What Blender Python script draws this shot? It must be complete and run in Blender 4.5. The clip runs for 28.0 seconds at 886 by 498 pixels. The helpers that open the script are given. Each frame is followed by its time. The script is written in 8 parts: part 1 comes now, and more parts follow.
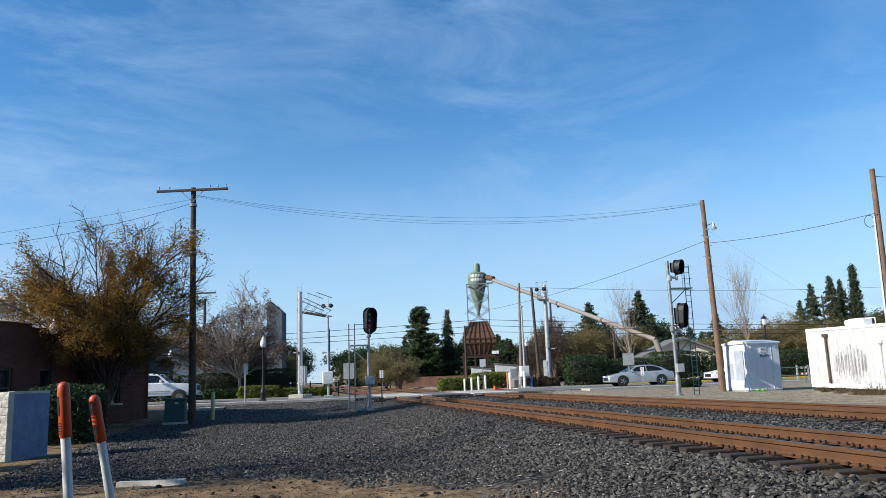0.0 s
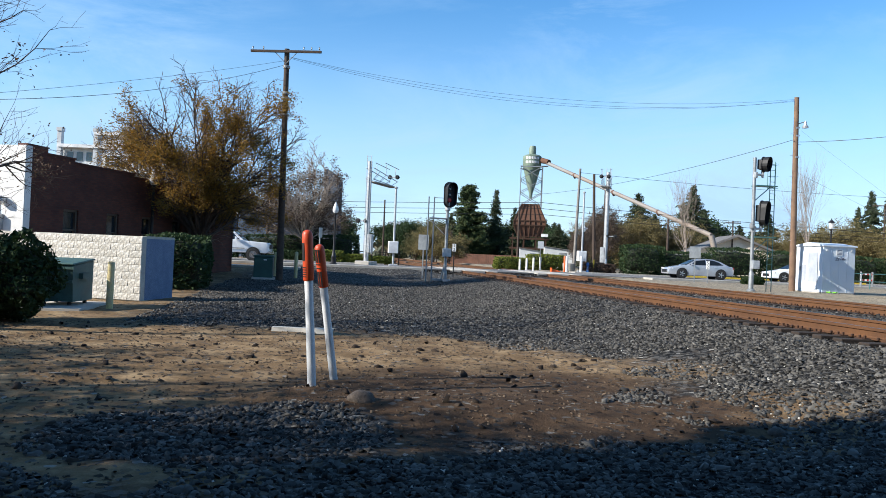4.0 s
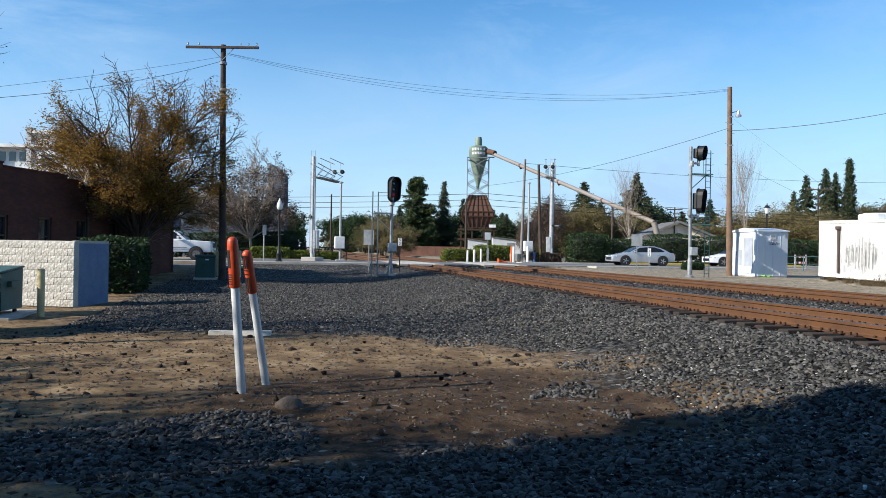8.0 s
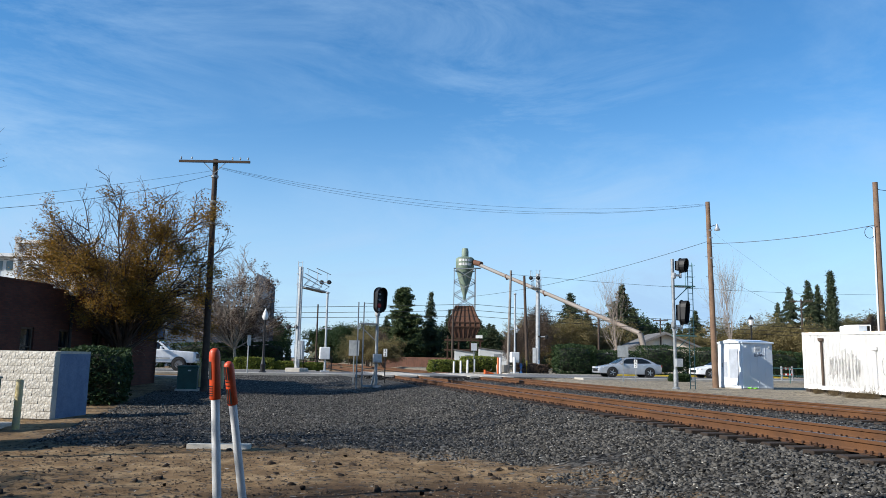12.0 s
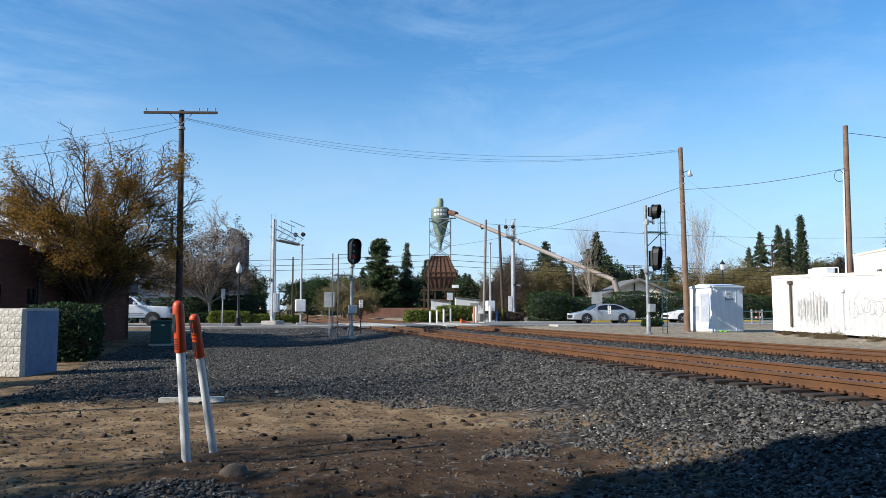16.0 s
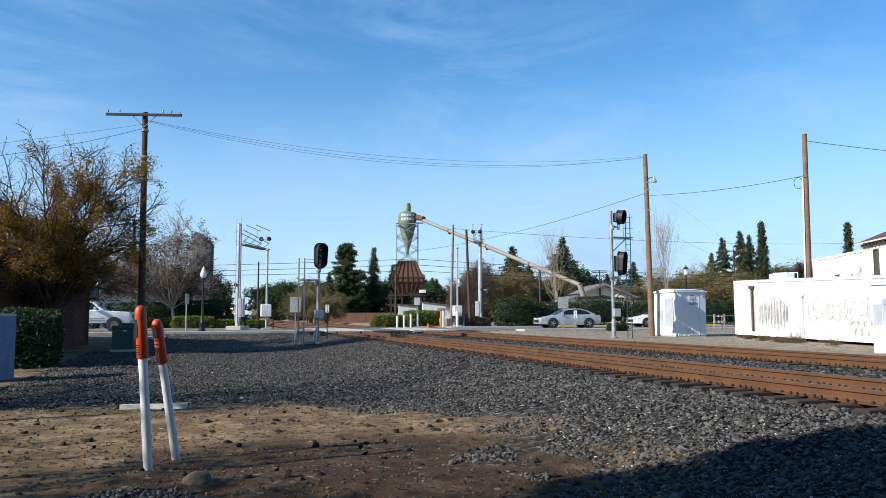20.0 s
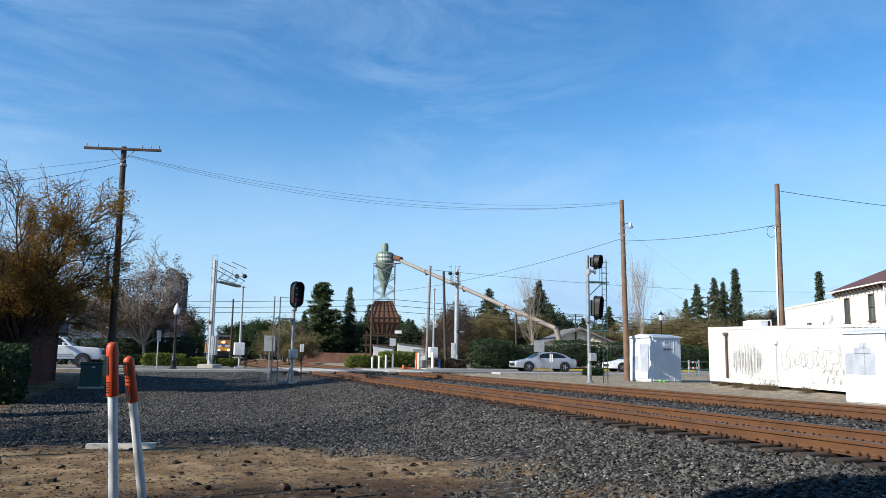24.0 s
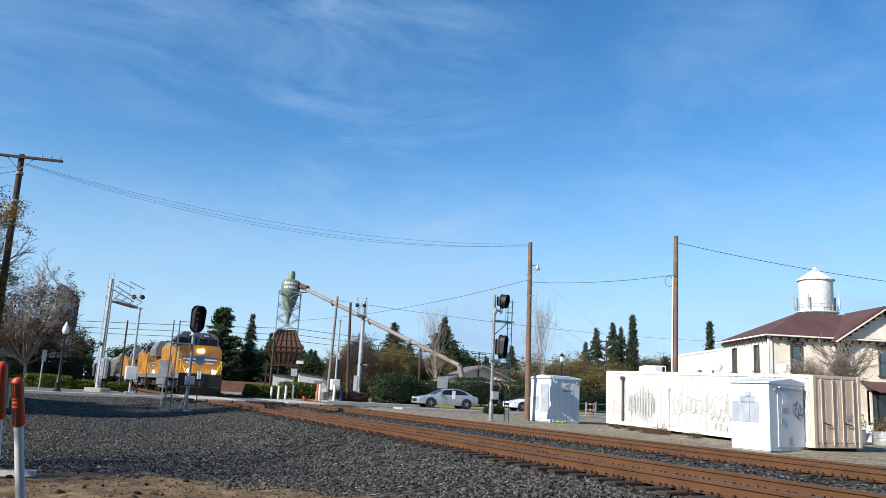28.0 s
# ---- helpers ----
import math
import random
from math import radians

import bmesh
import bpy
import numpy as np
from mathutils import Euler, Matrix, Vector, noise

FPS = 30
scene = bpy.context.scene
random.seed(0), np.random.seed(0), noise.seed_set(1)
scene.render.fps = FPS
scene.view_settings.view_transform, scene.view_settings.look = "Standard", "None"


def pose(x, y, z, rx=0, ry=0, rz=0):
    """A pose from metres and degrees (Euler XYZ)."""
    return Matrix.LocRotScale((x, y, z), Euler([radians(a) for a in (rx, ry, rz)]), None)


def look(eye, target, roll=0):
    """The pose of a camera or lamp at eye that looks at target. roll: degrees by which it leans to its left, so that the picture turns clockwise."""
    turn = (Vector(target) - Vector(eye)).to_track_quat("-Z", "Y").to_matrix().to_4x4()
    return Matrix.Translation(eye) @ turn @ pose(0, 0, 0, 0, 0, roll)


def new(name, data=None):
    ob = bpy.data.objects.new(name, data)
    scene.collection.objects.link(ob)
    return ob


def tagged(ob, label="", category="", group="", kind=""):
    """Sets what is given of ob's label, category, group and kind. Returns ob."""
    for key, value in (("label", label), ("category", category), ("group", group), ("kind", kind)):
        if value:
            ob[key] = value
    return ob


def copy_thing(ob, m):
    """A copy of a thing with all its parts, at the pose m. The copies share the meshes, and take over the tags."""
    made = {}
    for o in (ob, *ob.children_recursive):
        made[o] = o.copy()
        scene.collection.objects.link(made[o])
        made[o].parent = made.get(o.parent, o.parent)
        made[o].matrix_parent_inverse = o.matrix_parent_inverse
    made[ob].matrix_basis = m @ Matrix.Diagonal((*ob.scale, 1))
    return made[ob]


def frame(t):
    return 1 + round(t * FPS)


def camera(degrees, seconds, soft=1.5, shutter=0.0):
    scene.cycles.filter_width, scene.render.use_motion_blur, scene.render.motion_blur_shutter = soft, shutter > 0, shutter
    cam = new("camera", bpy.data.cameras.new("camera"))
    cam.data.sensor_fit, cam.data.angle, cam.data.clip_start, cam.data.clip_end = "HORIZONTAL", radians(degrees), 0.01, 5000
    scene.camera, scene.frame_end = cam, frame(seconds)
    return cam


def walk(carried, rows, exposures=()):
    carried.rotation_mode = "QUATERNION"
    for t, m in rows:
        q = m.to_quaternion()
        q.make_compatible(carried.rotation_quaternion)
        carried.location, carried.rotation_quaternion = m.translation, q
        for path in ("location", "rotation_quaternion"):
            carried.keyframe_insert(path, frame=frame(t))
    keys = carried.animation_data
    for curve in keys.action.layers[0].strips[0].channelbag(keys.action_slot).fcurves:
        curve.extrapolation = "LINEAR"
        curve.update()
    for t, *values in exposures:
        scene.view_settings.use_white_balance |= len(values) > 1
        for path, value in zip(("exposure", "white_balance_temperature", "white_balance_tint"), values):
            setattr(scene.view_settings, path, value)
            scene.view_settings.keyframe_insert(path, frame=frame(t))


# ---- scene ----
cam = camera(60.2, 28.0, soft=0.5)
PATH = [
    (0, pose(1.769, 0.089, 1.903, 99.66, 2.00, -11.13)),
    (0.2, pose(1.421, 0.006, 1.878, 98.42, 2.30, -10.74)),
    (0.4, pose(1.083, -0.207, 1.866, 97.85, 3.69, -10.98)),
    (0.7, pose(0.613, -0.076, 1.866, 95.74, 2.92, -18.51)),
    (1, pose(0.235, -0.034, 1.848, 95.53, 5.20, -17.52)),
    (1.5, pose(-0.194, -0.059, 1.876, 94.85, 5.61, -25.11)),
    (2, pose(-0.093, -0.109, 1.892, 96.21, 3.70, -32.34)),
    (2.5, pose(0.018, -0.060, 1.834, 94.63, 1.10, -24.08)),
    (3, pose(-0.289, -0.116, 1.849, 94.18, -0.55, -13.18)),
    (3.5, pose(-0.454, 0.063, 1.761, 93.31, -0.52, -7.89)),
    (4, pose(-0.472, 0.055, 1.774, 90.56, -2.51, -8.80)),
    (4.5, pose(-0.476, -0.007, 1.771, 87.63, -3.80, -8.64)),
    (6.5, pose(-0.363, -0.745, 1.941, 79.68, 0.17, -5.39)),
    (7, pose(-0.177, -0.300, 1.882, 82.90, -0.50, -14.96)),
    (7.5, pose(-0.125, -0.164, 1.929, 85.80, -1.29, -12.29)),
    (8, pose(-0.202, -0.069, 1.914, 90.03, -0.99, -12.46)),
    (8.5, pose(-0.243, 0.022, 1.910, 93.06, 0.96, -14.16)),
    (9, pose(-0.082, -0.082, 1.925, 94.99, 1.97, -14.60)),
    (9.5, pose(0.020, -0.301, 1.927, 95.86, 0.73, -15.21)),
    (10, pose(-0.129, -0.014, 1.940, 96.37, -0.13, -17.64)),
    (10.5, pose(-0.171, -0.048, 1.930, 97.82, -0.31, -11.43)),
    (11, pose(-0.164, -0.113, 1.933, 98.83, -1.17, -12.17)),
    (11.5, pose(-0.166, -0.204, 1.932, 98.78, -0.92, -12.71)),
    (12, pose(-0.169, -0.292, 1.926, 98.30, -1.10, -13.42)),
    (12.5, pose(-0.156, -0.366, 1.937, 98.11, -0.94, -13.94)),
    (14.5, pose(-0.042, -0.199, 1.904, 95.91, -0.09, -14.06)),
    (15, pose(-0.033, -0.176, 1.903, 95.09, 0.09, -13.97)),
    (15.5, pose(-0.032, -0.147, 1.900, 94.52, 0.11, -15.23)),
    (16, pose(-0.030, -0.162, 1.901, 94.62, 0.03, -15.10)),
    (16.5, pose(-0.027, -0.175, 1.900, 94.57, -0.01, -15.44)),
    (17, pose(-0.025, -0.174, 1.901, 94.55, 0.22, -15.55)),
    (17.5, pose(-0.024, -0.162, 1.899, 94.47, 0.27, -15.54)),
    (18, pose(-0.030, -0.141, 1.893, 94.48, 0.37, -16.05)),
    (18.5, pose(-0.019, -0.168, 1.901, 94.54, 0.06, -16.26)),
    (19, pose(-0.023, -0.181, 1.901, 94.67, 0.05, -16.51)),
    (19.5, pose(-0.026, -0.144, 1.906, 94.86, 0.15, -16.80)),
    (20, pose(-0.029, -0.148, 1.899, 94.98, 0.11, -17.56)),
    (20.5, pose(-0.031, -0.152, 1.900, 95.09, 0.13, -17.31)),
    (22.5, pose(-0.028, -0.168, 1.898, 94.93, -0.24, -17.64)),
    (23, pose(-0.031, -0.134, 1.905, 95.29, -0.26, -18.36)),
    (23.5, pose(-0.046, -0.152, 1.910, 96.75, -0.45, -18.89)),
    (24, pose(-0.053, -0.138, 1.905, 98.07, -0.85, -19.40)),
    (24.5, pose(-0.054, -0.139, 1.899, 99.32, -0.98, -21.95)),
    (25, pose(-0.070, -0.223, 1.914, 101.28, -1.19, -22.15)),
    (25.5, pose(-0.013, -0.242, 1.906, 101.55, -2.37, -23.61)),
    (26, pose(-0.032, -0.194, 1.909, 101.86, -2.18, -24.88)),
    (26.5, pose(-0.085, -0.238, 1.956, 101.77, -2.75, -24.99)),
    (27, pose(-0.188, -0.180, 1.877, 101.59, -2.66, -26.01)),
    (27.5, pose(-0.302, -0.181, 1.865, 101.30, -2.64, -26.26)),
    (28, pose(-0.178, -0.150, 1.911, 100.83, -2.99, -26.71)),
]
EXPOSURES = [(0, 0.5), (2, 0.45), (3, 0.62), (4, 0.82), (4.5, 0.84), (6.5, 0.85), (7, 0.65), (8, 0.62), (10, 0.66), (12, 0.55), (16, 0.58), (20, 0.62), (24, 0.58), (28, 0.52)]
walk(cam, PATH, EXPOSURES)

# ---- light ----
SUN_DIR = Vector((-0.83, -0.15, 0.48)).normalized()
world = bpy.data.worlds.new("sky")
scene.world = world
world.use_nodes = True
wn, wl = world.node_tree.nodes, world.node_tree.links
wn.clear()
w_out = wn.new("ShaderNodeOutputWorld")
w_bg = wn.new("ShaderNodeBackground")
w_sky = wn.new("ShaderNodeTexSky")
w_sky.sky_type = "NISHITA"
w_sky.sun_disc = False
w_sky.sun_elevation = math.asin(SUN_DIR.z)
w_sky.sun_rotation = math.atan2(SUN_DIR.x, SUN_DIR.y)
w_sky.air_density = 1.0
w_sky.dust_density = 0.0
w_sky.ozone_density = 3.0
w_co = wn.new("ShaderNodeTexCoord")
w_map = wn.new("ShaderNodeMapping")
w_map.inputs["Rotation"].default_value = (0.35, 0.45, 0.5)
w_map.inputs["Scale"].default_value = (1.6, 3.0, 6.0)
w_n = wn.new("ShaderNodeTexNoise")
w_n.inputs["Scale"].default_value = 1.5
w_n.inputs["Detail"].default_value = 12
w_n.inputs["Roughness"].default_value = 0.68
w_n.inputs["Distortion"].default_value = 0.55
w_r = wn.new("ShaderNodeMapRange")
w_r.inputs["From Min"].default_value = 0.42
w_r.inputs["From Max"].default_value = 0.85
w_r.inputs["To Max"].default_value = 0.95
w_mix = wn.new("ShaderNodeMixRGB")
w_mix.inputs["Color2"].default_value = (2.5, 3.8, 5.4, 1)
wl.new(w_co.outputs["Generated"], w_map.inputs["Vector"])
wl.new(w_map.outputs["Vector"], w_n.inputs["Vector"])
# wide patches where the wisps gather
w_patch = wn.new("ShaderNodeTexNoise")
w_patch.inputs["Scale"].default_value, w_patch.inputs["Detail"].default_value = 2.6, 3
w_pr = wn.new("ShaderNodeMapRange")
w_pr.inputs["From Min"].default_value, w_pr.inputs["From Max"].default_value = 0.32, 0.60
w_mul = wn.new("ShaderNodeMath")
w_mul.operation = "MULTIPLY"
wl.new(w_co.outputs["Generated"], w_patch.inputs["Vector"])
wl.new(w_patch.outputs["Fac"], w_pr.inputs["Value"])
wl.new(w_n.outputs["Fac"], w_r.inputs["Value"])
wl.new(w_r.outputs["Result"], w_mul.inputs[0])
wl.new(w_pr.outputs["Result"], w_mul.inputs[1])
# a pale haze near the horizon
w_sep = wn.new("ShaderNodeSeparateXYZ")
w_hz = wn.new("ShaderNodeMapRange")
w_hz.interpolation_type = "SMOOTHSTEP"
w_hz.inputs["From Min"].default_value, w_hz.inputs["From Max"].default_value = -0.03, 0.34
w_hz.inputs["To Min"].default_value, w_hz.inputs["To Max"].default_value = 0.80, 0.0
w_add = wn.new("ShaderNodeMath")
w_add.use_clamp = True
wl.new(w_co.outputs["Generated"], w_sep.inputs["Vector"])
wl.new(w_sep.outputs["Z"], w_hz.inputs["Value"])
wl.new(w_hz.outputs["Result"], w_add.inputs[0])
wl.new(w_mul.outputs["Value"], w_add.inputs[1])
wl.new(w_add.outputs["Value"], w_mix.inputs["Fac"])
w_hs = wn.new("ShaderNodeHueSaturation")
w_hs.inputs["Saturation"].default_value = 1.27
wl.new(w_sky.outputs["Color"], w_hs.inputs["Color"])
wl.new(w_hs.outputs["Color"], w_mix.inputs["Color1"])
wl.new(w_mix.outputs["Color"], w_bg.inputs["Color"])
wl.new(w_bg.outputs["Background"], w_out.inputs["Surface"])
w_bg.inputs["Strength"].default_value = 0.12
sun_data = bpy.data.lights.new("sun", "SUN")
sun_data.energy, sun_data.angle, sun_data.color = 5.0, radians(0.55), (1.0, 0.945, 0.86)
sun = new("sun", sun_data)
sun.matrix_world = look((0, 0, 60), Vector((0, 0, 60)) - SUN_DIR)


# ---- materials ----
MATS = {}


def mat(name, col, rough=0.7, metal=0.0, var=0.25, scale=3.0, fine=40.0, bump=0.2, col2=None, rnd=0.0, emit=0.0, coords="Object"):
    """A surface with stains at a large scale and grain at a small one."""
    if name in MATS:
        return MATS[name]
    m = bpy.data.materials.new(name)
    m.use_nodes = True
    n, l = m.node_tree.nodes, m.node_tree.links
    bs = n["Principled BSDF"]
    co = n.new("ShaderNodeTexCoord")
    a = n.new("ShaderNodeTexNoise")
    a.inputs["Scale"].default_value, a.inputs["Detail"].default_value, a.inputs["Roughness"].default_value = scale, 6, 0.65
    b = n.new("ShaderNodeTexNoise")
    b.inputs["Scale"].default_value, b.inputs["Detail"].default_value = fine, 4
    l.new(co.outputs[coords], a.inputs["Vector"])
    l.new(co.outputs[coords], b.inputs["Vector"])
    ramp = n.new("ShaderNodeValToRGB")
    c2 = col2 or [c * (1 - var) * 0.8 for c in col]
    ramp.color_ramp.elements[0].position, ramp.color_ramp.elements[1].position = 0.34, 0.62
    ramp.color_ramp.elements[0].color = (*c2, 1)
    ramp.color_ramp.elements[1].color = (*col, 1)
    l.new(a.outputs["Fac"], ramp.inputs["Fac"])
    hs = n.new("ShaderNodeHueSaturation")
    mr = n.new("ShaderNodeMapRange")
    mr.inputs["From Min"].default_value, mr.inputs["From Max"].default_value = 0.3, 0.7
    mr.inputs["To Min"].default_value, mr.inputs["To Max"].default_value = 1 - var * 0.7, 1 + var * 0.5
    l.new(b.outputs["Fac"], mr.inputs["Value"])
    val = mr.outputs["Result"]
    if rnd:
        oi = n.new("ShaderNodeObjectInfo")
        m2 = n.new("ShaderNodeMapRange")
        m2.inputs["To Min"].default_value, m2.inputs["To Max"].default_value = 1 - rnd, 1 + rnd
        l.new(oi.outputs["Random"], m2.inputs["Value"])
        mu = n.new("ShaderNodeMath")
        mu.operation = "MULTIPLY"
        l.new(val, mu.inputs[0])
        l.new(m2.outputs["Result"], mu.inputs[1])
        val = mu.outputs["Value"]
    l.new(val, hs.inputs["Value"])
    l.new(ramp.outputs["Color"], hs.inputs["Color"])
    l.new(hs.outputs["Color"], bs.inputs["Base Color"])
    bs.inputs["Metallic"].default_value = metal
    mr2 = n.new("ShaderNodeMapRange")
    mr2.inputs["To Min"].default_value, mr2.inputs["To Max"].default_value = max(0.05, rough - 0.15), min(1, rough + 0.15)
    l.new(a.outputs["Fac"], mr2.inputs["Value"])
    l.new(mr2.outputs["Result"], bs.inputs["Roughness"])
    if bump:
        bp = n.new("ShaderNodeBump")
        bp.inputs["Strength"].default_value, bp.inputs["Distance"].default_value = bump, 0.02
        l.new(b.outputs["Fac"], bp.inputs["Height"])
        l.new(bp.outputs["Normal"], bs.inputs["Normal"])
    if emit:
        bs.inputs["Emission Color"].default_value = (*col, 1)
        bs.inputs["Emission Strength"].default_value = emit
    MATS[name] = m
    return m


def leaf_mat(name, col, col2, trans=0.25, gloss=0.3):
    m = bpy.data.materials.new(name)
    m.use_nodes = True
    n, l = m.node_tree.nodes, m.node_tree.links
    bs = n["Principled BSDF"]
    ge = n.new("ShaderNodeNewGeometry")
    ramp = n.new("ShaderNodeValToRGB")
    ramp.color_ramp.elements[0].color, ramp.color_ramp.elements[1].color = (*col, 1), (*col2, 1)
    l.new(ge.outputs["Random Per Island"], ramp.inputs["Fac"])
    l.new(ramp.outputs["Color"], bs.inputs["Base Color"])
    bs.inputs["Roughness"].default_value = 0.7
    bs.inputs["Specular IOR Level"].default_value = gloss
    tr = n.new("ShaderNodeBsdfTranslucent")
    l.new(ramp.outputs["Color"], tr.inputs["Color"])
    mx = n.new("ShaderNodeMixShader")
    mx.inputs["Fac"].default_value = trans
    l.new(bs.outputs["BSDF"], mx.inputs[1])
    l.new(tr.outputs["BSDF"], mx.inputs[2])
    l.new(mx.outputs["Shader"], n["Material Output"].inputs["Surface"])
    return m


def glass_mat(name, col):
    m = bpy.data.materials.new(name)
    m.use_nodes = True
    bs = m.node_tree.nodes["Principled BSDF"]
    bs.inputs["Base Color"].default_value = (*col, 1)
    bs.inputs["Roughness"].default_value = 0.05
    bs.inputs["Specular IOR Level"].default_value = 0.8
    return m


RUST = mat("rail rust", (0.115, 0.048, 0.0155), 0.8, 0.1, 0.25, 1.2, 60, 0.1, (0.078, 0.033, 0.012))
RUST_DARK = mat("dark rust", (0.06, 0.027, 0.014), 0.9, 0.1, 0.3, 3, 50, 0.3)
STEEL_TOP = mat("worn steel", (0.30, 0.28, 0.27), 0.38, 1.0, 0.2, 2, 60, 0.1, (0.16, 0.11, 0.08))
TIE = mat("weathered tie", (0.042, 0.029, 0.02), 0.95, 0, 0.4, 5, 60, 0.6, (0.02, 0.014, 0.011), rnd=0.25)
WOOD_DARK = mat("creosoted pole wood", (0.075, 0.05, 0.036), 0.9, 0, 0.4, 3, 50, 0.5, (0.035, 0.024, 0.018))
WOOD_POLE = mat("weathered pole wood", (0.21, 0.13, 0.08), 0.9, 0, 0.35, 2, 60, 0.5, (0.125, 0.075, 0.05))
GALV = mat("galvanized steel", (0.55, 0.57, 0.58), 0.45, 0.6, 0.15, 4, 50, 0.1)
GALV_D = mat("dull grey steel", (0.30, 0.32, 0.33), 0.55, 0.4, 0.2, 4, 50, 0.1)
SILVER = mat("aluminium paint", (0.42, 0.44, 0.45), 0.5, 0.2, 0.15, 4, 50, 0.1)
BLACK = mat("black enamel", (0.007, 0.007, 0.008), 0.6, 0, 0.3, 4, 40, 0.05)
BLACK_IRON = mat("black cast iron", (0.018, 0.018, 0.02), 0.5, 0.2, 0.3, 6, 60, 0.15)
WHITE = mat("white paint", (0.78, 0.78, 0.76), 0.55, 0, 0.08, 1.2, 30, 0.08)
CONT_WHITE = mat("chalky white paint", (0.90, 0.895, 0.875), 0.6, 0, 0.04, 0.8, 30, 0.1, (0.86, 0.85, 0.82))
CONT_TAN = mat("faded tan paint", (0.70, 0.55, 0.42), 0.65, 0, 0.08, 0.9, 30, 0.08, (0.60, 0.45, 0.33))
HUT_WHITE = mat("hut white enamel", (0.60, 0.65, 0.70), 0.5, 0, 0.06, 1.0, 30, 0.04, (0.56, 0.61, 0.66))
PATCH_GREY = mat("grey cover-up and shadow paint", (0.38, 0.415, 0.47), 0.6, 0, 0.08, 2, 30, 0.05)
GRAFFITI = mat("faded grey spray paint", (0.50, 0.49, 0.47), 0.7, 0, 0.25, 6, 40, 0.0)
GRAFFITI_D = mat("black spray paint", (0.05, 0.055, 0.09), 0.6, 0, 0.2, 6, 40, 0.0)
ORANGE = mat("orange plastic", (0.60, 0.065, 0.012), 0.5, 0, 0.12, 4, 60, 0.05)
MARK_WHITE = mat("marker white plastic", (0.70, 0.72, 0.73), 0.5, 0, 0.12, 3, 60, 0.05, (0.55, 0.56, 0.56))
YELLOW_POST = mat("faded yellow paint", (0.62, 0.50, 0.22), 0.7, 0, 0.25, 6, 50, 0.15, (0.45, 0.38, 0.24))
YELLOW_CURB = mat("yellow curb paint", (0.72, 0.50, 0.05), 0.75, 0, 0.2, 3, 50, 0.2)
PALE_CONCRETE = mat("pale concrete", (0.62, 0.57, 0.48), 0.9, 0, 0.2, 3, 60, 0.2)
CONCRETE = mat("concrete", (0.44, 0.41, 0.36), 0.9, 0, 0.2, 1.5, 60, 0.25, (0.32, 0.30, 0.26))
ASPHALT = mat("worn asphalt", (0.16, 0.155, 0.15), 0.92, 0, 0.2, 0.35, 80, 0.35, (0.11, 0.105, 0.10))
CMU = mat("split face block", (0.58, 0.55, 0.49), 0.95, 0, 0.3, 7.0, 16, 1.6, (0.44, 0.41, 0.35), rnd=0.09)
CMU_SMOOTH = mat("block wall return", (0.47, 0.45, 0.40), 0.9, 0, 0.15, 1.5, 40, 0.3)
BLUE_PAINT = mat("blue grey cover-up and shadow paint", (0.14, 0.20, 0.30), 0.8, 0, 0.3, 2.5, 40, 0.2, (0.09, 0.135, 0.23))
STUCCO = mat("white stucco", (0.80, 0.79, 0.76), 0.85, 0, 0.1, 0.7, 60, 0.3)
STUCCO_GREY = mat("pale grey stucco", (0.58, 0.60, 0.60), 0.85, 0, 0.1, 0.3, 40, 0.1)
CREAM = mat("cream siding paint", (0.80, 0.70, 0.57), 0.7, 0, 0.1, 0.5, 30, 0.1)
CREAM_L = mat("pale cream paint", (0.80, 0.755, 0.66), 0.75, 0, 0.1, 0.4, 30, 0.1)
ROOF_RED = mat("dark red roofing", (0.11, 0.05, 0.046), 0.85, 0, 0.25, 0.6, 12, 0.4, (0.08, 0.036, 0.034))
TRIM_BROWN = mat("brown trim paint", (0.10, 0.07, 0.05), 0.7, 0, 0.2, 2, 30, 0.1)
TEAL = mat("turquoise plastic", (0.012, 0.42, 0.46), 0.45, 0, 0.1, 1.5, 30, 0.05)
GREEN_BIN = mat("dark green metal", (0.03, 0.085, 0.07), 0.55, 0.1, 0.2, 2, 40, 0.1)
GREEN_DUMP = mat("dumpster green", (0.05, 0.12, 0.105), 0.6, 0.1, 0.25, 2, 40, 0.15)
GREEN_SILO = mat("pale green sheet metal", (0.20, 0.26, 0.20), 0.6, 0.1, 0.25, 0.5, 10, 0.1, (0.13, 0.17, 0.12))
RUST_HOPPER = mat("rusted hopper plate", (0.13, 0.06, 0.034), 0.85, 0.1, 0.35, 0.7, 10, 0.3, (0.11, 0.05, 0.03))
PIPE_GREY = mat("weathered conveyor pipe", (0.25, 0.245, 0.235), 0.7, 0.2, 0.2, 0.25, 10, 0.1, (0.24, 0.18, 0.135))
BLUE_HOUSE = mat("blue siding", (0.091, 0.126, 0.175), 0.8, 0, 0.12, 0.5, 20, 0.1)
DARK_ROOF = mat("dark shingles", (0.02, 0.023, 0.03), 0.9, 0, 0.2, 0.6, 12, 0.3)
GREY_ROOF = mat("grey shingles", (0.17, 0.165, 0.16), 0.9, 0, 0.2, 0.6, 12, 0.3)
FENCE_RED = mat("reddish fence boards", (0.19, 0.09, 0.06), 0.9, 0, 0.25, 1, 20, 0.2)
BARK = mat("grey brown bark", (0.15, 0.115, 0.085), 0.95, 0, 0.3, 6, 40, 0.6)
BARK_PALE = mat("pale smooth bark", (0.33, 0.27, 0.22), 0.9, 0, 0.3, 5, 40, 0.4)
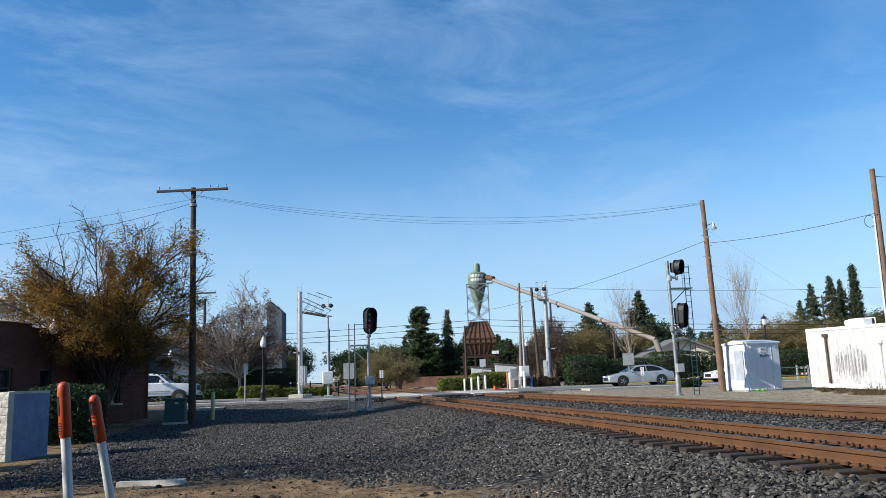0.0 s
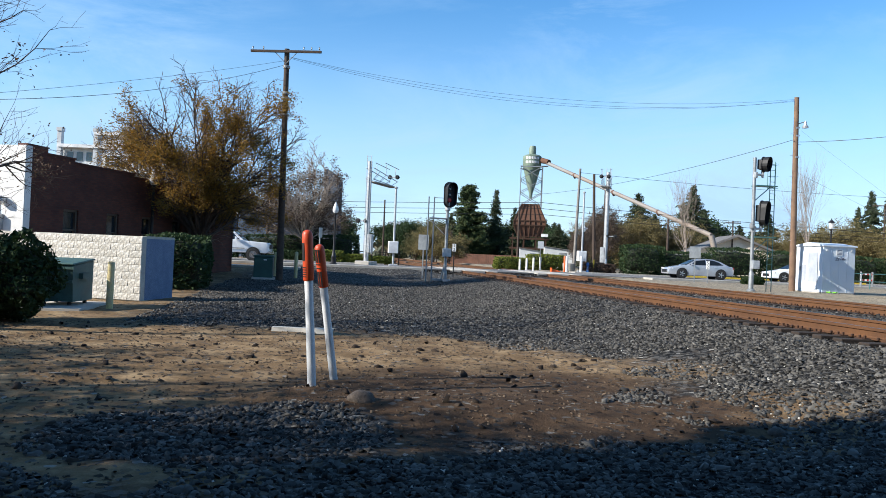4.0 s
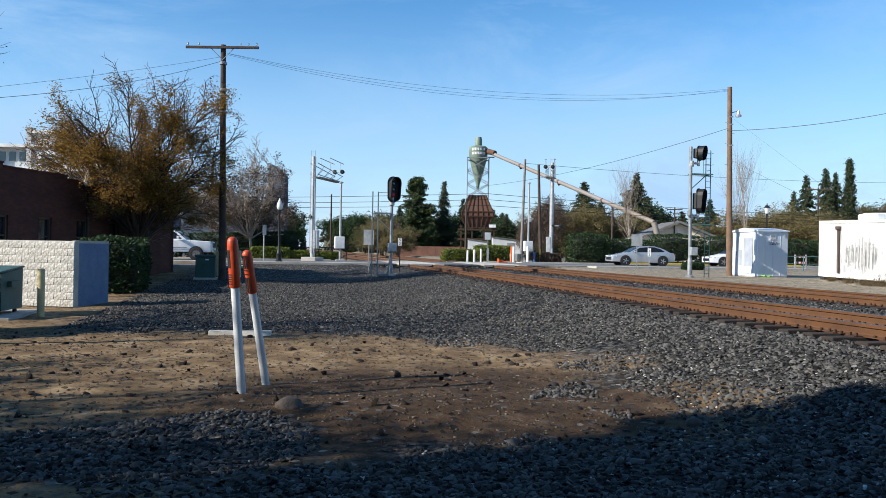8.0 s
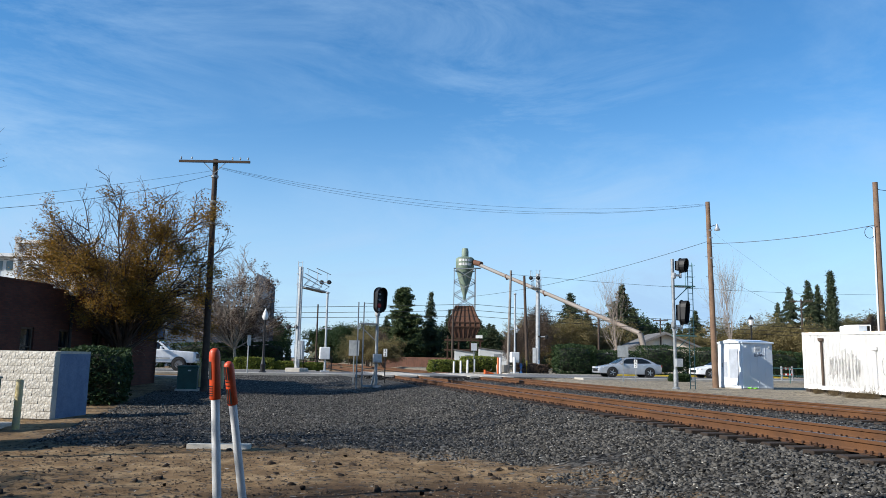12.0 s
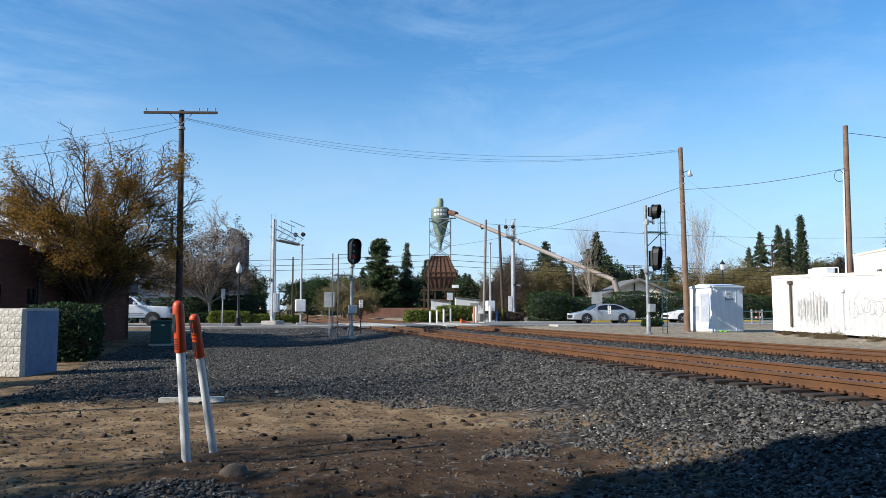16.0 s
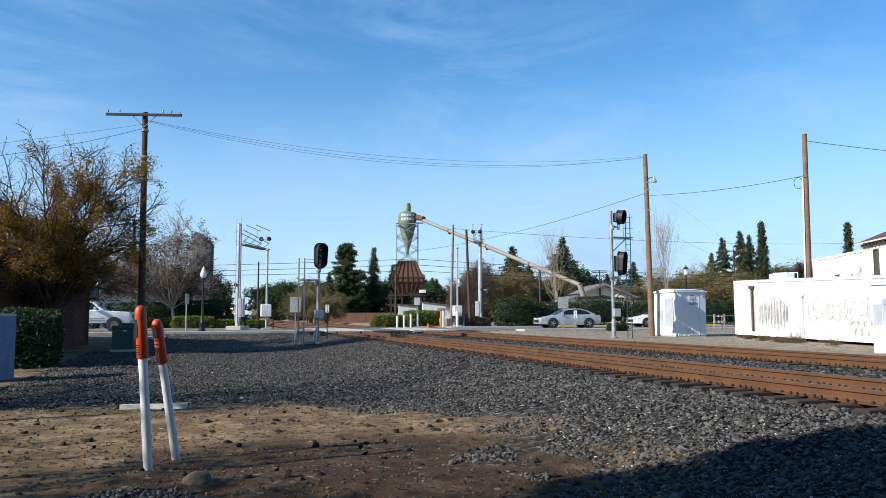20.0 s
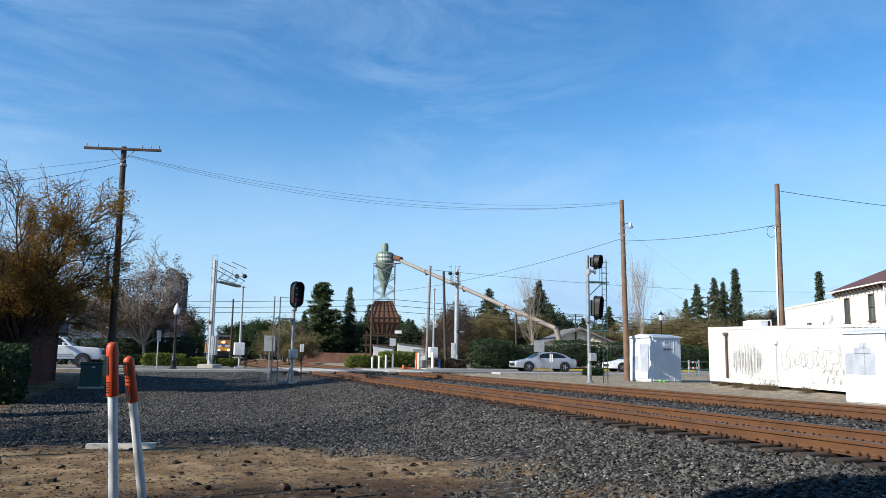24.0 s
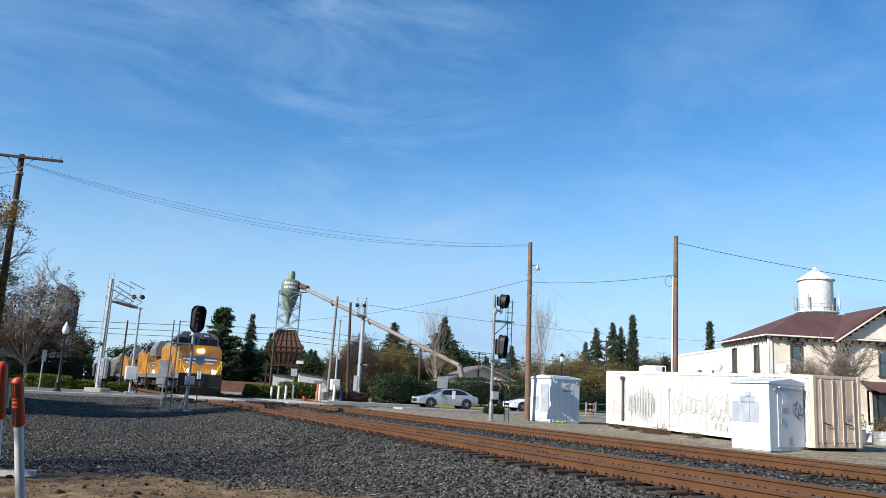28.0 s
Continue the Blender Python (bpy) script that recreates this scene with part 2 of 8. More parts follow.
CAR_SILVER = mat("silver car paint", (0.50, 0.52, 0.55), 0.22, 0.5, 0.04, 1, 200, 0.0)
CAR_WHITE = mat("white car paint", (0.80, 0.81, 0.82), 0.25, 0, 0.04, 1, 200, 0.0)
RUBBER = mat("tyre rubber", (0.02, 0.02, 0.02), 0.85, 0, 0.2, 6, 60, 0.1)
CHROME = mat("alloy wheel metal", (0.55, 0.55, 0.56), 0.3, 0.9, 0.05, 4, 60, 0.0)
GLASS = glass_mat("dark window glass", (0.02, 0.025, 0.03))
GLASS_SKY = glass_mat("window glass", (0.06, 0.09, 0.10))
RED_LENS = mat("red signal lens", (0.16, 0.008, 0.008), 0.3, 0, 0.05, 4, 40, 0, emit=0.12)
LAMP_GLASS = mat("frosted lamp glass", (0.72, 0.72, 0.70), 0.4, 0, 0.06, 4, 40, 0)
UP_YELLOW = mat("locomotive yellow", (0.50, 0.22, 0.02), 0.5, 0, 0.25, 0.9, 14, 0.05, (0.28, 0.125, 0.03))
UP_GREY = mat("locomotive grey", (0.17, 0.175, 0.18), 0.55, 0, 0.2, 0.8, 20, 0.05)
TRUCK_BLACK = mat("grimy truck steel", (0.025, 0.022, 0.02), 0.8, 0.2, 0.3, 2, 30, 0.2)
HEADLIGHT = mat("lit headlight", (1.0, 0.86, 0.55), 0.3, 0, 0.0, 1, 20, 0, emit=18.0)
LENS = mat("headlamp lens", (0.55, 0.57, 0.58), 0.2, 0.2, 0.05, 4, 40, 0)
TAIL_RED = mat("tail lamp red", (0.35, 0.01, 0.01), 0.3, 0, 0.05, 4, 40, 0)
STRIPE_RED = mat("red stripe", (0.5, 0.03, 0.02), 0.5, 0, 0.1, 2, 30, 0)
EMBLEM_BLUE = mat("emblem blue", (0.05, 0.10, 0.30), 0.5, 0, 0.1, 2, 30, 0)
LIME = mat("lime green plastic", (0.20, 0.62, 0.04), 0.6, 0, 0.15, 8, 60, 0.1)
CONE = mat("traffic orange", (0.75, 0.13, 0.02), 0.6, 0, 0.1, 4, 40, 0)
SIGN_BACK = mat("bare sign aluminium", (0.40, 0.42, 0.42), 0.5, 0.5, 0.15, 3, 40, 0.05)
GREEN_PIPE = mat("green rail paint", (0.08, 0.21, 0.20), 0.5, 0.2, 0.15, 3, 40, 0.05)

BARK_RED = mat("reddish dark bark", (0.075, 0.045, 0.03), 0.95, 0, 0.3, 6, 40, 0.6)
LEAF_GOLD = leaf_mat("golden brown leaves", (0.31, 0.16, 0.025), (0.15, 0.10, 0.02), 0.35)
LEAF_BROWN = leaf_mat("dry brown leaves", (0.13, 0.075, 0.04), (0.07, 0.045, 0.028))
LEAF_HEDGE = leaf_mat("hedge leaves", (0.016, 0.036, 0.012), (0.038, 0.066, 0.02))
LEAF_DULL = leaf_mat("dull winter leaves", (0.075, 0.08, 0.03), (0.13, 0.115, 0.05))
LEAF_LIGHT = leaf_mat("light green leaves", (0.11, 0.15, 0.02), (0.17, 0.18, 0.035))
LEAF_PINE = leaf_mat("conifer needles", (0.034, 0.055, 0.018), (0.075, 0.10, 0.035), 0.12)
LEAF_DARK = leaf_mat("dark conifer needles", (0.026, 0.042, 0.02), (0.06, 0.075, 0.034), 0.1)
LEAF_OLIVE = leaf_mat("olive tan foliage", (0.20, 0.155, 0.065), (0.15, 0.125, 0.05))
LEAF_RUSSET = leaf_mat("russet twigs", (0.11, 0.075, 0.055), (0.07, 0.05, 0.038))
GRASS_DRY = leaf_mat("dry weeds", (0.20, 0.14, 0.075), (0.13, 0.10, 0.05))


# ---- mesh helpers ----
def B():
    return bmesh.new()


def box(bm, c, s, rz=0.0, rx=0.0, ry=0.0, bevel=0.0):
    m = pose(c[0], c[1], c[2], rx, ry, rz) @ Matrix.Diagonal((s[0], s[1], s[2], 1))
    r = bmesh.ops.create_cube(bm, size=1, matrix=m)
    if bevel:
        es = list({e for v in r["verts"] for e in v.link_edges})
        bmesh.ops.bevel(bm, geom=es, offset=bevel, segments=2, affect="EDGES", profile=0.5)
    return bm


def tube(bm, p0, p1, r0, r1=None, n=10, caps=True):
    p0, p1 = Vector(p0), Vector(p1)
    r1 = r0 if r1 is None else r1
    d = p1 - p0
    q = d.to_track_quat("Z", "Y").to_matrix().to_4x4()
    m = Matrix.Translation((p0 + p1) / 2) @ q
    bmesh.ops.create_cone(bm, cap_ends=caps, segments=n, radius1=max(r0, 1e-4), radius2=max(r1, 1e-4), depth=d.length, matrix=m)
    return bm


def lathe(bm, prof, n=20, c=(0, 0, 0)):
    """Turns a profile of (radius, height) about the upright axis through c."""
    rings = []
    for r, z in prof:
        rings.append([bm.verts.new((c[0] + r * math.cos(2 * math.pi * i / n), c[1] + r * math.sin(2 * math.pi * i / n), c[2] + z)) for i in range(n)])
    for a, b in zip(rings, rings[1:]):
        for i in range(n):
            bm.faces.new((a[i], a[(i + 1) % n], b[(i + 1) % n], b[i]))
    bm.faces.new(rings[0][::-1])
    bm.faces.new(rings[-1])
    return bm


def prism(bm, pts, axis, lo, hi):
    """A flat outline in the two other axes, drawn out along axis from lo to hi."""
    def at(p, h):
        return {"x": (h, p[0], p[1]), "y": (p[0], h, p[1]), "z": (p[0], p[1], h)}[axis]
    a = [bm.verts.new(at(p, lo)) for p in pts]
    b = [bm.verts.new(at(p, hi)) for p in pts]
    n = len(pts)
    for i in range(n):
        bm.faces.new((a[i], a[(i + 1) % n], b[(i + 1) % n], b[i]))
    bm.faces.new(a[::-1])
    bm.faces.new(b)
    return bm


def finish(me, smooth):
    if smooth:
        me.polygons.foreach_set("use_smooth", [True] * len(me.polygons))
        me.set_sharp_from_angle(angle=radians(38))


def part(name, bm, material, parent=None, label="", smooth=False):
    bmesh.ops.recalc_face_normals(bm, faces=bm.faces)
    me = bpy.data.meshes.new(name)
    bm.to_mesh(me)
    bm.free()
    me.materials.append(material)
    finish(me, smooth)
    ob = new(name, me)
    if parent is not None:
        ob.parent = parent
    if label:
        ob["label"] = label
    return ob


def raw(name, verts, faces, material, parent=None, label="", smooth=False):
    me = bpy.data.meshes.new(name)
    verts = np.asarray(verts, dtype=np.float32).reshape(-1, 3)
    faces = np.asarray(faces, dtype=np.int32)
    nv, (nf, k) = len(verts), faces.shape
    me.vertices.add(nv)
    me.vertices.foreach_set("co", verts.ravel())
    me.loops.add(nf * k)
    me.loops.foreach_set("vertex_index", faces.ravel())
    me.polygons.add(nf)
    me.polygons.foreach_set("loop_start", np.arange(0, nf * k, k, dtype=np.int32))
    me.update(calc_edges=True)
    me.validate()
    me.materials.append(material)
    finish(me, smooth)
    ob = new(name, me)
    if parent is not None:
        ob.parent = parent
    if label:
        ob["label"] = label
    return ob


def thing(name, label, category, group="", at=(0, 0, 0), rz=0.0, rx=0.0, ry=0.0):
    ob = new(name)
    ob.empty_display_size = 0.2
    ob.matrix_world = pose(at[0], at[1], at[2], rx, ry, rz)
    return tagged(ob, label, category, group)


def lettering(name, text, size, m, material, parent, label=""):
    cu = bpy.data.curves.new(name, "FONT")
    cu.body, cu.size, cu.align_x, cu.align_y, cu.extrude = text, size, "CENTER", "CENTER", 0.004
    ob = bpy.data.objects.new(name, cu)
    me = bpy.data.meshes.new_from_object(ob)
    bpy.data.objects.remove(ob)
    me.materials.append(material)
    o = new(name, me)
    o.parent = parent
    o.matrix_basis = m
    if label:
        o["label"] = label
    return o


# ---- the lie of the land ----
RAIL_Z = 0.95
TRACKS = (8.85, 14.35)


def ramp(v, pts):
    return float(np.interp(v, [p[0] for p in pts], [p[1] for p in pts]))


def left_level(y):
    return ramp(y, ((-40, 0.05), (0, 0.07), (10, 0.09), (20, 0.13), (30, 0.26), (38, 0.36), (41.5, 0.5), (44, 0.72), (46.2, 0.88), (60, 0.93), (120, 1.0)))


def right_level(y):
    return ramp(y, ((-40, 0.5), (18, 0.53), (24, 0.62), (28, 0.69), (36, 0.76), (46, 0.88), (60, 0.95), (120, 1.0)))


def ground_z(x, y):
    l, r = left_level(y), right_level(y)
    if 47 < y < 58.5:
        return ramp(x, ((-6, l), (4, 0.92), (20, 0.92), (30, r)))
    bed = 0.735
    return ramp(x, ((3.2, l), (4.6, l + 0.06), (6.9, 0.66), (7.5, 0.695), (7.95, bed - 0.02), (9.75, bed - 0.03), (10.3, 0.70), (11.4, 0.67), (12.2, 0.68), (12.9, 0.735), (13.4, bed - 0.01), (15.3, bed - 0.03), (15.7, 0.66), (16.4, bed - 0.04), (18.5, r), (23.3, r), (24.4, r + 0.1 * min(1.0, max(0.0, (35 - y) / 4)))))


def on(x, y, dz=0.0):
    return (x, y, ground_z(x, y) + dz)


# ---- ground ----
def ground_mat():
    m = bpy.data.materials.new("dirt and gravel ground")
    m.use_nodes = True
    n, l = m.node_tree.nodes, m.node_tree.links
    bs = n["Principled BSDF"]
    ge = n.new("ShaderNodeNewGeometry")

    def noise_of(scale, detail=5, rough=0.6):
        t = n.new("ShaderNodeTexNoise")
        t.inputs["Scale"].default_value, t.inputs["Detail"].default_value, t.inputs["Roughness"].default_value = scale, detail, rough
        l.new(ge.outputs["Position"], t.inputs["Vector"])
        return t.outputs["Fac"]

    def math_of(op, a, b, clamp=False):
        t = n.new("ShaderNodeMath")
        t.operation, t.use_clamp = op, clamp
        for i, v in enumerate((a, b)):
            if isinstance(v, (int, float)):
                t.inputs[i].default_value = v
            else:
                l.new(v, t.inputs[i])
        return t.outputs[0]

    def ramp_of(fac, stops):
        r = n.new("ShaderNodeValToRGB")
        e = r.color_ramp.elements
        while len(e) < len(stops):
            e.new(0.5)
        for i, (p, c) in enumerate(stops):
            e[i].position, e[i].color = p, (*c, 1)
        l.new(fac, r.inputs["Fac"])
        return r.outputs["Color"]

    def mix(fac, a, b):
        t = n.new("ShaderNodeMixRGB")
        l.new(fac, t.inputs["Fac"])
        l.new(a, t.inputs["Color1"])
        l.new(b, t.inputs["Color2"])
        return t.outputs["Color"]

    sep = n.new("ShaderNodeSeparateXYZ")
    l.new(ge.outputs["Position"], sep.inputs[0])
    x, y = sep.outputs["X"], sep.outputs["Y"]
    # stones: cells of several sizes
    vo = n.new("ShaderNodeTexVoronoi")
    vo.inputs["Scale"].default_value = 15.0
    l.new(ge.outputs["Position"], vo.inputs["Vector"])
    sepc = n.new("ShaderNodeSeparateColor")
    l.new(vo.outputs["Color"], sepc.inputs[0])
    stone = ramp_of(sepc.outputs["Red"], ((0.0, (0.006, 0.006, 0.006)), (0.3, (0.03, 0.029, 0.028)), (0.72, (0.10, 0.096, 0.09)), (0.94, (0.18, 0.172, 0.16)), (1.0, (0.45, 0.43, 0.39))))
    big = noise_of(0.35, 5)
    clumps = math_of("MULTIPLY", noise_of(3.2, 9, 0.8), 0.75)
    tone = ramp_of(math_of("ADD", clumps, math_of("MULTIPLY", big, 0.35)), ((0.34, (0.30, 0.30, 0.31)), (0.55, (0.62, 0.62, 0.61)), (0.72, (1.05, 1.02, 0.97))))
    mul = n.new("ShaderNodeMixRGB")
    mul.blend_type = "MULTIPLY"
    mul.inputs["Fac"].default_value = 1
    l.new(stone, mul.inputs["Color1"])
    l.new(tone, mul.inputs["Color2"])
    gravel = mul.outputs["Color"]
    dirt = ramp_of(noise_of(1.3, 10, 0.75), ((0.3, (0.075, 0.047, 0.025)), (0.5, (0.185, 0.122, 0.066)), (0.7, (0.36, 0.26, 0.15))))
    # darker brown soil round the markers, with thin tree shade put into its colour
    fx = math_of("DIVIDE", math_of("SUBTRACT", x, 1.6), 3.4)
    fy = math_of("DIVIDE", math_of("SUBTRACT", y, 8.6), 2.9)
    fd = math_of("ADD", math_of("ADD", math_of("MULTIPLY", fx, fx), math_of("MULTIPLY", fy, fy)), math_of("MULTIPLY", math_of("SUBTRACT", noise_of(1.1, 8, 0.7), 0.5), 1.4))
    soil_shade = n.new("ShaderNodeMapRange")
    soil_shade.inputs["From Min"].default_value, soil_shade.inputs["From Max"].default_value = 1.25, 0.55
    l.new(fd, soil_shade.inputs["Value"])
    soil = ramp_of(noise_of(2.4, 10, 0.75), ((0.3, (0.03, 0.019, 0.012)), (0.55, (0.075, 0.047, 0.028)), (0.75, (0.15, 0.097, 0.058))))
    dirt = mix(soil_shade.outputs[0], dirt, soil)
    # the bare patch: an uneven oval
    ex = math_of("DIVIDE", math_of("ADD", x, 4.2), 9.0)
    ey = math_of("DIVIDE", math_of("SUBTRACT", y, 11.3), 5.9)
    d2 = math_of("ADD", math_of("MULTIPLY", ex, ex), math_of("MULTIPLY", ey, ey))
    d2 = math_of("ADD", d2, math_of("MULTIPLY", math_of("SUBTRACT", noise_of(0.8, 8, 0.7), 0.5), 1.5))
    gx = math_of("DIVIDE", math_of("SUBTRACT", x, 3.0), 2.9)
    gy = math_of("DIVIDE", math_of("SUBTRACT", y, 7.9), 1.7)
    g2 = math_of("ADD", math_of("ADD", math_of("MULTIPLY", gx, gx), math_of("MULTIPLY", gy, gy)), math_of("ADD", 0.2, math_of("MULTIPLY", math_of("SUBTRACT", noise_of(1.6, 8, 0.7), 0.5), 2.0)))
    d2 = math_of("MINIMUM", d2, g2)
    # gravel spilt over the near edge of the bare patch
    sx = math_of("DIVIDE", math_of("ADD", x, 1.4), 1.8)
    sy = math_of("DIVIDE", math_of("SUBTRACT", y, 7.3), 1.35)
    spill = math_of("SUBTRACT", 1.0, math_of("ADD", math_of("MULTIPLY", sx, sx), math_of("MULTIPLY", sy, sy)), True)
    d2 = math_of("ADD", d2, math_of("MULTIPLY", spill, 1.6))
    bare = n.new("ShaderNodeMapRange")
    bare.inputs["From Min"].default_value, bare.inputs["From Max"].default_value = 1.12, 0.82
    l.new(d2, bare.inputs["Value"])
    # dirt also right of the far track, and everywhere beyond the road
    east = n.new("ShaderNodeMapRange")
    east.inputs["From Min"].default_value, east.inputs["From Max"].default_value = 17.2, 18.6
    l.new(math_of("ADD", x, math_of("MULTIPLY", noise_of(0.7, 6), 1.6)), east.inputs["Value"])
    west = n.new("ShaderNodeMapRange")
    west.inputs["From Min"].default_value, west.inputs["From Max"].default_value = -2.4, -4.2
    l.new(math_of("ADD", x, math_of("MULTIPLY", noise_of(0.6, 6), 1.8)), west.inputs["Value"])
    far = n.new("ShaderNodeMapRange")
    far.inputs["From Min"].default_value, far.inputs["From Max"].default_value = 56, 62
    l.new(y, far.inputs["Value"])
    dmask = math_of("MAXIMUM", math_of("MAXIMUM", bare.outputs[0], east.outputs[0]), math_of("MAXIMUM", west.outputs[0], far.outputs[0]))
    # single stones strewn over the dirt
    speck = n.new("ShaderNodeMapRange")
    speck.inputs["From Min"].default_value, speck.inputs["From Max"].default_value = 0.86, 0.88
    l.new(sepc.outputs["Green"], speck.inputs["Value"])
    dm = math_of("SUBTRACT", dmask, math_of("MULTIPLY", speck.outputs[0], 0.8), True)
    grit = ramp_of(noise_of(2.2, 12, 0.8), ((0.3, (0.11, 0.09, 0.065)), (0.5, (0.26, 0.22, 0.16)), (0.7, (0.44, 0.38, 0.285))))
    l.new(mix(dm, gravel, mix(east.outputs[0], dirt, grit)), bs.inputs["Base Color"])
    bs.inputs["Roughness"].default_value = 0.95
    bs.inputs["Specular IOR Level"].default_value = 0.08
    # relief
    h = math_of("ADD", math_of("MULTIPLY", math_of("SUBTRACT", 1.0, math_of("MULTIPLY", vo.outputs["Distance"], 16.0), True), math_of("SUBTRACT", 1.05, dm)), math_of("MULTIPLY", noise_of(9, 6, 0.7), 0.7))
    bp = n.new("ShaderNodeBump")
    bp.inputs["Strength"].default_value, bp.inputs["Distance"].default_value = 1.0, 0.05
    l.new(h, bp.inputs["Height"])
    l.new(bp.outputs["Normal"], bs.inputs["Normal"])
    return m


def axis_steps(lo, fine_lo, fine_hi, hi, step, grow):
    a = list(np.arange(fine_lo, fine_hi + 1e-6, step))
    v, s = fine_hi, step
    while v < hi:
        s *= grow
        v += s
        a.append(min(v, hi))
    v, s = fine_lo, step
    b = []
    while v > lo:
        s *= grow
        v -= s
        b.append(max(v, lo))
    return np.array(b[::-1] + a)


xs = axis_steps(-2500, -9.0, 19.0, 2500, 0.16, 1.13)
ys = axis_steps(-2500, 2.0, 20.0, 2500, 0.16, 1.09)
ys = np.unique(np.concatenate([ys, [46.99, 47.01, 58.49, 58.51]]))
gz = np.array([[ground_z(a, b) for a in xs] for b in ys])
GX, GY = np.meshgrid(xs, ys)
rough_noise = np.array([[noise.noise((a * 0.9, b * 0.9, 0)) * 0.035 + noise.noise((a * 2.7, b * 2.7, 4)) * 0.016 + noise.noise((a * 0.22, b * 0.22, 9)) * 0.05 for a in xs] for b in ys])
near = np.clip((30 - np.hypot(GX - 2, GY - 8)) / 12, 0, 1) * np.where(GX > 6.6, 0.35, 1.0)
# a low mound of scraped earth beside the markers and wheel ruts over the bare patch
mound = 0.10 * np.exp(-(((GX - 1.2) / 1.9) ** 2 + ((GY - 8.4) / 0.9) ** 2)) + 0.05 * np.exp(-(((GX + 0.6) / 0.5) ** 2 + ((GY - 9.2) / 0.7) ** 2))
ruts = 0.022 * np.sin((GY - 0.25 * GX) * 7.0) * np.exp(-(((GX + 3) / 4.5) ** 2 + ((GY - 10) / 3.2) ** 2))
gz = gz + rough_noise * near + mound + ruts
nx, ny = len(xs), len(ys)
idx = np.arange(nx * ny).reshape(ny, nx)
gf = np.stack([idx[:-1, :-1], idx[:-1, 1:], idx[1:, 1:], idx[1:, :-1]], -1).reshape(-1, 4)
ground = raw("ground", np.stack([GX, GY, gz], -1), gf, ground_mat(), smooth=True)
tagged(ground, "grey railway gravel around a bare brown dirt patch", "ground", kind="structure")


def surface_z(x, y):
    i = int(np.clip(np.searchsorted(xs, x) - 1, 0, nx - 2))
    j = int(np.clip(np.searchsorted(ys, y) - 1, 0, ny - 2))
    u, v = (x - xs[i]) / (xs[i + 1] - xs[i]), (y - ys[j]) / (ys[j + 1] - ys[j])
    return float(gz[j, i] * (1 - u) * (1 - v) + gz[j, i + 1] * u * (1 - v) + gz[j + 1, i] * (1 - u) * v + gz[j + 1, i + 1] * u * v)


# ---- loose stones ----
def surface_many(x, y):
    i = np.clip(np.searchsorted(xs, x) - 1, 0, nx - 2)
    j = np.clip(np.searchsorted(ys, y) - 1, 0, ny - 2)
    u, v = (x - xs[i]) / (xs[i + 1] - xs[i]), (y - ys[j]) / (ys[j + 1] - ys[j])
    return gz[j, i] * (1 - u) * (1 - v) + gz[j, i + 1] * u * (1 - v) + gz[j + 1, i] * (1 - u) * v + gz[j + 1, i + 1] * u * v


def stones(name, label, count, place, size, material):
    """Angular crushed stones: skewed blocks with knocked-off corners, each turned its own way."""
    rs = np.random.RandomState(11 + count)
    base = np.array([(-1, -1, -0.8), (1, -1, -0.8), (1, 1, -0.8), (-1, 1, -0.8), (-0.7, -0.7, 0.8), (0.7, -0.7, 0.8), (0.7, 0.7, 0.8), (-0.7, 0.7, 0.8)])
    quad = np.array([(4, 5, 6, 7), (0, 1, 5, 4), (1, 2, 6, 5), (2, 3, 7, 6), (3, 0, 4, 7)])
    at = []
    while len(at) < count:
        x, y = place(rs)
        if x is not None:
            at.append((x, y))
    at = np.array(at)
    s = size * (0.5 + 1.0 * rs.rand(count)) * np.where(rs.rand(count) > 0.985, 1.7, 1.0)
    v = base[None] * (1 + (rs.rand(count, 8, 3) - 0.5) * 1.3) * np.stack([s * 1.15, s * (0.5 + 0.45 * rs.rand(count)), s * (0.3 + 0.4 * rs.rand(count))], -1)[:, None] * 0.85
    tilt, turn = rs.randn(count) * 0.45, rs.rand(count) * 6.283
    c, q = np.cos(tilt)[:, None], np.sin(tilt)[:, None]
    v = np.stack([v[..., 0] * c - v[..., 2] * q, v[..., 1], v[..., 0] * q + v[..., 2] * c], -1)
    c, q = np.cos(turn)[:, None], np.sin(turn)[:, None]
    v = np.stack([v[..., 0] * c - v[..., 1] * q, v[..., 0] * q + v[..., 1] * c, v[..., 2]], -1)
    v += np.stack([at[:, 0], at[:, 1], surface_many(at[:, 0], at[:, 1]) + s * 0.25], -1)[:, None]
    f = quad[None] + 8 * np.arange(count)[:, None, None]
    return tagged(raw(name, v.reshape(-1, 3), f.reshape(-1, 4), material), label, "gravel", kind="stuff")


STONE = leaf_mat("crushed grey stone", (0.009, 0.0088, 0.0084), (0.125, 0.119, 0.108), 0.0, 0.1)
STONE_PALE = leaf_mat("pale quartz chips", (0.25, 0.235, 0.20), (0.5, 0.48, 0.43), 0.0, 0.2)
STONE_DARK = leaf_mat("dark damp clods", (0.012, 0.009, 0.007), (0.045, 0.033, 0.024), 0.0, 0.1)
STONE_DIRT = leaf_mat("earthy clods", (0.025, 0.018, 0.013), (0.15, 0.11, 0.075), 0.0, 0.1)


def in_patch(x, y):
    scrape = ((x - 3.0) / 2.9) ** 2 + ((y - 7.9) / 1.7) ** 2 + 0.72 + noise.noise((x * 1.6, y * 1.6, 7)) * 0.5
    return min(scrape, patch_edge(x, y))


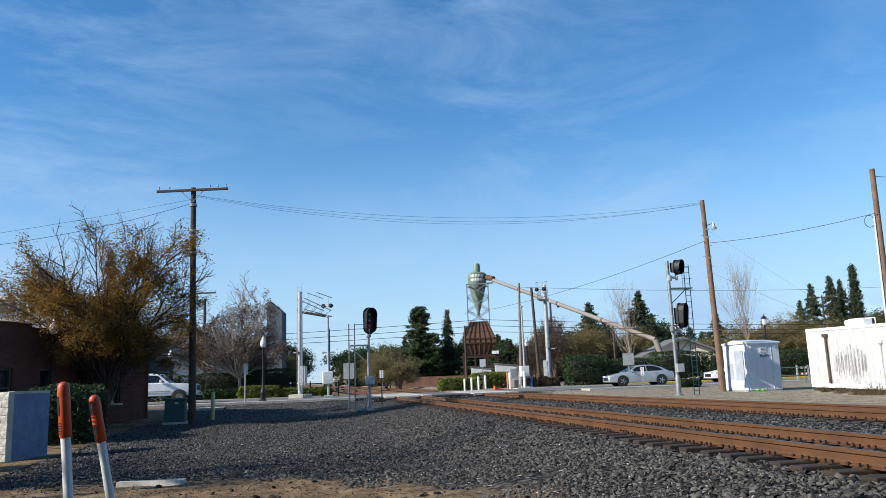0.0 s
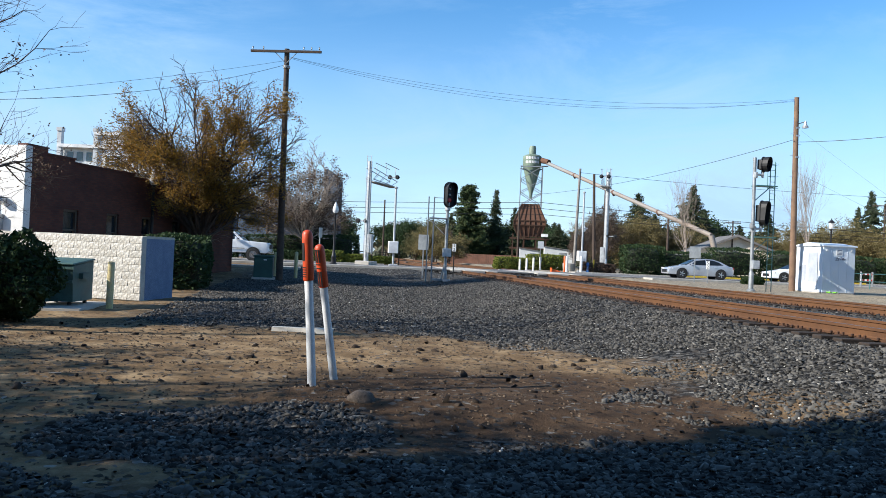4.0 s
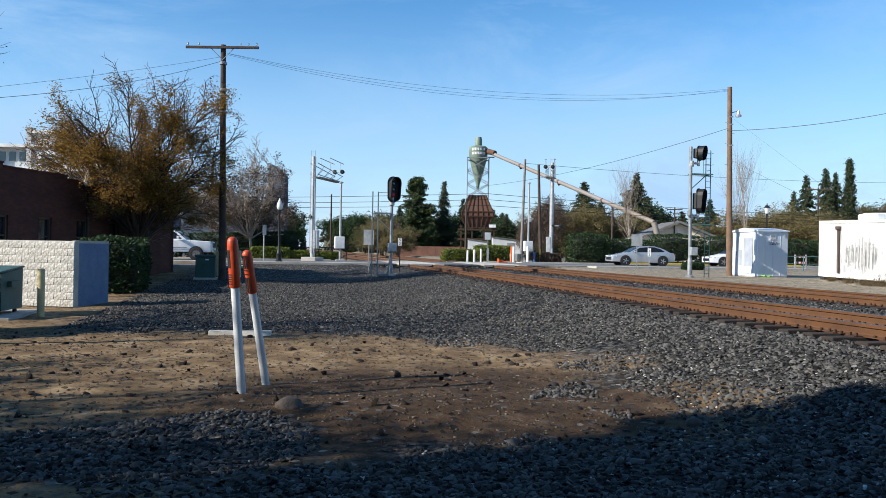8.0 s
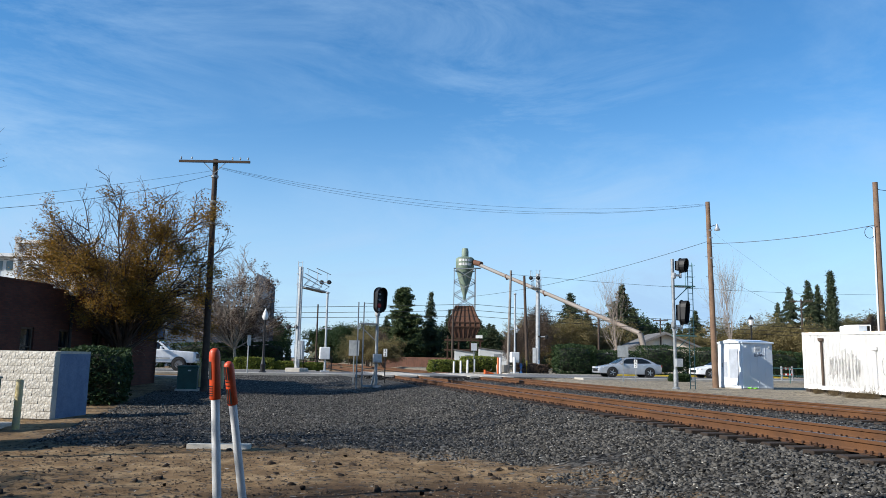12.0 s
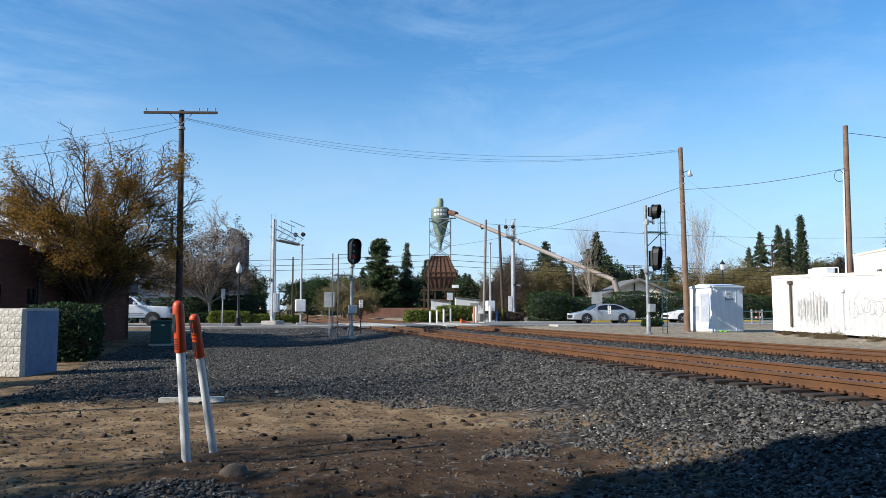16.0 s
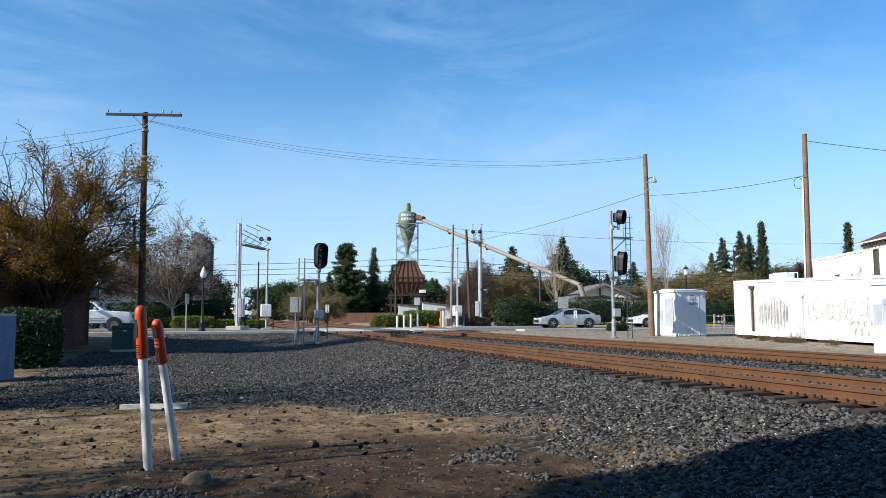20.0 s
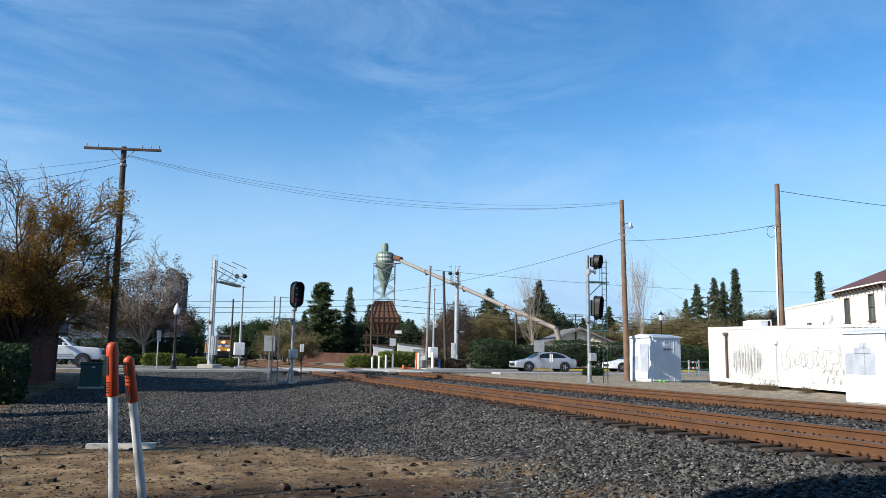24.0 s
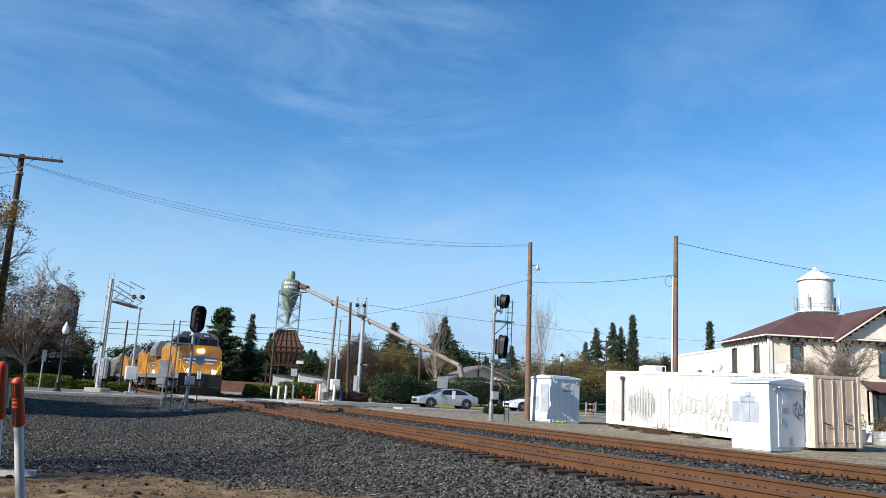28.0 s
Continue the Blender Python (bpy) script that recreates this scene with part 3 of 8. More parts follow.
def patch_edge(x, y):
    return ((x + 4.2) / 9.0) ** 2 + ((y - 11.3) / 5.9) ** 2 + noise.noise((x * 0.8, y * 0.8, 2)) * 0.5 + 1.6 * max(0.0, 1 - ((x + 1.4) / 1.8) ** 2 - ((y - 7.3) / 1.35) ** 2)


def gravel_place(rs):
    y = 2.2 + 34 * rs.rand() ** 1.7
    x = -6 + rs.rand() * 13.5
    return (x, y) if in_patch(x, y) > 0.95 and (x > -4.6 or y < 9) else (None, None)


def bed_place(rs):
    x = rs.choice([7.25 + rs.rand() * 0.5, 10.1 + rs.rand() * 3.3, 15.3 + rs.rand() * 1.6])
    return x, 4 + 32 * rs.rand() ** 1.3


def dirt_place(rs):
    x, y = -7 + rs.rand() * 11.5, 5.5 + rs.rand() * 11.5
    return (x, y) if in_patch(x, y) < 1.0 else (None, None)


stones("ballast_gravel", "crushed grey ballast stones beside the track", 105000, gravel_place, 0.0235, STONE)
stones("ballast_gravel", "pale chips among the grey ballast stones", 4500, gravel_place, 0.013, STONE_PALE)
stones("ballast_gravel", "grey ballast stones between the two tracks", 16000, bed_place, 0.028, STONE)
stones("dirt_clods", "scattered earth clods and pebbles on bare dirt", 6000, dirt_place, 0.014, STONE_DIRT)
stones("dirt_clods", "larger dark clods strewn over the bare dirt", 230, dirt_place, 0.04, STONE_DARK)


# ---- railway tracks ----
def rail_profile():
    return [(-0.075, 0.0), (0.075, 0.0), (0.075, 0.012), (0.016, 0.03), (0.010, 0.05), (0.010, 0.125), (0.036, 0.14), (0.037, 0.178), (0.028, 0.185), (-0.028, 0.185), (-0.037, 0.178), (-0.036, 0.14), (-0.010, 0.125), (-0.010, 0.05), (-0.016, 0.03), (-0.075, 0.012)]


def build_track(cx, label):
    t = thing("railway_track", label, "railway track", "railway tracks", at=(cx, 0, RAIL_Z - 0.185))
    for sx in (-0.7525, 0.7525):
        b = B()
        prism(b, [(p[0] + sx, p[1]) for p in rail_profile()], "y", -60, 900)
        r = part("rail", b, RUST, t, "rust brown steel rail")
        b = B()
        box(b, (sx, 420, 0.186), (0.044, 960, 0.003))
        part("running_surface", b, STEEL_TOP, r, "worn shiny rail head")
    tie_b = B()
    box(tie_b, (0, 0, -0.085), (2.6, 0.23, 0.17), bevel=0.015)
    first = part("tie", tie_b, TIE, t)
    plates = []
    for sx in (-0.7525, 0.7525):
        plate_b = B()
        box(plate_b, (sx, 0, 0.004), (0.36, 0.19, 0.018))
        for a, c in ((-0.11, -0.06), (-0.11, 0.06), (0.11, -0.06), (0.11, 0.06)):
            box(plate_b, (sx + a, c, 0.03), (0.03, 0.03, 0.055))
        for s in (-1, 1):
            box(plate_b, (sx + s * 0.085, 0.265, 0.028), (0.04, 0.035, 0.05), bevel=0.008)
        plates.append(part("tie_plate", plate_b, RUST_DARK, first, "rusted tie plate with spikes and anchors"))
    first.location = (0, -6, 0)
    y = -6
    for i in range(1, 104):
        y += 0.53
        o = new("tie", first.data)
        o.parent = t
        o.location = (random.uniform(-0.05, 0.05), y + random.uniform(-0.03, 0.03), random.uniform(-0.008, 0.004))
        o.rotation_euler = (0, 0, random.uniform(-0.012, 0.012))
        for plate in plates:
            p = new("tie_plate", plate.data)
            p.parent = o
    b = B()
    for k in range(180):
        box(b, (0, y + 1.0 + 13 + 0.53 * k, -0.085), (2.6, 0.23, 0.17))
    part("far_ties", b, TIE, t, "row of weathered ties beyond the road")["kind"] = "stuff"
    return t


build_track(TRACKS[0], "rusty main line track on wooden ties and ballast")
build_track(TRACKS[1], "rusty second track on ties beside the lot")


# ---- road and crossing ----
b = B()
box(b, (0, 52.6, 0.90), (420, 9.6, 0.12))
road = part("road", b, ASPHALT)
tagged(road, "worn grey asphalt road crossing the tracks", "road", kind="structure")
for cx in TRACKS:
    for k in range(6):
        for (dx, w) in ((-1.15, 0.62), (0, 1.30), (1.15, 0.62)):
            b = B()
            box(b, (cx + dx, 47.9 + k * 1.85, 0.915), (w, 1.82, 0.13), bevel=0.02)
            part("crossing_panel", b, CONCRETE, road, "pale concrete crossing panel")
b = B()
for y0 in (48.6, 56.6):
    for k in range(14):
        box(b, (-60 + k * 4.2, y0, 0.9625), (4.19, 0.12, 0.004))
        box(b, (20 + k * 4.2, y0, 0.9625), (4.19, 0.12, 0.004))
part("lane_marking", b, WHITE, road, "thin white edge lines")
for (x0, x1, y0, lab) in ((-60, 5.5, 46.9, "pale concrete sidewalk along the road"), (20, 110, 46.4, "pale concrete walk along the road"), (19, 120, 58.6, "concrete sidewalk across the road"), (-60, 4.0, 58.6, "concrete sidewalk across the road")):
    b = B()
    n_sl = int((x1 - x0) / 1.5)
    w = (x1 - x0) / n_sl
    for k in range(n_sl):
        zz = 0.5 * (ground_z(x0 + w * (k + 0.5), y0) + 0.93)
        box(b, (x0 + w * (k + 0.5), y0, max(0.92, zz) - 0.1), (w - 0.012, 1.5, 0.36))
    s = part("pavement", b, CONCRETE)
    tagged(s, lab, "sidewalk", kind="structure")
b = B()
box(b, (35.6, 57.55, 0.99), (17, 0.16, 0.2), bevel=0.03)
s = part("kerb", b, YELLOW_CURB)
tagged(s, "yellow painted kerb beside the parked cars", "kerb", kind="structure")


# ---- marker posts ----
def marker_post(base, top, label, bars):
    base, top = Vector(base), Vector(top)
    axis = top - base
    L = axis.length
    t = thing("marker_post", label, "marker post", "utility marker posts")
    t.matrix_world = Matrix.Translation(base) @ axis.to_track_quat("Z", "Y").to_matrix().to_4x4()
    b = B()
    lathe(b, [(0.052, -0.15), (0.053, L * 0.3), (0.05, L * 0.55), (0.053, L * 0.72)], 16)
    part("tube", b, MARK_WHITE, t, "scuffed white plastic tube", True)
    b = B()
    h = L * 0.31
    z0 = L - h
    lathe(b, [(0.06, z0), (0.066, z0 + 0.01), (0.064, z0 + h * 0.5), (0.066, z0 + h * 0.8), (0.062, z0 + h * 0.92), (0.045, z0 + h * 0.975), (0.018, z0 + h), (0.003, z0 + h)], 18)
    cap = part("cap", b, ORANGE, t, "faded orange dome cap", True)
    for (u, wd, hh) in bars:
        for k in range(3):
            a = -1.62 + (k - 1) * 0.42 * wd
            b = B()
            box(b, (0.066 * math.cos(a), 0.066 * math.sin(a), z0 + h * u), (0.022, 0.004, hh), rz=math.degrees(a) + 90)
            part("warning_text", b, BLACK, cap, "worn black lettering")
    return t


BARS_A = [(0.08 + 0.045 * i, 1.0, 0.012) for i in range(5)] + [(0.42 + 0.05 * i, 0.5, 0.03) for i in range(7)]
BARS_B = [(0.06 + 0.05 * i, 1.2, 0.03) for i in range(7)] + [(0.46, 0.8, 0.012), (0.55, 0.8, 0.012)] + [(0.62 + 0.05 * i, 1.2, 0.03) for i in range(6)]
marker_post((-0.55, 9.4, 0.08), (-0.69, 9.3, 2.02), "white plastic utility marker with tall orange cap", BARS_A)
marker_post((-0.28, 10.39, 0.08), (-0.55, 10.07, 1.86), "leaning white utility marker with orange cap", BARS_B)

t = thing("concrete_slab", "pale concrete parking stop lying on dirt", "parking stop", at=(-0.85, 16.1, 0.08), rz=-6)
b = B()
prism(b, [(-0.13, 0), (0.13, 0), (0.1, 0.1), (-0.1, 0.1)], "x", -0.62, 0.62)
part("block", b, PALE_CONCRETE, t)
for i, (x, y, s) in enumerate(((0.0, 8.35, 0.16), (5.1, 5.1, 0.14), (4.2, 7.3, 0.1))):
    t = thing("stone", "rounded grey brown fieldstone half sunk in dirt", "stone", "loose stones", at=(x, y, surface_z(x, y)))
    b = B()
    bmesh.ops.create_icosphere(b, subdivisions=3, radius=s)
    for v in b.verts:
        v.co *= 1 + 0.25 * noise.noise(v.co * 8 + Vector((i * 5, 0, 0)))
        v.co.z *= 0.65
    part("boulder", b, mat("fieldstone", (0.085, 0.065, 0.05), 0.9, 0, 0.3, 6, 50, 0.5), t, smooth=True)


# ---- poles and wires ----
def utility_pole(base, top, r, material, label, arm=None, extras=""):
    base, top = Vector(base), Vector(top)
    L = (top - base).length
    t = thing("utility_pole", label, "utility pole", "utility poles")
    t.matrix_world = Matrix.Translation(base) @ (Vector((0, 0, 1)).rotation_difference(top - base)).to_matrix().to_4x4()
    b = B()
    tube(b, (0, 0, -0.6), (0, 0, L), r, r * 0.68, 14)
    part("shaft", b, material, t, smooth=True)
    if arm:
        length, ang, z = arm
        b = B()
        d = Vector((math.cos(radians(ang)), math.sin(radians(ang)), 0))
        nrm = Vector((-d.y, d.x, 0))
        box(b, tuple(nrm * -0.16 + Vector((0, 0, z))), (length, 0.09, 0.115), rz=ang, bevel=0.012)
        a = part("crossarm", b, WOOD_POLE if material is WOOD_POLE else WOOD_DARK, t, "weathered wooden crossarm")
        for k in (-0.47, -0.32, 0.25, 0.36, 0.47):
            b = B()
            p = d * (length * k) + nrm * -0.16
            tube(b, tuple(p + Vector((0, 0, z + 0.05))), tuple(p + Vector((0, 0, z + 0.12))), 0.012, n=6)
            lathe(b, [(0.02, z + 0.1), (0.035, z + 0.13), (0.03, z + 0.17), (0.036, z + 0.19), (0.012, z + 0.22)], 10, (p.x, p.y, 0))
            part("insulator", b, GALV_D, a)
        b = B()
        for s in (-1, 1):
            tube(b, tuple(d * (0.55 * s) + nrm * -0.14 + Vector((0, 0, z))), tuple(nrm * -0.12 + Vector((0, 0, z - 0.55))), 0.016, n=6)
        part("brace", b, GALV_D, a)
    if "steps" in extras:
        for k in range(14):
            b = B()
            z = 2.6 + k * 0.55
            if z > L - 1:
                break
            s = 1 if k % 2 else -1
            tube(b, (0, 0, z), (s * (r + 0.12), 0, z), 0.011, n=6)
            part("step_peg", b, GALV, t)
    if "bands" in extras:
        for z in (L - 0.9, L - 2.1, L - 2.35, L - 3.1):
            b = B()
            lathe(b, [(r * 0.8, z), (r * 0.8 + 0.03, z + 0.02), (r * 0.8 + 0.03, z + 0.12), (r * 0.8, z + 0.14)], 12)
            tube(b, (0, -r * 0.7, z + 0.07), (0.0, -r * 0.7 - 0.14, z + 0.07), 0.045, n=8)
            part("pole_band", b, GALV_D, t)
    if "lamp" in extras:
        b = B()
        tube(b, (0, 0, L - 1.4), (0.42, -0.1, L - 1.25), 0.022, n=8)
        la = part("lamp_arm", b, GALV_D, t)
        b = B()
        lathe(b, [(0.04, L - 1.22), (0.07, L - 1.3), (0.09, L - 1.42), (0.16, L - 1.5), (0.15, L - 1.58), (0.02, L - 1.6)], 14, (0.45, -0.1, 0))
        part("yard_lamp", b, GALV, la, "grey metal yard lamp")
    if "conduit" in extras:
        b = B()
        tube(b, (-r - 0.04, 0, 0), (-r - 0.02, 0, L - 2.2), 0.04, n=8)
        part("conduit", b, WHITE, t, "white riser conduit")
        b = B()
        for k in range(12):
            a0, a1 = k / 12 * 5.6, (k + 1) / 12 * 5.6
            tube(b, (-r - 0.28 + 0.28 * math.cos(a0), 0, L - 2.45 + 0.28 * math.sin(a0)), (-r - 0.28 + 0.28 * math.cos(a1), 0, L - 2.45 + 0.28 * math.sin(a1)), 0.013, n=5)
        part("cable_loop", b, BLACK, t, "coiled drip loop of cable")
    if "plates" in extras:
        b = B()
        for z in (8.0, 8.4, 6.9):
            box(b, (0, -r, z), (0.2, 0.02, 0.08))
        part("tag", b, GALV, t)
    return t


def wire(name, p0, p1, sag, r, label, n=26, material=None):
    p0, p1 = Vector(p0), Vector(p1)
    b = B()
    pts = [p0.lerp(p1, i / n) - Vector((0, 0, 4 * sag * (i / n) * (1 - i / n))) for i in range(n + 1)]
    rings = []
    side = (p1 - p0).cross(Vector((0, 0, 1))).normalized()
    up = Vector((0, 0, 1))
    for p in pts:
        rings.append([b.verts.new(p + side * r * math.cos(a) + up * r * math.sin(a)) for a in (0.8, 2.4, 3.9, 5.5)])
    for a, c in zip(rings, rings[1:]):
        for i in range(4):
            b.faces.new((a[i], a[(i + 1) % 4], c[(i + 1) % 4], c[i]))
    return tagged(part(name, b, material or BLACK), label, "cable", "overhead wires")


PL = Vector((-2.5, 36.2, 0.36))
PL_TOP = Vector((-2.6, 35.9, 11.0))
utility_pole(PL, PL_TOP, 0.17, WOOD_DARK, "dark creosoted utility pole with wooden crossarm", (3.3, -13, 10.5), "bands steps")
RP, RP_TOP = Vector((23.62, 36.6, 0.8)), Vector((23.15, 36.1, 10.75))
utility_pole(RP, RP_TOP, 0.17, WOOD_POLE, "brown wooden utility pole with step pegs", None, "steps lamp plates")
RP2, RP2_TOP = Vector((28.75, 30.6, 0.62)), Vector((28.35, 30.0, 10.85))
utility_pole(RP2, RP2_TOP, 0.17, WOOD_POLE, "brown wooden utility pole behind the container", None, "conduit")
for k, (dz, sag) in enumerate(((-0.35, 0.95), (-0.42, 1.2), (-0.38, 1.08))):
    wire("wire", PL_TOP + Vector((0.1 + k * 0.05, 0, dz)), RP_TOP + Vector((-0.1, 0, -0.12 - 0.05 * k)), sag, 0.0065, "thin dark overhead wire sagging between poles")
wire("cable", RP_TOP + Vector((0.1, 0, -2.3)), RP2_TOP + Vector((-0.1, 0, -2.1)), 0.18, 0.016, "twisted black service cable between poles")
wire("cable", RP2_TOP + Vector((0.1, 0, -0.35)), (45, 20, 8.3), 0.45, 0.016, "black service cable running to the house")
wire("cable", RP_TOP + Vector((-0.1, 0, -2.2)), (16, 62, 7.2), 0.5, 0.013, "thin dark service wire over the road")
wire("guy_wire", RP_TOP + Vector((0, 0, -3.8)), (27.2, 31.2, 3.4), 0.02, 0.008, "thin steel guy wire to the container")
wire("guy_wire", RP_TOP + Vector((0.3, 0, -1.7)), (27.6, 31.0, 3.5), 0.02, 0.006, "thin steel guy wire to the container")
for (za, zb, sag) in ((6.6, 7.6, 0.8), (6.2, 7.0, 0.8), (5.9, 6.4, 0.7)):
    wire("wire", (-60, 84, za), (20.5, 74, zb), sag, 0.03, "dark distribution line beyond the road")
    wire("wire", (20.5, 74, zb), (110, 70, za - 0.5), sag, 0.03, "dark distribution line beyond the road")
wire("wire", (23.4, 70.6, 10.4), (120, 88, 14.5), 1.5, 0.02, "faint high wire beyond the tracks")



# ---- railway signals ----
def hooded_head(parent, name, c, w, h, lenses, face):
    """A black oval backplate with hooded lamps. face: degrees, the way it looks."""
    m = Matrix.Translation(c) @ pose(0, 0, 0, 0, 0, face)
    b = B()
    n = 24
    out = []
    for i in range(n):
        a = 2 * math.pi * i / n
        out.append((w / 2 * math.cos(a), (h - w) / 2 * (1 if math.sin(a) >= 0 else -1) + w / 2 * math.sin(a)))
    prism(b, out, "y", -0.02, 0.03)
    box(b, (0, 0.14, 0), (w * 0.55, 0.24, h * 0.62), bevel=0.03)
    bmesh.ops.transform(b, matrix=m, verts=b.verts)
    hd = part(name, b, BLACK, parent, "black oval signal backplate with lamp housing")
    # one deep hood that follows the rim of the plate
    b = B()
    rim = [(p[0] * 0.88, p[1] * 0.94) for p in out]
    deep = [-0.1 - 0.24 * min(1, max(0.3, 0.8 + 0.5 * p[1] / h)) for p in rim]
    for i in range(n):
        j = (i + 1) % n
        b.faces.new([b.verts.new(v) for v in ((rim[i][0], -0.02, rim[i][1]), (rim[j][0], -0.02, rim[j][1]), (rim[j][0], deep[j], rim[j][1]), (rim[i][0], deep[i], rim[i][1]))])
    bmesh.ops.remove_doubles(b, verts=b.verts, dist=0.001)
    bmesh.ops.solidify(b, geom=b.faces[:], thickness=0.008)
    bmesh.ops.transform(b, matrix=m, verts=b.verts)
    part("hood", b, BLACK, hd, "deep black oval hood")
    for (z, lit) in lenses:
        b = B()
        lathe(b, [(0.11, 0), (0.1, 0.02), (0.05, 0.04)], 16)
        bmesh.ops.transform(b, matrix=m @ pose(0, -0.02, z, 90), verts=b.verts)
        part("lens", b, RED_LENS if lit else GLASS, hd, "lit red lens" if lit else "")
    return hd


def ladder(parent, x, y, z0, z1, w, rz, material, rung=0.3):
    b = B()
    d = Vector((math.cos(radians(rz)), math.sin(radians(rz)), 0)) * w / 2
    c = Vector((x, y, 0))
    for s in (-1, 1):
        tube(b, tuple(c + d * s + Vector((0, 0, z0))), tuple(c + d * s + Vector((0, 0, z1))), 0.022, n=6)
    la = part("ladder", b, material, parent)
    k = z0 + 0.2
    while k < z1:
        b = B()
        tube(b, tuple(c - d + Vector((0, 0, k))), tuple(c + d + Vector((0, 0, k))), 0.012, n=5)
        part("rung", b, material, la)
        k += rung
    return la


def small_signal():
    t = thing("railway_signal", "grey mast signal with single black oval head showing red", "railway signal", "railway signals", at=on(5.55, 38.1))
    b = B()
    tube(b, (0, 0, 0), (0, 0, 4.1), 0.075, n=14)
    lathe(b, [(0.2, 0), (0.2, 0.05), (0.1, 0.12), (0.1, 0.5), (0.08, 0.55)], 14)
    part("mast", b, GALV_D, t, smooth=True)
    b = B()
    lathe(b, [(0.11, 3.55), (0.14, 3.58), (0.14, 3.95), (0.09, 4.1)], 12)
    part("mast_collar", b, SILVER, t)
    hooded_head(t, "signal_head", Vector((0.05, -0.1, 4.36)), 0.66, 1.32, ((0.3, False), (0.0, False), (-0.27, True)), 22)
    b = B()
    box(b, (0.03, -0.14, 1.45), (0.42, 0.26, 0.42), bevel=0.02)
    part("relay_box", b, GALV, t, "grey relay box on the mast")
    for dx in (-0.94, -0.66):
        b = B()
        box(b, (dx, 0.2, 2.05), (0.055, 0.055, 4.4))
        part("platform_post", b, GALV_D, t)
    b = B()
    box(b, (-0.42, 0.1, 3.16), (0.95, 0.5, 0.06))
    part("platform", b, GALV_D, t, "small steel step platform")
    b = B()
    tube(b, (-0.9, 0.1, 3.1), (-0.04, 0.0, 2.3), 0.02, n=6)
    part("brace", b, GALV_D, t)
    b = B()
    tube(b, (-0.66, 0.1, 4.2), (-0.1, 0.1, 4.2), 0.015, n=6)
    part("brace", b, GALV_D, t)
    b = B()
    tube(b, (-0.22, 0.05, 0.0), (-0.03, 0, 0.9), 0.045, n=8)
    box(b, (-0.2, 0, 0.08), (0.9, 0.25, 0.09))
    part("foot", b, GALV_D, t)


def tall_signal():
    t = thing("railway_signal", "tall grey mast signal with two black hooded heads and ladder", "railway signal", "railway signals", at=on(19.88, 34.2))
    t.scale = (0.957, 0.957, 0.957)
    b = B()
    tube(b, (0, 0, 0), (-0.05, 0, 6.75), 0.085, n=14)
    lathe(b, [(0.2, 0), (0.2, 0.06), (0.12, 0.12), (0.12, 0.9), (0.09, 1.0)], 14)
    part("mast", b, GALV_D, t, smooth=True)
    for (z, w, h, nm) in ((6.42, 0.78, 0.80, "signal_head"), (3.95, 0.74, 1.32, "signal_head")):
        hooded_head(t, nm, Vector((0.42, -0.05, z)), w, h, ((0.1, False),) if h < 1 else ((0.32, False), (0.0, False), (-0.3, False)), 38)
        b = B()
        tube(b, (0, 0, z - h / 2 - 0.12), (0.42, 0.02, z - h / 2 - 0.12), 0.06, n=8)
        tube(b, (0.42, 0.02, z - h / 2 - 0.25), (0.42, 0.05, z - h / 2 + 0.1), 0.07, n=8)
        lathe(b, [(0.11, z - h / 2 - 0.3), (0.13, z - h / 2 - 0.25), (0.13, z - h / 2 - 0.02), (0.1, z - h / 2)], 10)
        part("head_bracket", b, SILVER, t)
    for z in (5.35, 2.75):
        b = B()
        box(b, (0.62, 0.15, z), (1.15, 0.55, 0.05))
        p = part("platform", b, GREEN_PIPE, t, "green steel maintenance platform")
        b = B()
        tube(b, (0.95, 0.1, z), (0.05, 0, z - 0.75), 0.025, n=6)
        part("strut", b, GREEN_PIPE, p)
    ladder(t, 1.12, 0.25, 0.0, 6.6, 0.34, 15, GREEN_PIPE)
    b = B()
    for s in (-0.2, 0.2):
        tube(b, (1.22 + s, 0.55, 5.2), (1.22 + s, 0.55, 6.7), 0.015, n=5)
    for z in (5.3, 5.9, 6.5):
        tube(b, (1.02, 0.25, z), (1.02, 0.55, z), 0.012, n=5)
        tube(b, (1.42, 0.25, z), (1.42, 0.55, z), 0.012, n=5)
        tube(b, (1.02, 0.55, z), (1.42, 0.55, z), 0.012, n=5)
    part("safety_cage", b, GREEN_PIPE, t)
    b = B()
    box(b, (0.12, -0.12, 1.35), (0.36, 0.24, 0.42), bevel=0.02)
    part("relay_box", b, GALV, t, "small grey relay box")
    b = B()
    lathe(b, [(0.05, 3.1), (0.12, 3.2), (0.13, 3.4), (0.02, 3.5)], 10, (-0.12, -0.1, 0))
    part("bell", b, GALV_D, t)


small_signal()
tall_signal()


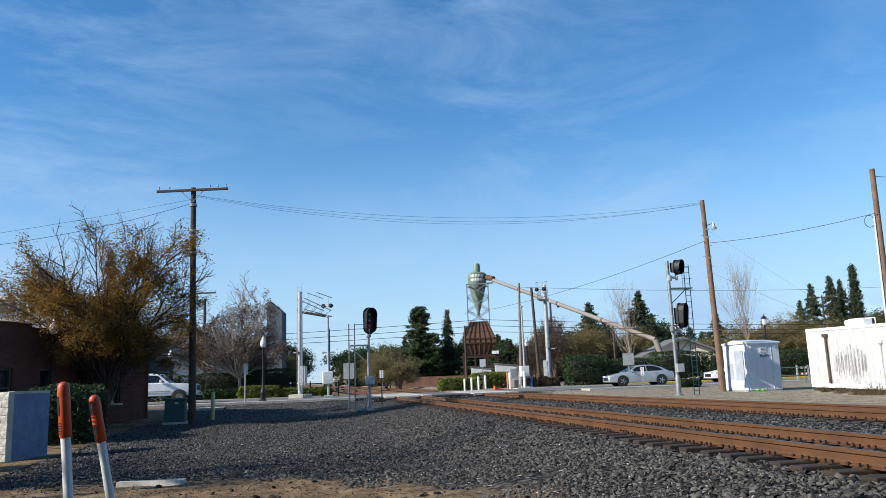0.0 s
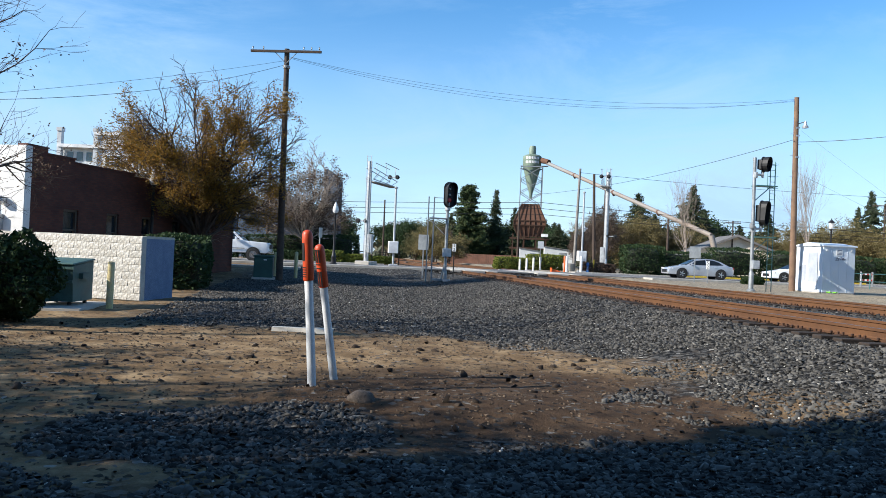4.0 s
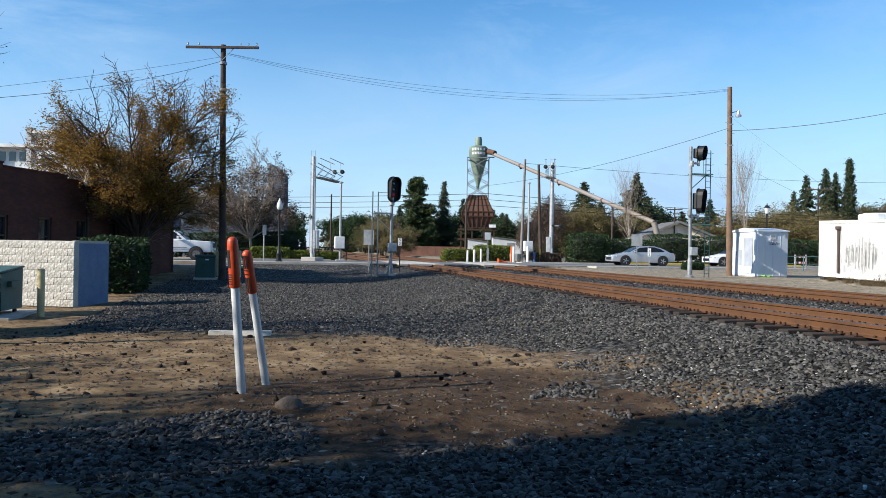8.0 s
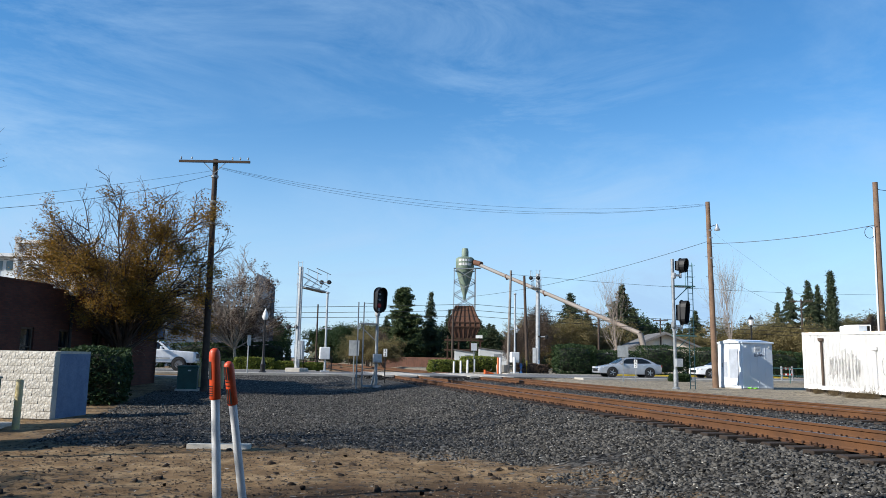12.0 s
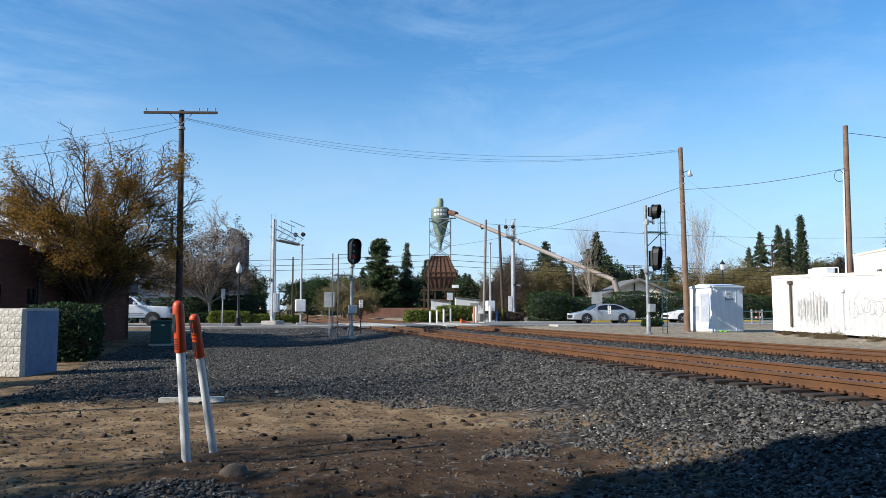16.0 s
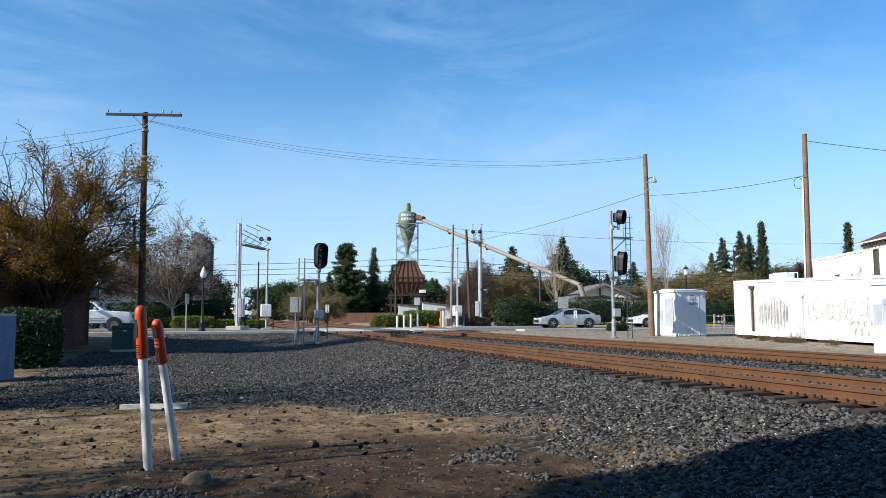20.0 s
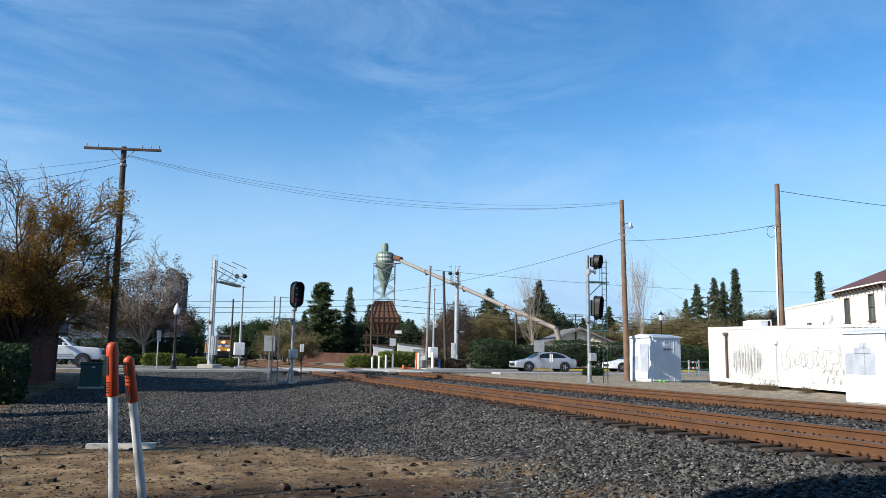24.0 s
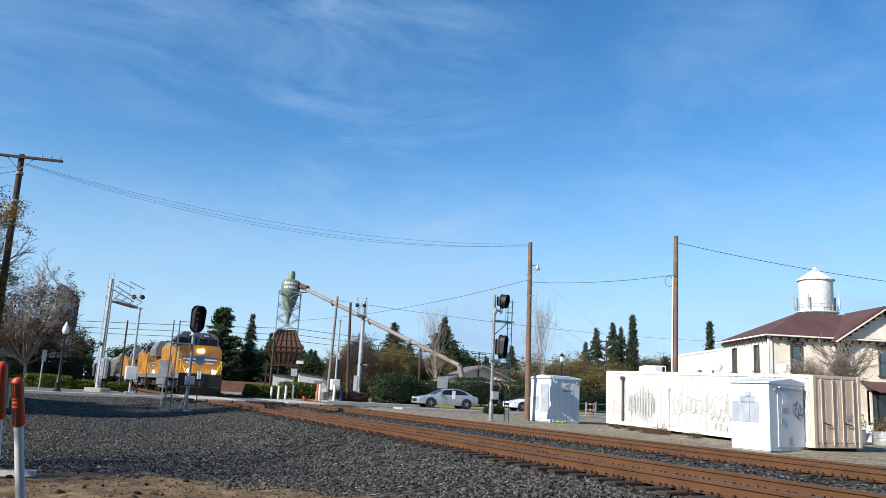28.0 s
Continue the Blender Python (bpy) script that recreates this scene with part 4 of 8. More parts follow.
# ---- crossing gates and cantilever ----
def cantilever(x, y, rz, arm_len, label, h=7.4, z0=None):
    t = thing("crossing_cantilever", label, "crossing signal", "crossing signals", at=(x, y, ground_z(x, y) if z0 is None else z0), rz=rz)
    b = B()
    box(b, (0, 0, 0.12), (1.5, 1.1, 0.36), bevel=0.05)
    part("base", b, CONCRETE, t, "pale concrete footing")
    b = B()
    tube(b, (0, 0, 0.2), (0, 0, h), 0.17, 0.15, 16)
    part("mast", b, SILVER, t, smooth=True)
    ladder(t, -0.28, -0.05, 0.6, h + 0.4, 0.32, 90, SILVER)
    b = B()
    for (yy, zz) in ((-0.3, h - 1.25), (0.3, h - 1.25), (-0.3, h - 0.45), (0.3, h - 0.45)):
        tube(b, (0, yy, zz), (arm_len, yy, zz - (0.15 if zz < h - 1 else 0.5)), 0.035, n=6)
    k = 4
    for i in range(k):
        a0, a1 = arm_len * i / k, arm_len * (i + 1) / k
        for yy in (-0.3, 0.3):
            tube(b, (a0, yy, h - 1.25 - 0.15 * i / k), (a1, yy, h - 0.45 - 0.5 * (i + 1) / k), 0.02, n=5)
    part("truss_arm", b, SILVER, t, "aluminium lattice arm")
    b = B()
    box(b, (arm_len * 0.55, 0, h - 1.4), (arm_len * 0.95, 0.7, 0.05))
    part("walkway", b, GALV_D, t, "steel grating walkway")
    b = B()
    for yy in (-0.38, 0.38):
        tube(b, (arm_len * 0.4, yy, h + 0.15), (arm_len, yy, h + 0.0), 0.028, n=5)
        for i in range(2):
            tube(b, (arm_len * (0.45 + 0.4 * i), yy, h - 0.75), (arm_len * (0.45 + 0.4 * i), yy, h + 0.05), 0.018, n=5)
    part("handrail", b, SILVER, t)
    for (ax, ay, z) in ((arm_len * 0.98, 0.0, h - 0.6), (-0.1, 0.42, 3.15)):
        for s in (-1, 1):
            b = B()
            tube(b, (ax + 0.06, ay + 0.3 * s, z), (ax - 0.02, ay + 0.3 * s, z), 0.17, n=18)
            tube(b, (ax + 0.34, ay + 0.3 * s, z + 0.02), (ax - 0.12, ay + 0.3 * s, z), 0.09, 0.11, 12)
            part("flasher", b, BLACK, t, "black crossing flasher with hood")
    b = B()
    tube(b, (0, 0, 3.15), (-0.05, 0.75, 3.15), 0.04, n=8)
    part("flasher_bracket", b, SILVER, t)
    b = B()
    tube(b, (arm_len * 0.98, -0.4, h - 0.6), (arm_len * 0.98, 0.4, h - 0.6), 0.04, n=8)
    part("flasher_bracket", b, SILVER, t)
    b = B()
    box(b, (0.0, -0.25, 1.55), (0.4, 0.35, 1.3), bevel=0.02)
    part("control_box", b, SILVER, t)
    return t


cantilever(2.45, 54.7, 64, 4.8, "aluminium crossing cantilever with flashers beside the road")


def gate_post(x, y, h, label, arm=True):
    t = thing("crossing_gate", label, "crossing gate", "crossing signals", at=on(x, y))
    b = B()
    tube(b, (0, 0, 0), (0, 0, h), 0.075, n=12)
    box(b, (0, 0, 0.05), (0.6, 0.6, 0.2), bevel=0.03)
    part("mast", b, SILVER, t, smooth=False)
    b = B()
    box(b, (-0.05, -0.1, 1.35), (0.7, 0.5, 0.85), bevel=0.04)
    part("gate_mechanism", b, WHITE, t, "white gate motor box")
    if arm:
        b = B()
        box(b, (-0.32, 0.15, 3.0 + h * 0.2), (0.08, 0.03, 5.6), ry=1.5)
        part("gate_arm", b, WHITE, t, "raised white crossing arm")
    for s in (-1, 1):
        b = B()
        tube(b, (0.33 * s, -0.04, h * 0.56), (0.33 * s, 0.04, h * 0.56), 0.08, n=16)
        part("bell_cap", b, SILVER, t)
    b = B()
    tube(b, (-0.4, 0, h * 0.56), (0.4, 0, h * 0.56), 0.03, n=6)
    part("crossbar", b, SILVER, t)
    b = B()
    lathe(b, [(0.04, h), (0.12, h + 0.05), (0.13, h + 0.12), (0.02, h + 0.2)], 12)
    part("bell", b, SILVER, t)
    return t


gate_post(4.35, 54.3, 5.5, "silver crossing gate mast with white motor box", False)
gate_post(20.4, 60.4, 6.5, "silver crossing gate mast across the road", False)


# ---- signs on posts ----
def post_sign(x, y, h, w, sh, label, face=-20, material=SIGN_BACK, pmat=GALV_D, text=None):
    t = thing("post_sign", label, "sign", "signs on posts", at=on(x, y), rz=face)
    b = B()
    box(b, (0, 0, h / 2), (0.06, 0.05, h))
    part("post", b, pmat, t)
    b = B()
    box(b, (0, -0.035, h - sh / 2), (w, 0.012, sh), bevel=0.004)
    p = part("panel", b, material, t)
    if text:
        for k, ch in enumerate(text):
            lettering("digit", ch, sh / len(text) * 1.05, pose(0, -0.044, h - sh * (k + 0.5) / len(text), 90), BLACK, p)
    return t


post_sign(4.8, 41.2, 2.35, 0.56, 0.82, "bare aluminium back of a square sign on steel post", -15)
post_sign(6.6, 41.8, 1.85, 0.2, 0.42, "slim black milepost with white number plate", -10, WHITE, BLACK, "52")
post_sign(21.8, 43.7, 2.2, 0.66, 0.72, "grey metal back of a road sign on post", -20)
post_sign(22.6, 43.6, 1.35, 0.2, 0.5, "slim grey milepost with white number plate", -25, WHITE, GALV_D, "52")
post_sign(-0.8, 52.0 - 5.6, 2.3, 0.4, 0.6, "grey sign edge on thin steel post by the road", 60)
post_sign(17.2, 61.5, 2.6, 0.5, 0.6, "square white sign on post across the road", 0, WHITE)


# ---- container, huts ----
def container():
    p0, p1 = Vector((24.83, 31.2, 0.96)), Vector((24.44, 19.0, 0.74))
    p2 = Vector((26.87, 18.9, 0.78))
    ey = (p0 - p1).normalized()
    ex = (p2 - p1)
    ex = (ex - ey * ex.dot(ey)).normalized()
    ez = ex.cross(ey)
    m = Matrix((ex, ey, ez)).transposed().to_4x4()
    m.translation = p1
    L, W, Hh = 12.19, 2.44, 2.6
    t = thing("shipping_container", "long white shipping container with faded graffiti and tan doors", "container")
    t.matrix_world = m

    def wall(name, length, along, fixed, out, material, pitch, depth, z0=0.16, z1=Hh - 0.12, label=""):
        b = B()
        n = int(length / pitch)
        pr = []
        for i in range(n):
            u = length * i / n
            p = length / n
            pr += [(u, 0), (u + p * 0.35, 0), (u + p * 0.5, depth), (u + p * 0.85, depth)]
        pr.append((length, 0))
        lo, hi = [], []
        for (u, d) in pr:
            q = (fixed + out * (-d), u) if along == "y" else (u, fixed + out * (-d))
            lo.append(b.verts.new((q[0], q[1], z0)))
            hi.append(b.verts.new((q[0], q[1], z1)))
        for i in range(len(lo) - 1):
            b.faces.new((lo[i], lo[i + 1], hi[i + 1], hi[i]))
        bmesh.ops.solidify(b, geom=b.faces[:], thickness=0.004)
        return part(name, b, material, t, label)

    side = wall("side_panel", L - 0.2, "y", 0.03, -1, CONT_WHITE, 0.28, 0.022, label="white corrugated side with painted-over graffiti")
    side.location = (0, 0.1, 0)
    wall("side_panel", L - 0.2, "y", W - 0.03, 1, CONT_WHITE, 0.28, 0.022).location = (0, 0.1, 0)
    wall("end_panel", W - 0.2, "x", L - 0.03, 1, CONT_WHITE, 0.28, 0.022).location = (0.1, 0, 0)
    b = B()
    box(b, (W / 2, L / 2, Hh - 0.04), (W - 0.05, L - 0.05, 0.05))
    part("roof", b, CONT_WHITE, t)
    b = B()
    box(b, (W / 2, L / 2, 0.12), (W - 0.05, L - 0.05, 0.08))
    part("floor_pan", b, RUST_DARK, t)
    for (x, y) in ((0.05, 0.05), (W - 0.05, 0.05), (0.05, L - 0.05), (W - 0.05, L - 0.05)):
        b = B()
        box(b, (x, y, Hh / 2), (0.15, 0.15, Hh - 0.01), bevel=0.015)
        part("corner_post", b, CONT_WHITE if y > 1 else CONT_TAN, t)
    for z, hh in ((0.09, 0.17), (Hh - 0.06, 0.12)):
        for x in (0.035, W - 0.035):
            b = B()
            box(b, (x, L / 2, z), (0.07, L - 0.3, hh), bevel=0.01)
            part("side_rail", b, CONT_WHITE, t)
        for y in (0.035, L - 0.035):
            b = B()
            box(b, (W / 2, y, z), (W - 0.3, 0.07, hh), bevel=0.01)
            part("end_rail", b, CONT_TAN if y < 1 else CONT_WHITE, t)
    b = B()
    box(b, (0.0, 0.35, Hh - 0.012), (0.05, 0.2, 0.03))
    clip = part("edge_clip", b, CONT_TAN, t, "tan clip on the roof edge")
    for k in range(1, 26):
        o = new("edge_clip", clip.data)
        o.parent = t
        o.location = (0, k * 0.46, 0)
    for s in (0, 1):
        b = B()
        x0 = 0.14 + s * 1.09
        box(b, (x0 + 0.535, 0.02, Hh / 2 + 0.02), (1.06, 0.05, Hh - 0.34), bevel=0.01)
        for k in range(3):
            box(b, (x0 + 0.2 + k * 0.33, -0.006, Hh / 2), (0.14, 0.006, Hh - 0.5))
        d = part("door", b, CONT_TAN, t, "faded tan corrugated container door")
        for k in (0.22, 0.78):
            b = B()
            tube(b, (x0 + 1.06 * k, -0.03, 0.12), (x0 + 1.06 * k, -0.03, Hh - 0.1), 0.017, n=8)
            for z in (0.3, 1.0, 1.7, Hh - 0.25):
                box(b, (x0 + 1.06 * k, -0.025, z), (0.08, 0.04, 0.05))
            part("lock_rod", b, CONT_TAN, d, "upright locking rod")
        b = B()
        box(b, (x0 + 0.5, -0.06, 0.85), (0.42, 0.02, 0.04), ry=12)
        part("door_handle", b, RUST_DARK, d)
    b = B()
    box(b, (1.75, -0.03, 1.15), (0.26, 0.01, 0.22))
    part("placard", b, GRAFFITI, t, "small weathered placard")
    # two rusted uprights on the long side
    for y, w, z1 in ((10.9, 0.1, 2.28), (7.65, 0.06, 1.9)):
        b = B()
        box(b, (-0.02, y, (z1 + 0.2) / 2), (0.06, w, z1 - 0.2))
        lathe(b, [(0.05, z1 - 0.12), (0.12, z1 - 0.08), (0.13, z1 + 0.04), (0.05, z1 + 0.06)], 10, (-0.04, y, 0))
        part("vent_pipe", b, TRIM_BROWN if w > 0.08 else CONT_WHITE, t, "rusted upright pipe on the side")
    # graffiti strokes, flat on the side
    rr = random.Random(5)
    for k in range(10):
        y = 10.45 - k * 0.2
        h = 0.7 + 0.75 * math.sin(math.pi * (k + 0.5) / 10) + rr.uniform(-0.1, 0.1)
        for j in range(3):
            b = B()
            box(b, (0.024, y + rr.uniform(-0.05, 0.05), 1.05 + rr.uniform(-0.1, 0.1)), (0.006, rr.uniform(0.03, 0.08), h * rr.uniform(0.5, 1)), rx=rr.uniform(-6, 6))
            part("graffiti_stroke", b, GRAFFITI, side, "faded grey graffiti stroke").location = (0, -0.1, 0)
    for k in range(9):
        b = B()
        y0, z0 = 7.1 - k * 0.33, 1.1 + rr.uniform(-0.15, 0.15)
        ph = rr.uniform(0, 3)
        prev = None
        for i in range(13):
            a = i / 12 * (4.2 + rr.uniform(0, 1.5)) + ph
            p = (0.022, y0 + 0.26 * math.cos(a), z0 + 0.38 * math.sin(a) + 0.02 * i)
            if prev:
                tube(b, prev, p, 0.009, n=4)
            prev = p
        part("graffiti_stroke", b, GRAFFITI, side, "looping faded spray line").location = (0, -0.1, 0)
    for k in range(9):
        b = B()
        y = 4.15 - k * 0.24
        box(b, (0.024, y, 1.35), (0.006, 0.11, rr.uniform(0.7, 1.15)), rx=rr.uniform(-3, 3))
        part("graffiti_stroke", b, GRAFFITI, side, "broad grey rolled stripe").location = (0, -0.1, 0)
    for k in range(7):
        for j in range(3):
            b = B()
            box(b, (0.024, 5.0 - k * 0.16 + rr.uniform(-0.03, 0.03), 0.75 - (k % 2) * 0.34 + rr.uniform(-0.08, 0.08)), (0.006, 0.03, 0.18), rx=rr.uniform(-60, 60))
            part("graffiti_stroke", b, GRAFFITI, side, "small scrawled tag").location = (0, -0.1, 0)
    for y in (0.4, 3.5, 6.6, 9.6, 11.9):
        b = B()
        box(b, (W / 2, y, -0.09), (W + 0.15, 0.26, 0.18), bevel=0.02)
        part("timber_footing", b, TIE, t, "old timber under the container")
    for (x, y, s) in ((1.3, 10.3, 1.0), (1.5, 10.95, 0.8)):
        b = B()
        box(b, (x, y, Hh + 0.16), (0.5 * s, 0.95 * s, 0.34 * s), bevel=0.06)
        part("roof_box", b, WHITE, t, "white vent box on the roof")
    b = B()
    tube(b, (1.25, 9.3, Hh), (1.25, 9.3, Hh + 0.3), 0.02, n=6)
    tube(b, (1.25, 9.3, Hh + 0.3), (1.25, 10.4, Hh + 0.3), 0.02, n=6)
    tube(b, (1.25, 10.4, Hh), (1.25, 10.4, Hh + 0.3), 0.02, n=6)
    part("roof_rail", b, WHITE, t)
    for y in (2.4, 5.9):
        b = B()
        lathe(b, [(0.12, Hh - 0.02), (0.12, Hh + 0.1), (0.2, Hh + 0.16), (0.24, Hh + 0.28), (0.2, Hh + 0.4), (0.08, Hh + 0.46)], 14, (1.2, y, 0))
        part("turbine_vent", b, CREAM_L, t, "round turbine roof vent")


def equipment_hut(at, rz, w, d, h, label, patch, door_side, sign=False):
    """Corner nearest the tracks at the origin; w along x, d along y."""
    t = thing("equipment_hut", label, "equipment hut", "trackside huts", at=at, rz=rz)
    b = B()
    box(b, (w / 2, d / 2, -0.03), (w - 0.02, d - 0.02, 0.14))
    part("plinth", b, CONCRETE, t)
    b = B()
    box(b, (w / 2, d / 2, h / 2 + 0.02), (w, d, h - 0.06), bevel=0.012)
    body = part("body", b, HUT_WHITE, t)
    # low gabled roof with overhang
    b = B()
    o = 0.07
    if door_side == "south":
        prism(b, [(-o, h - 0.06), (-o, h), (w / 2, h + 0.15), (w + o, h), (w + o, h - 0.06)], "y", -o, d + o)
    else:
        prism(b, [(-o, h - 0.06), (-o, h), (d / 2, h + 0.15), (d + o, h), (d + o, h - 0.06)], "x", -o, w + o)
    part("roof", b, HUT_WHITE, t, "low gabled metal roof")
    for k in range(1, 4):
        b = B()
        box(b, (w * k / 4, -0.004, h / 2), (0.02, 0.016, h - 0.15))
        part("seam", b, HUT_WHITE, body)
        b = B()
        box(b, (-0.004, d * k / 4, h / 2), (0.016, 0.02, h - 0.15))
        part("seam", b, HUT_WHITE, body)
    if door_side == "south":
        b = B()
        box(b, (w / 2, -0.018, h * 0.48), (w * 0.62, 0.03, h * 0.8), bevel=0.008)
        dr = part("door", b, HUT_WHITE, t, "plain metal door")
        b = B()
        box(b, (w / 2, -0.06, h * 0.93), (w * 0.6, 0.12, 0.05), rx=10)
        part("door_hood", b, HUT_WHITE, t)
    else:
        b = B()
        box(b, (-0.018, d / 2, h * 0.47), (0.03, d * 0.62, h * 0.8), bevel=0.008)
        dr = part("door", b, HUT_WHITE, t, "plain metal door")
    b = B()
    for (q, z, s) in patch:
        if door_side == "south":
            box(b, (-0.006, q, z), (0.012, s[0], s[1]))
        else:
            box(b, (-0.037, q, z), (0.012, s[0], s[1]))
    part("painted_patch", b, PATCH_GREY, body, "grey patches of cover-up paint and painted-in shadow")
    b = B()
    if door_side == "south":
        for k in range(3):
            slot = B()
            box(slot, (w * 0.42 + 0.1 * k, -0.037, h * 0.17), (0.03, 0.01, 0.26))
            part("vent_slot", slot, GALV_D, dr)
        plate = B()
        box(plate, (w * 0.36, -0.037, h * 0.72), (0.3, 0.008, 0.16))
        part("notice", plate, WHITE, dr, "small white notice")
        cover = B()
        box(cover, (w * 0.36, -0.037, h * 0.6), (0.44, 0.008, 0.2))
        part("painted_patch", cover, PATCH_GREY, dr, "grey cover-up and shadow paint patch")
        box(b, (w * 0.27, -0.045, h * 0.45), (0.05, 0.03, 0.22))
    else:
        box(b, (-0.045, d * 0.8, h * 0.5), (0.03, 0.05, 0.22))
    part("door_latch", b, GALV_D, dr)
    if sign:
        b = B()
        box(b, (w * 0.5, -0.012, h * 0.86), (0.36, 0.01, 0.3))
        s = part("notice", b, WHITE, t, "white notice panel")
        b = B()
        for k in range(4):
            box(b, (w * 0.5, -0.02, h * 0.86 + 0.1 - 0.066 * k), (0.26, 0.006, 0.02))
        part("printed_lines", b, GRAFFITI_D, s)
        b = B()
        for k in range(7):
            box(b, (w * 0.4 + 0.07 * k, -0.012, h * 0.73 + 0.03 * math.sin(k * 2)), (0.025, 0.006, 0.14), ry=25 * math.sin(k * 1.7))
        box(b, (w * 0.55, -0.012, h * 0.71), (0.6, 0.006, 0.02), ry=-8)
        part("graffiti_stroke", b, GRAFFITI_D, s, "small black spray tag")
    else:
        rr = random.Random(8)
        for k in range(4):
            b = B()
            prev = None
            for i in range(15):
                a = i / 14 * 5.6 + k
                p = (w * 0.72 + (0.1 + 0.05 * k) * math.cos(a) + 0.2 * (k - 1.5), -0.038, h * 0.62 + (0.2 + 0.09 * (k % 3)) * math.sin(a + 0.3 * k))
                if prev:
                    tube(b, prev, p, 0.012, n=4)
                prev = p
            part("graffiti_stroke", b, GRAFFITI_D, dr, "looping black spray scrawl")
    b = B()
    box(b, (w * 0.12, -0.03, h * 0.9), (0.08, 0.06, 0.1))
    box(b, (w * 0.88, -0.03, h * 0.9), (0.08, 0.06, 0.1))
    part("vent_cap", b, GALV, t)
    return t


container()
# the grey patches on this hut's west door paint in the signal ladder's shadow
equipment_hut((24.1, 34.85, 0.76), 0, 1.76, 2.2, 2.42, "white metal equipment hut with grey patches beside the track", ((0.75, 1.3, (0.75, 1.5)), (1.45, 1.0, (0.3, 0.8))), "west", True)
equipment_hut((22.41, 19.2, 0.54), 6, 2.4, 1.58, 2.45, "white metal equipment hut with graffiti on its door", ((0.98, 1.36, (1.12, 0.72)), (0.86, 1.8, (0.62, 0.22)), (0.84, 1.98, (0.26, 0.2))), "south")
t = thing("litter", "crumpled lime green plastic by the hut", "litter", at=on(24.35, 34.4))
b = B()
rr = random.Random(3)
for k in range(9):
    box(b, (rr.uniform(-0.22, 0.22), rr.uniform(-0.06, 0.06), 0.05 + rr.uniform(0, 0.04)), (0.16, 0.1, 0.03), rz=rr.uniform(0, 180), rx=rr.uniform(-40, 40))
part("scrap", b, LIME, t)


# ---- trees and shrubs ----
def tubes_mesh(segs, n=5):
    """Many tapered tubes (p0, p1, r0, r1) as one set of vertices and faces."""
    S = np.array([[*a, *b, c, d] for a, b, c, d in segs])
    p0, p1, r0, r1 = S[:, :3], S[:, 3:6], S[:, 6], S[:, 7]
    d = p1 - p0
    d /= np.linalg.norm(d, axis=1, keepdims=True) + 1e-9
    ref = np.where(np.abs(d[:, 2:3]) > 0.9, np.array([[1.0, 0, 0]]), np.array([[0, 0, 1.0]]))
    u = np.cross(d, ref)
    u /= np.linalg.norm(u, axis=1, keepdims=True) + 1e-9
    w = np.cross(d, u)
    ang = np.arange(n) / n * 2 * np.pi
    ring = u[:, None] * np.cos(ang)[None, :, None] + w[:, None] * np.sin(ang)[None, :, None]
    V = np.concatenate([p0[:, None] + ring * r0[:, None, None], p1[:, None] + ring * r1[:, None, None]], 1)
    k = np.arange(len(segs))[:, None, None] * 2 * n
    f = np.array([[i, (i + 1) % n, n + (i + 1) % n, n + i] for i in range(n)])
    return V.reshape(-1, 3), (f[None] + k).reshape(-1, 4)


def leaves_mesh(pts, size, rs, flat=0.5):
    """Small pointed leaves, each a folded pair of triangles, about the points."""
    P = np.asarray(pts)
    N = len(P)
    a = rs.randn(N, 3)
    a[:, 2] *= flat
    a /= np.linalg.norm(a, axis=1, keepdims=True)
    b = rs.randn(N, 3)
    b = np.cross(a, b)
    b /= np.linalg.norm(b, axis=1, keepdims=True) + 1e-9
    s = size * (0.6 + 0.8 * rs.rand(N, 1))
    V = np.stack([P - a * s, P + b * s * 0.45, P + a * s, P - b * s * 0.45], 1).reshape(-1, 3)
    F = np.arange(N * 4).reshape(N, 4)
    return V, F


def grow(rs, p, d, length, r, level, levels, kids, spread, up, segs, tips, bend=0.18):
    steps = 4 if level < 2 else 3
    pts = [p]
    for i in range(steps):
        d = d + rs.randn(3) * bend * (0.6 + 0.25 * level)
        d[2] += up * 0.12
        d /= np.linalg.norm(d)
        q = p + d * length / steps
        r1 = r * (1 - 0.35 / steps * (1 if level == 0 else 1.6))
        segs.append((p, q, r, r1))
        p, r = q, r1
        pts.append(p)
    if level >= levels:
        tips.extend(pts[1:])
        return
    for k in range(kids[min(level, len(kids) - 1)]):
        j = rs.randint(2 if level == 0 else 1, steps + 1)
        base = pts[j] if k else pts[-1]
        side = rs.randn(3)
        side -= d * side.dot(d)
        side /= np.linalg.norm(side) + 1e-9
        nd = d + side * spread * (0.7 + 0.6 * rs.rand())
        nd[2] += up * 0.25
        nd /= np.linalg.norm(nd)
        grow(rs, base, nd, length * (0.62 + 0.22 * rs.rand()), max(0.006, r * (0.62 if level else 0.55)), level + 1, levels, kids, spread, up, segs, tips, bend)


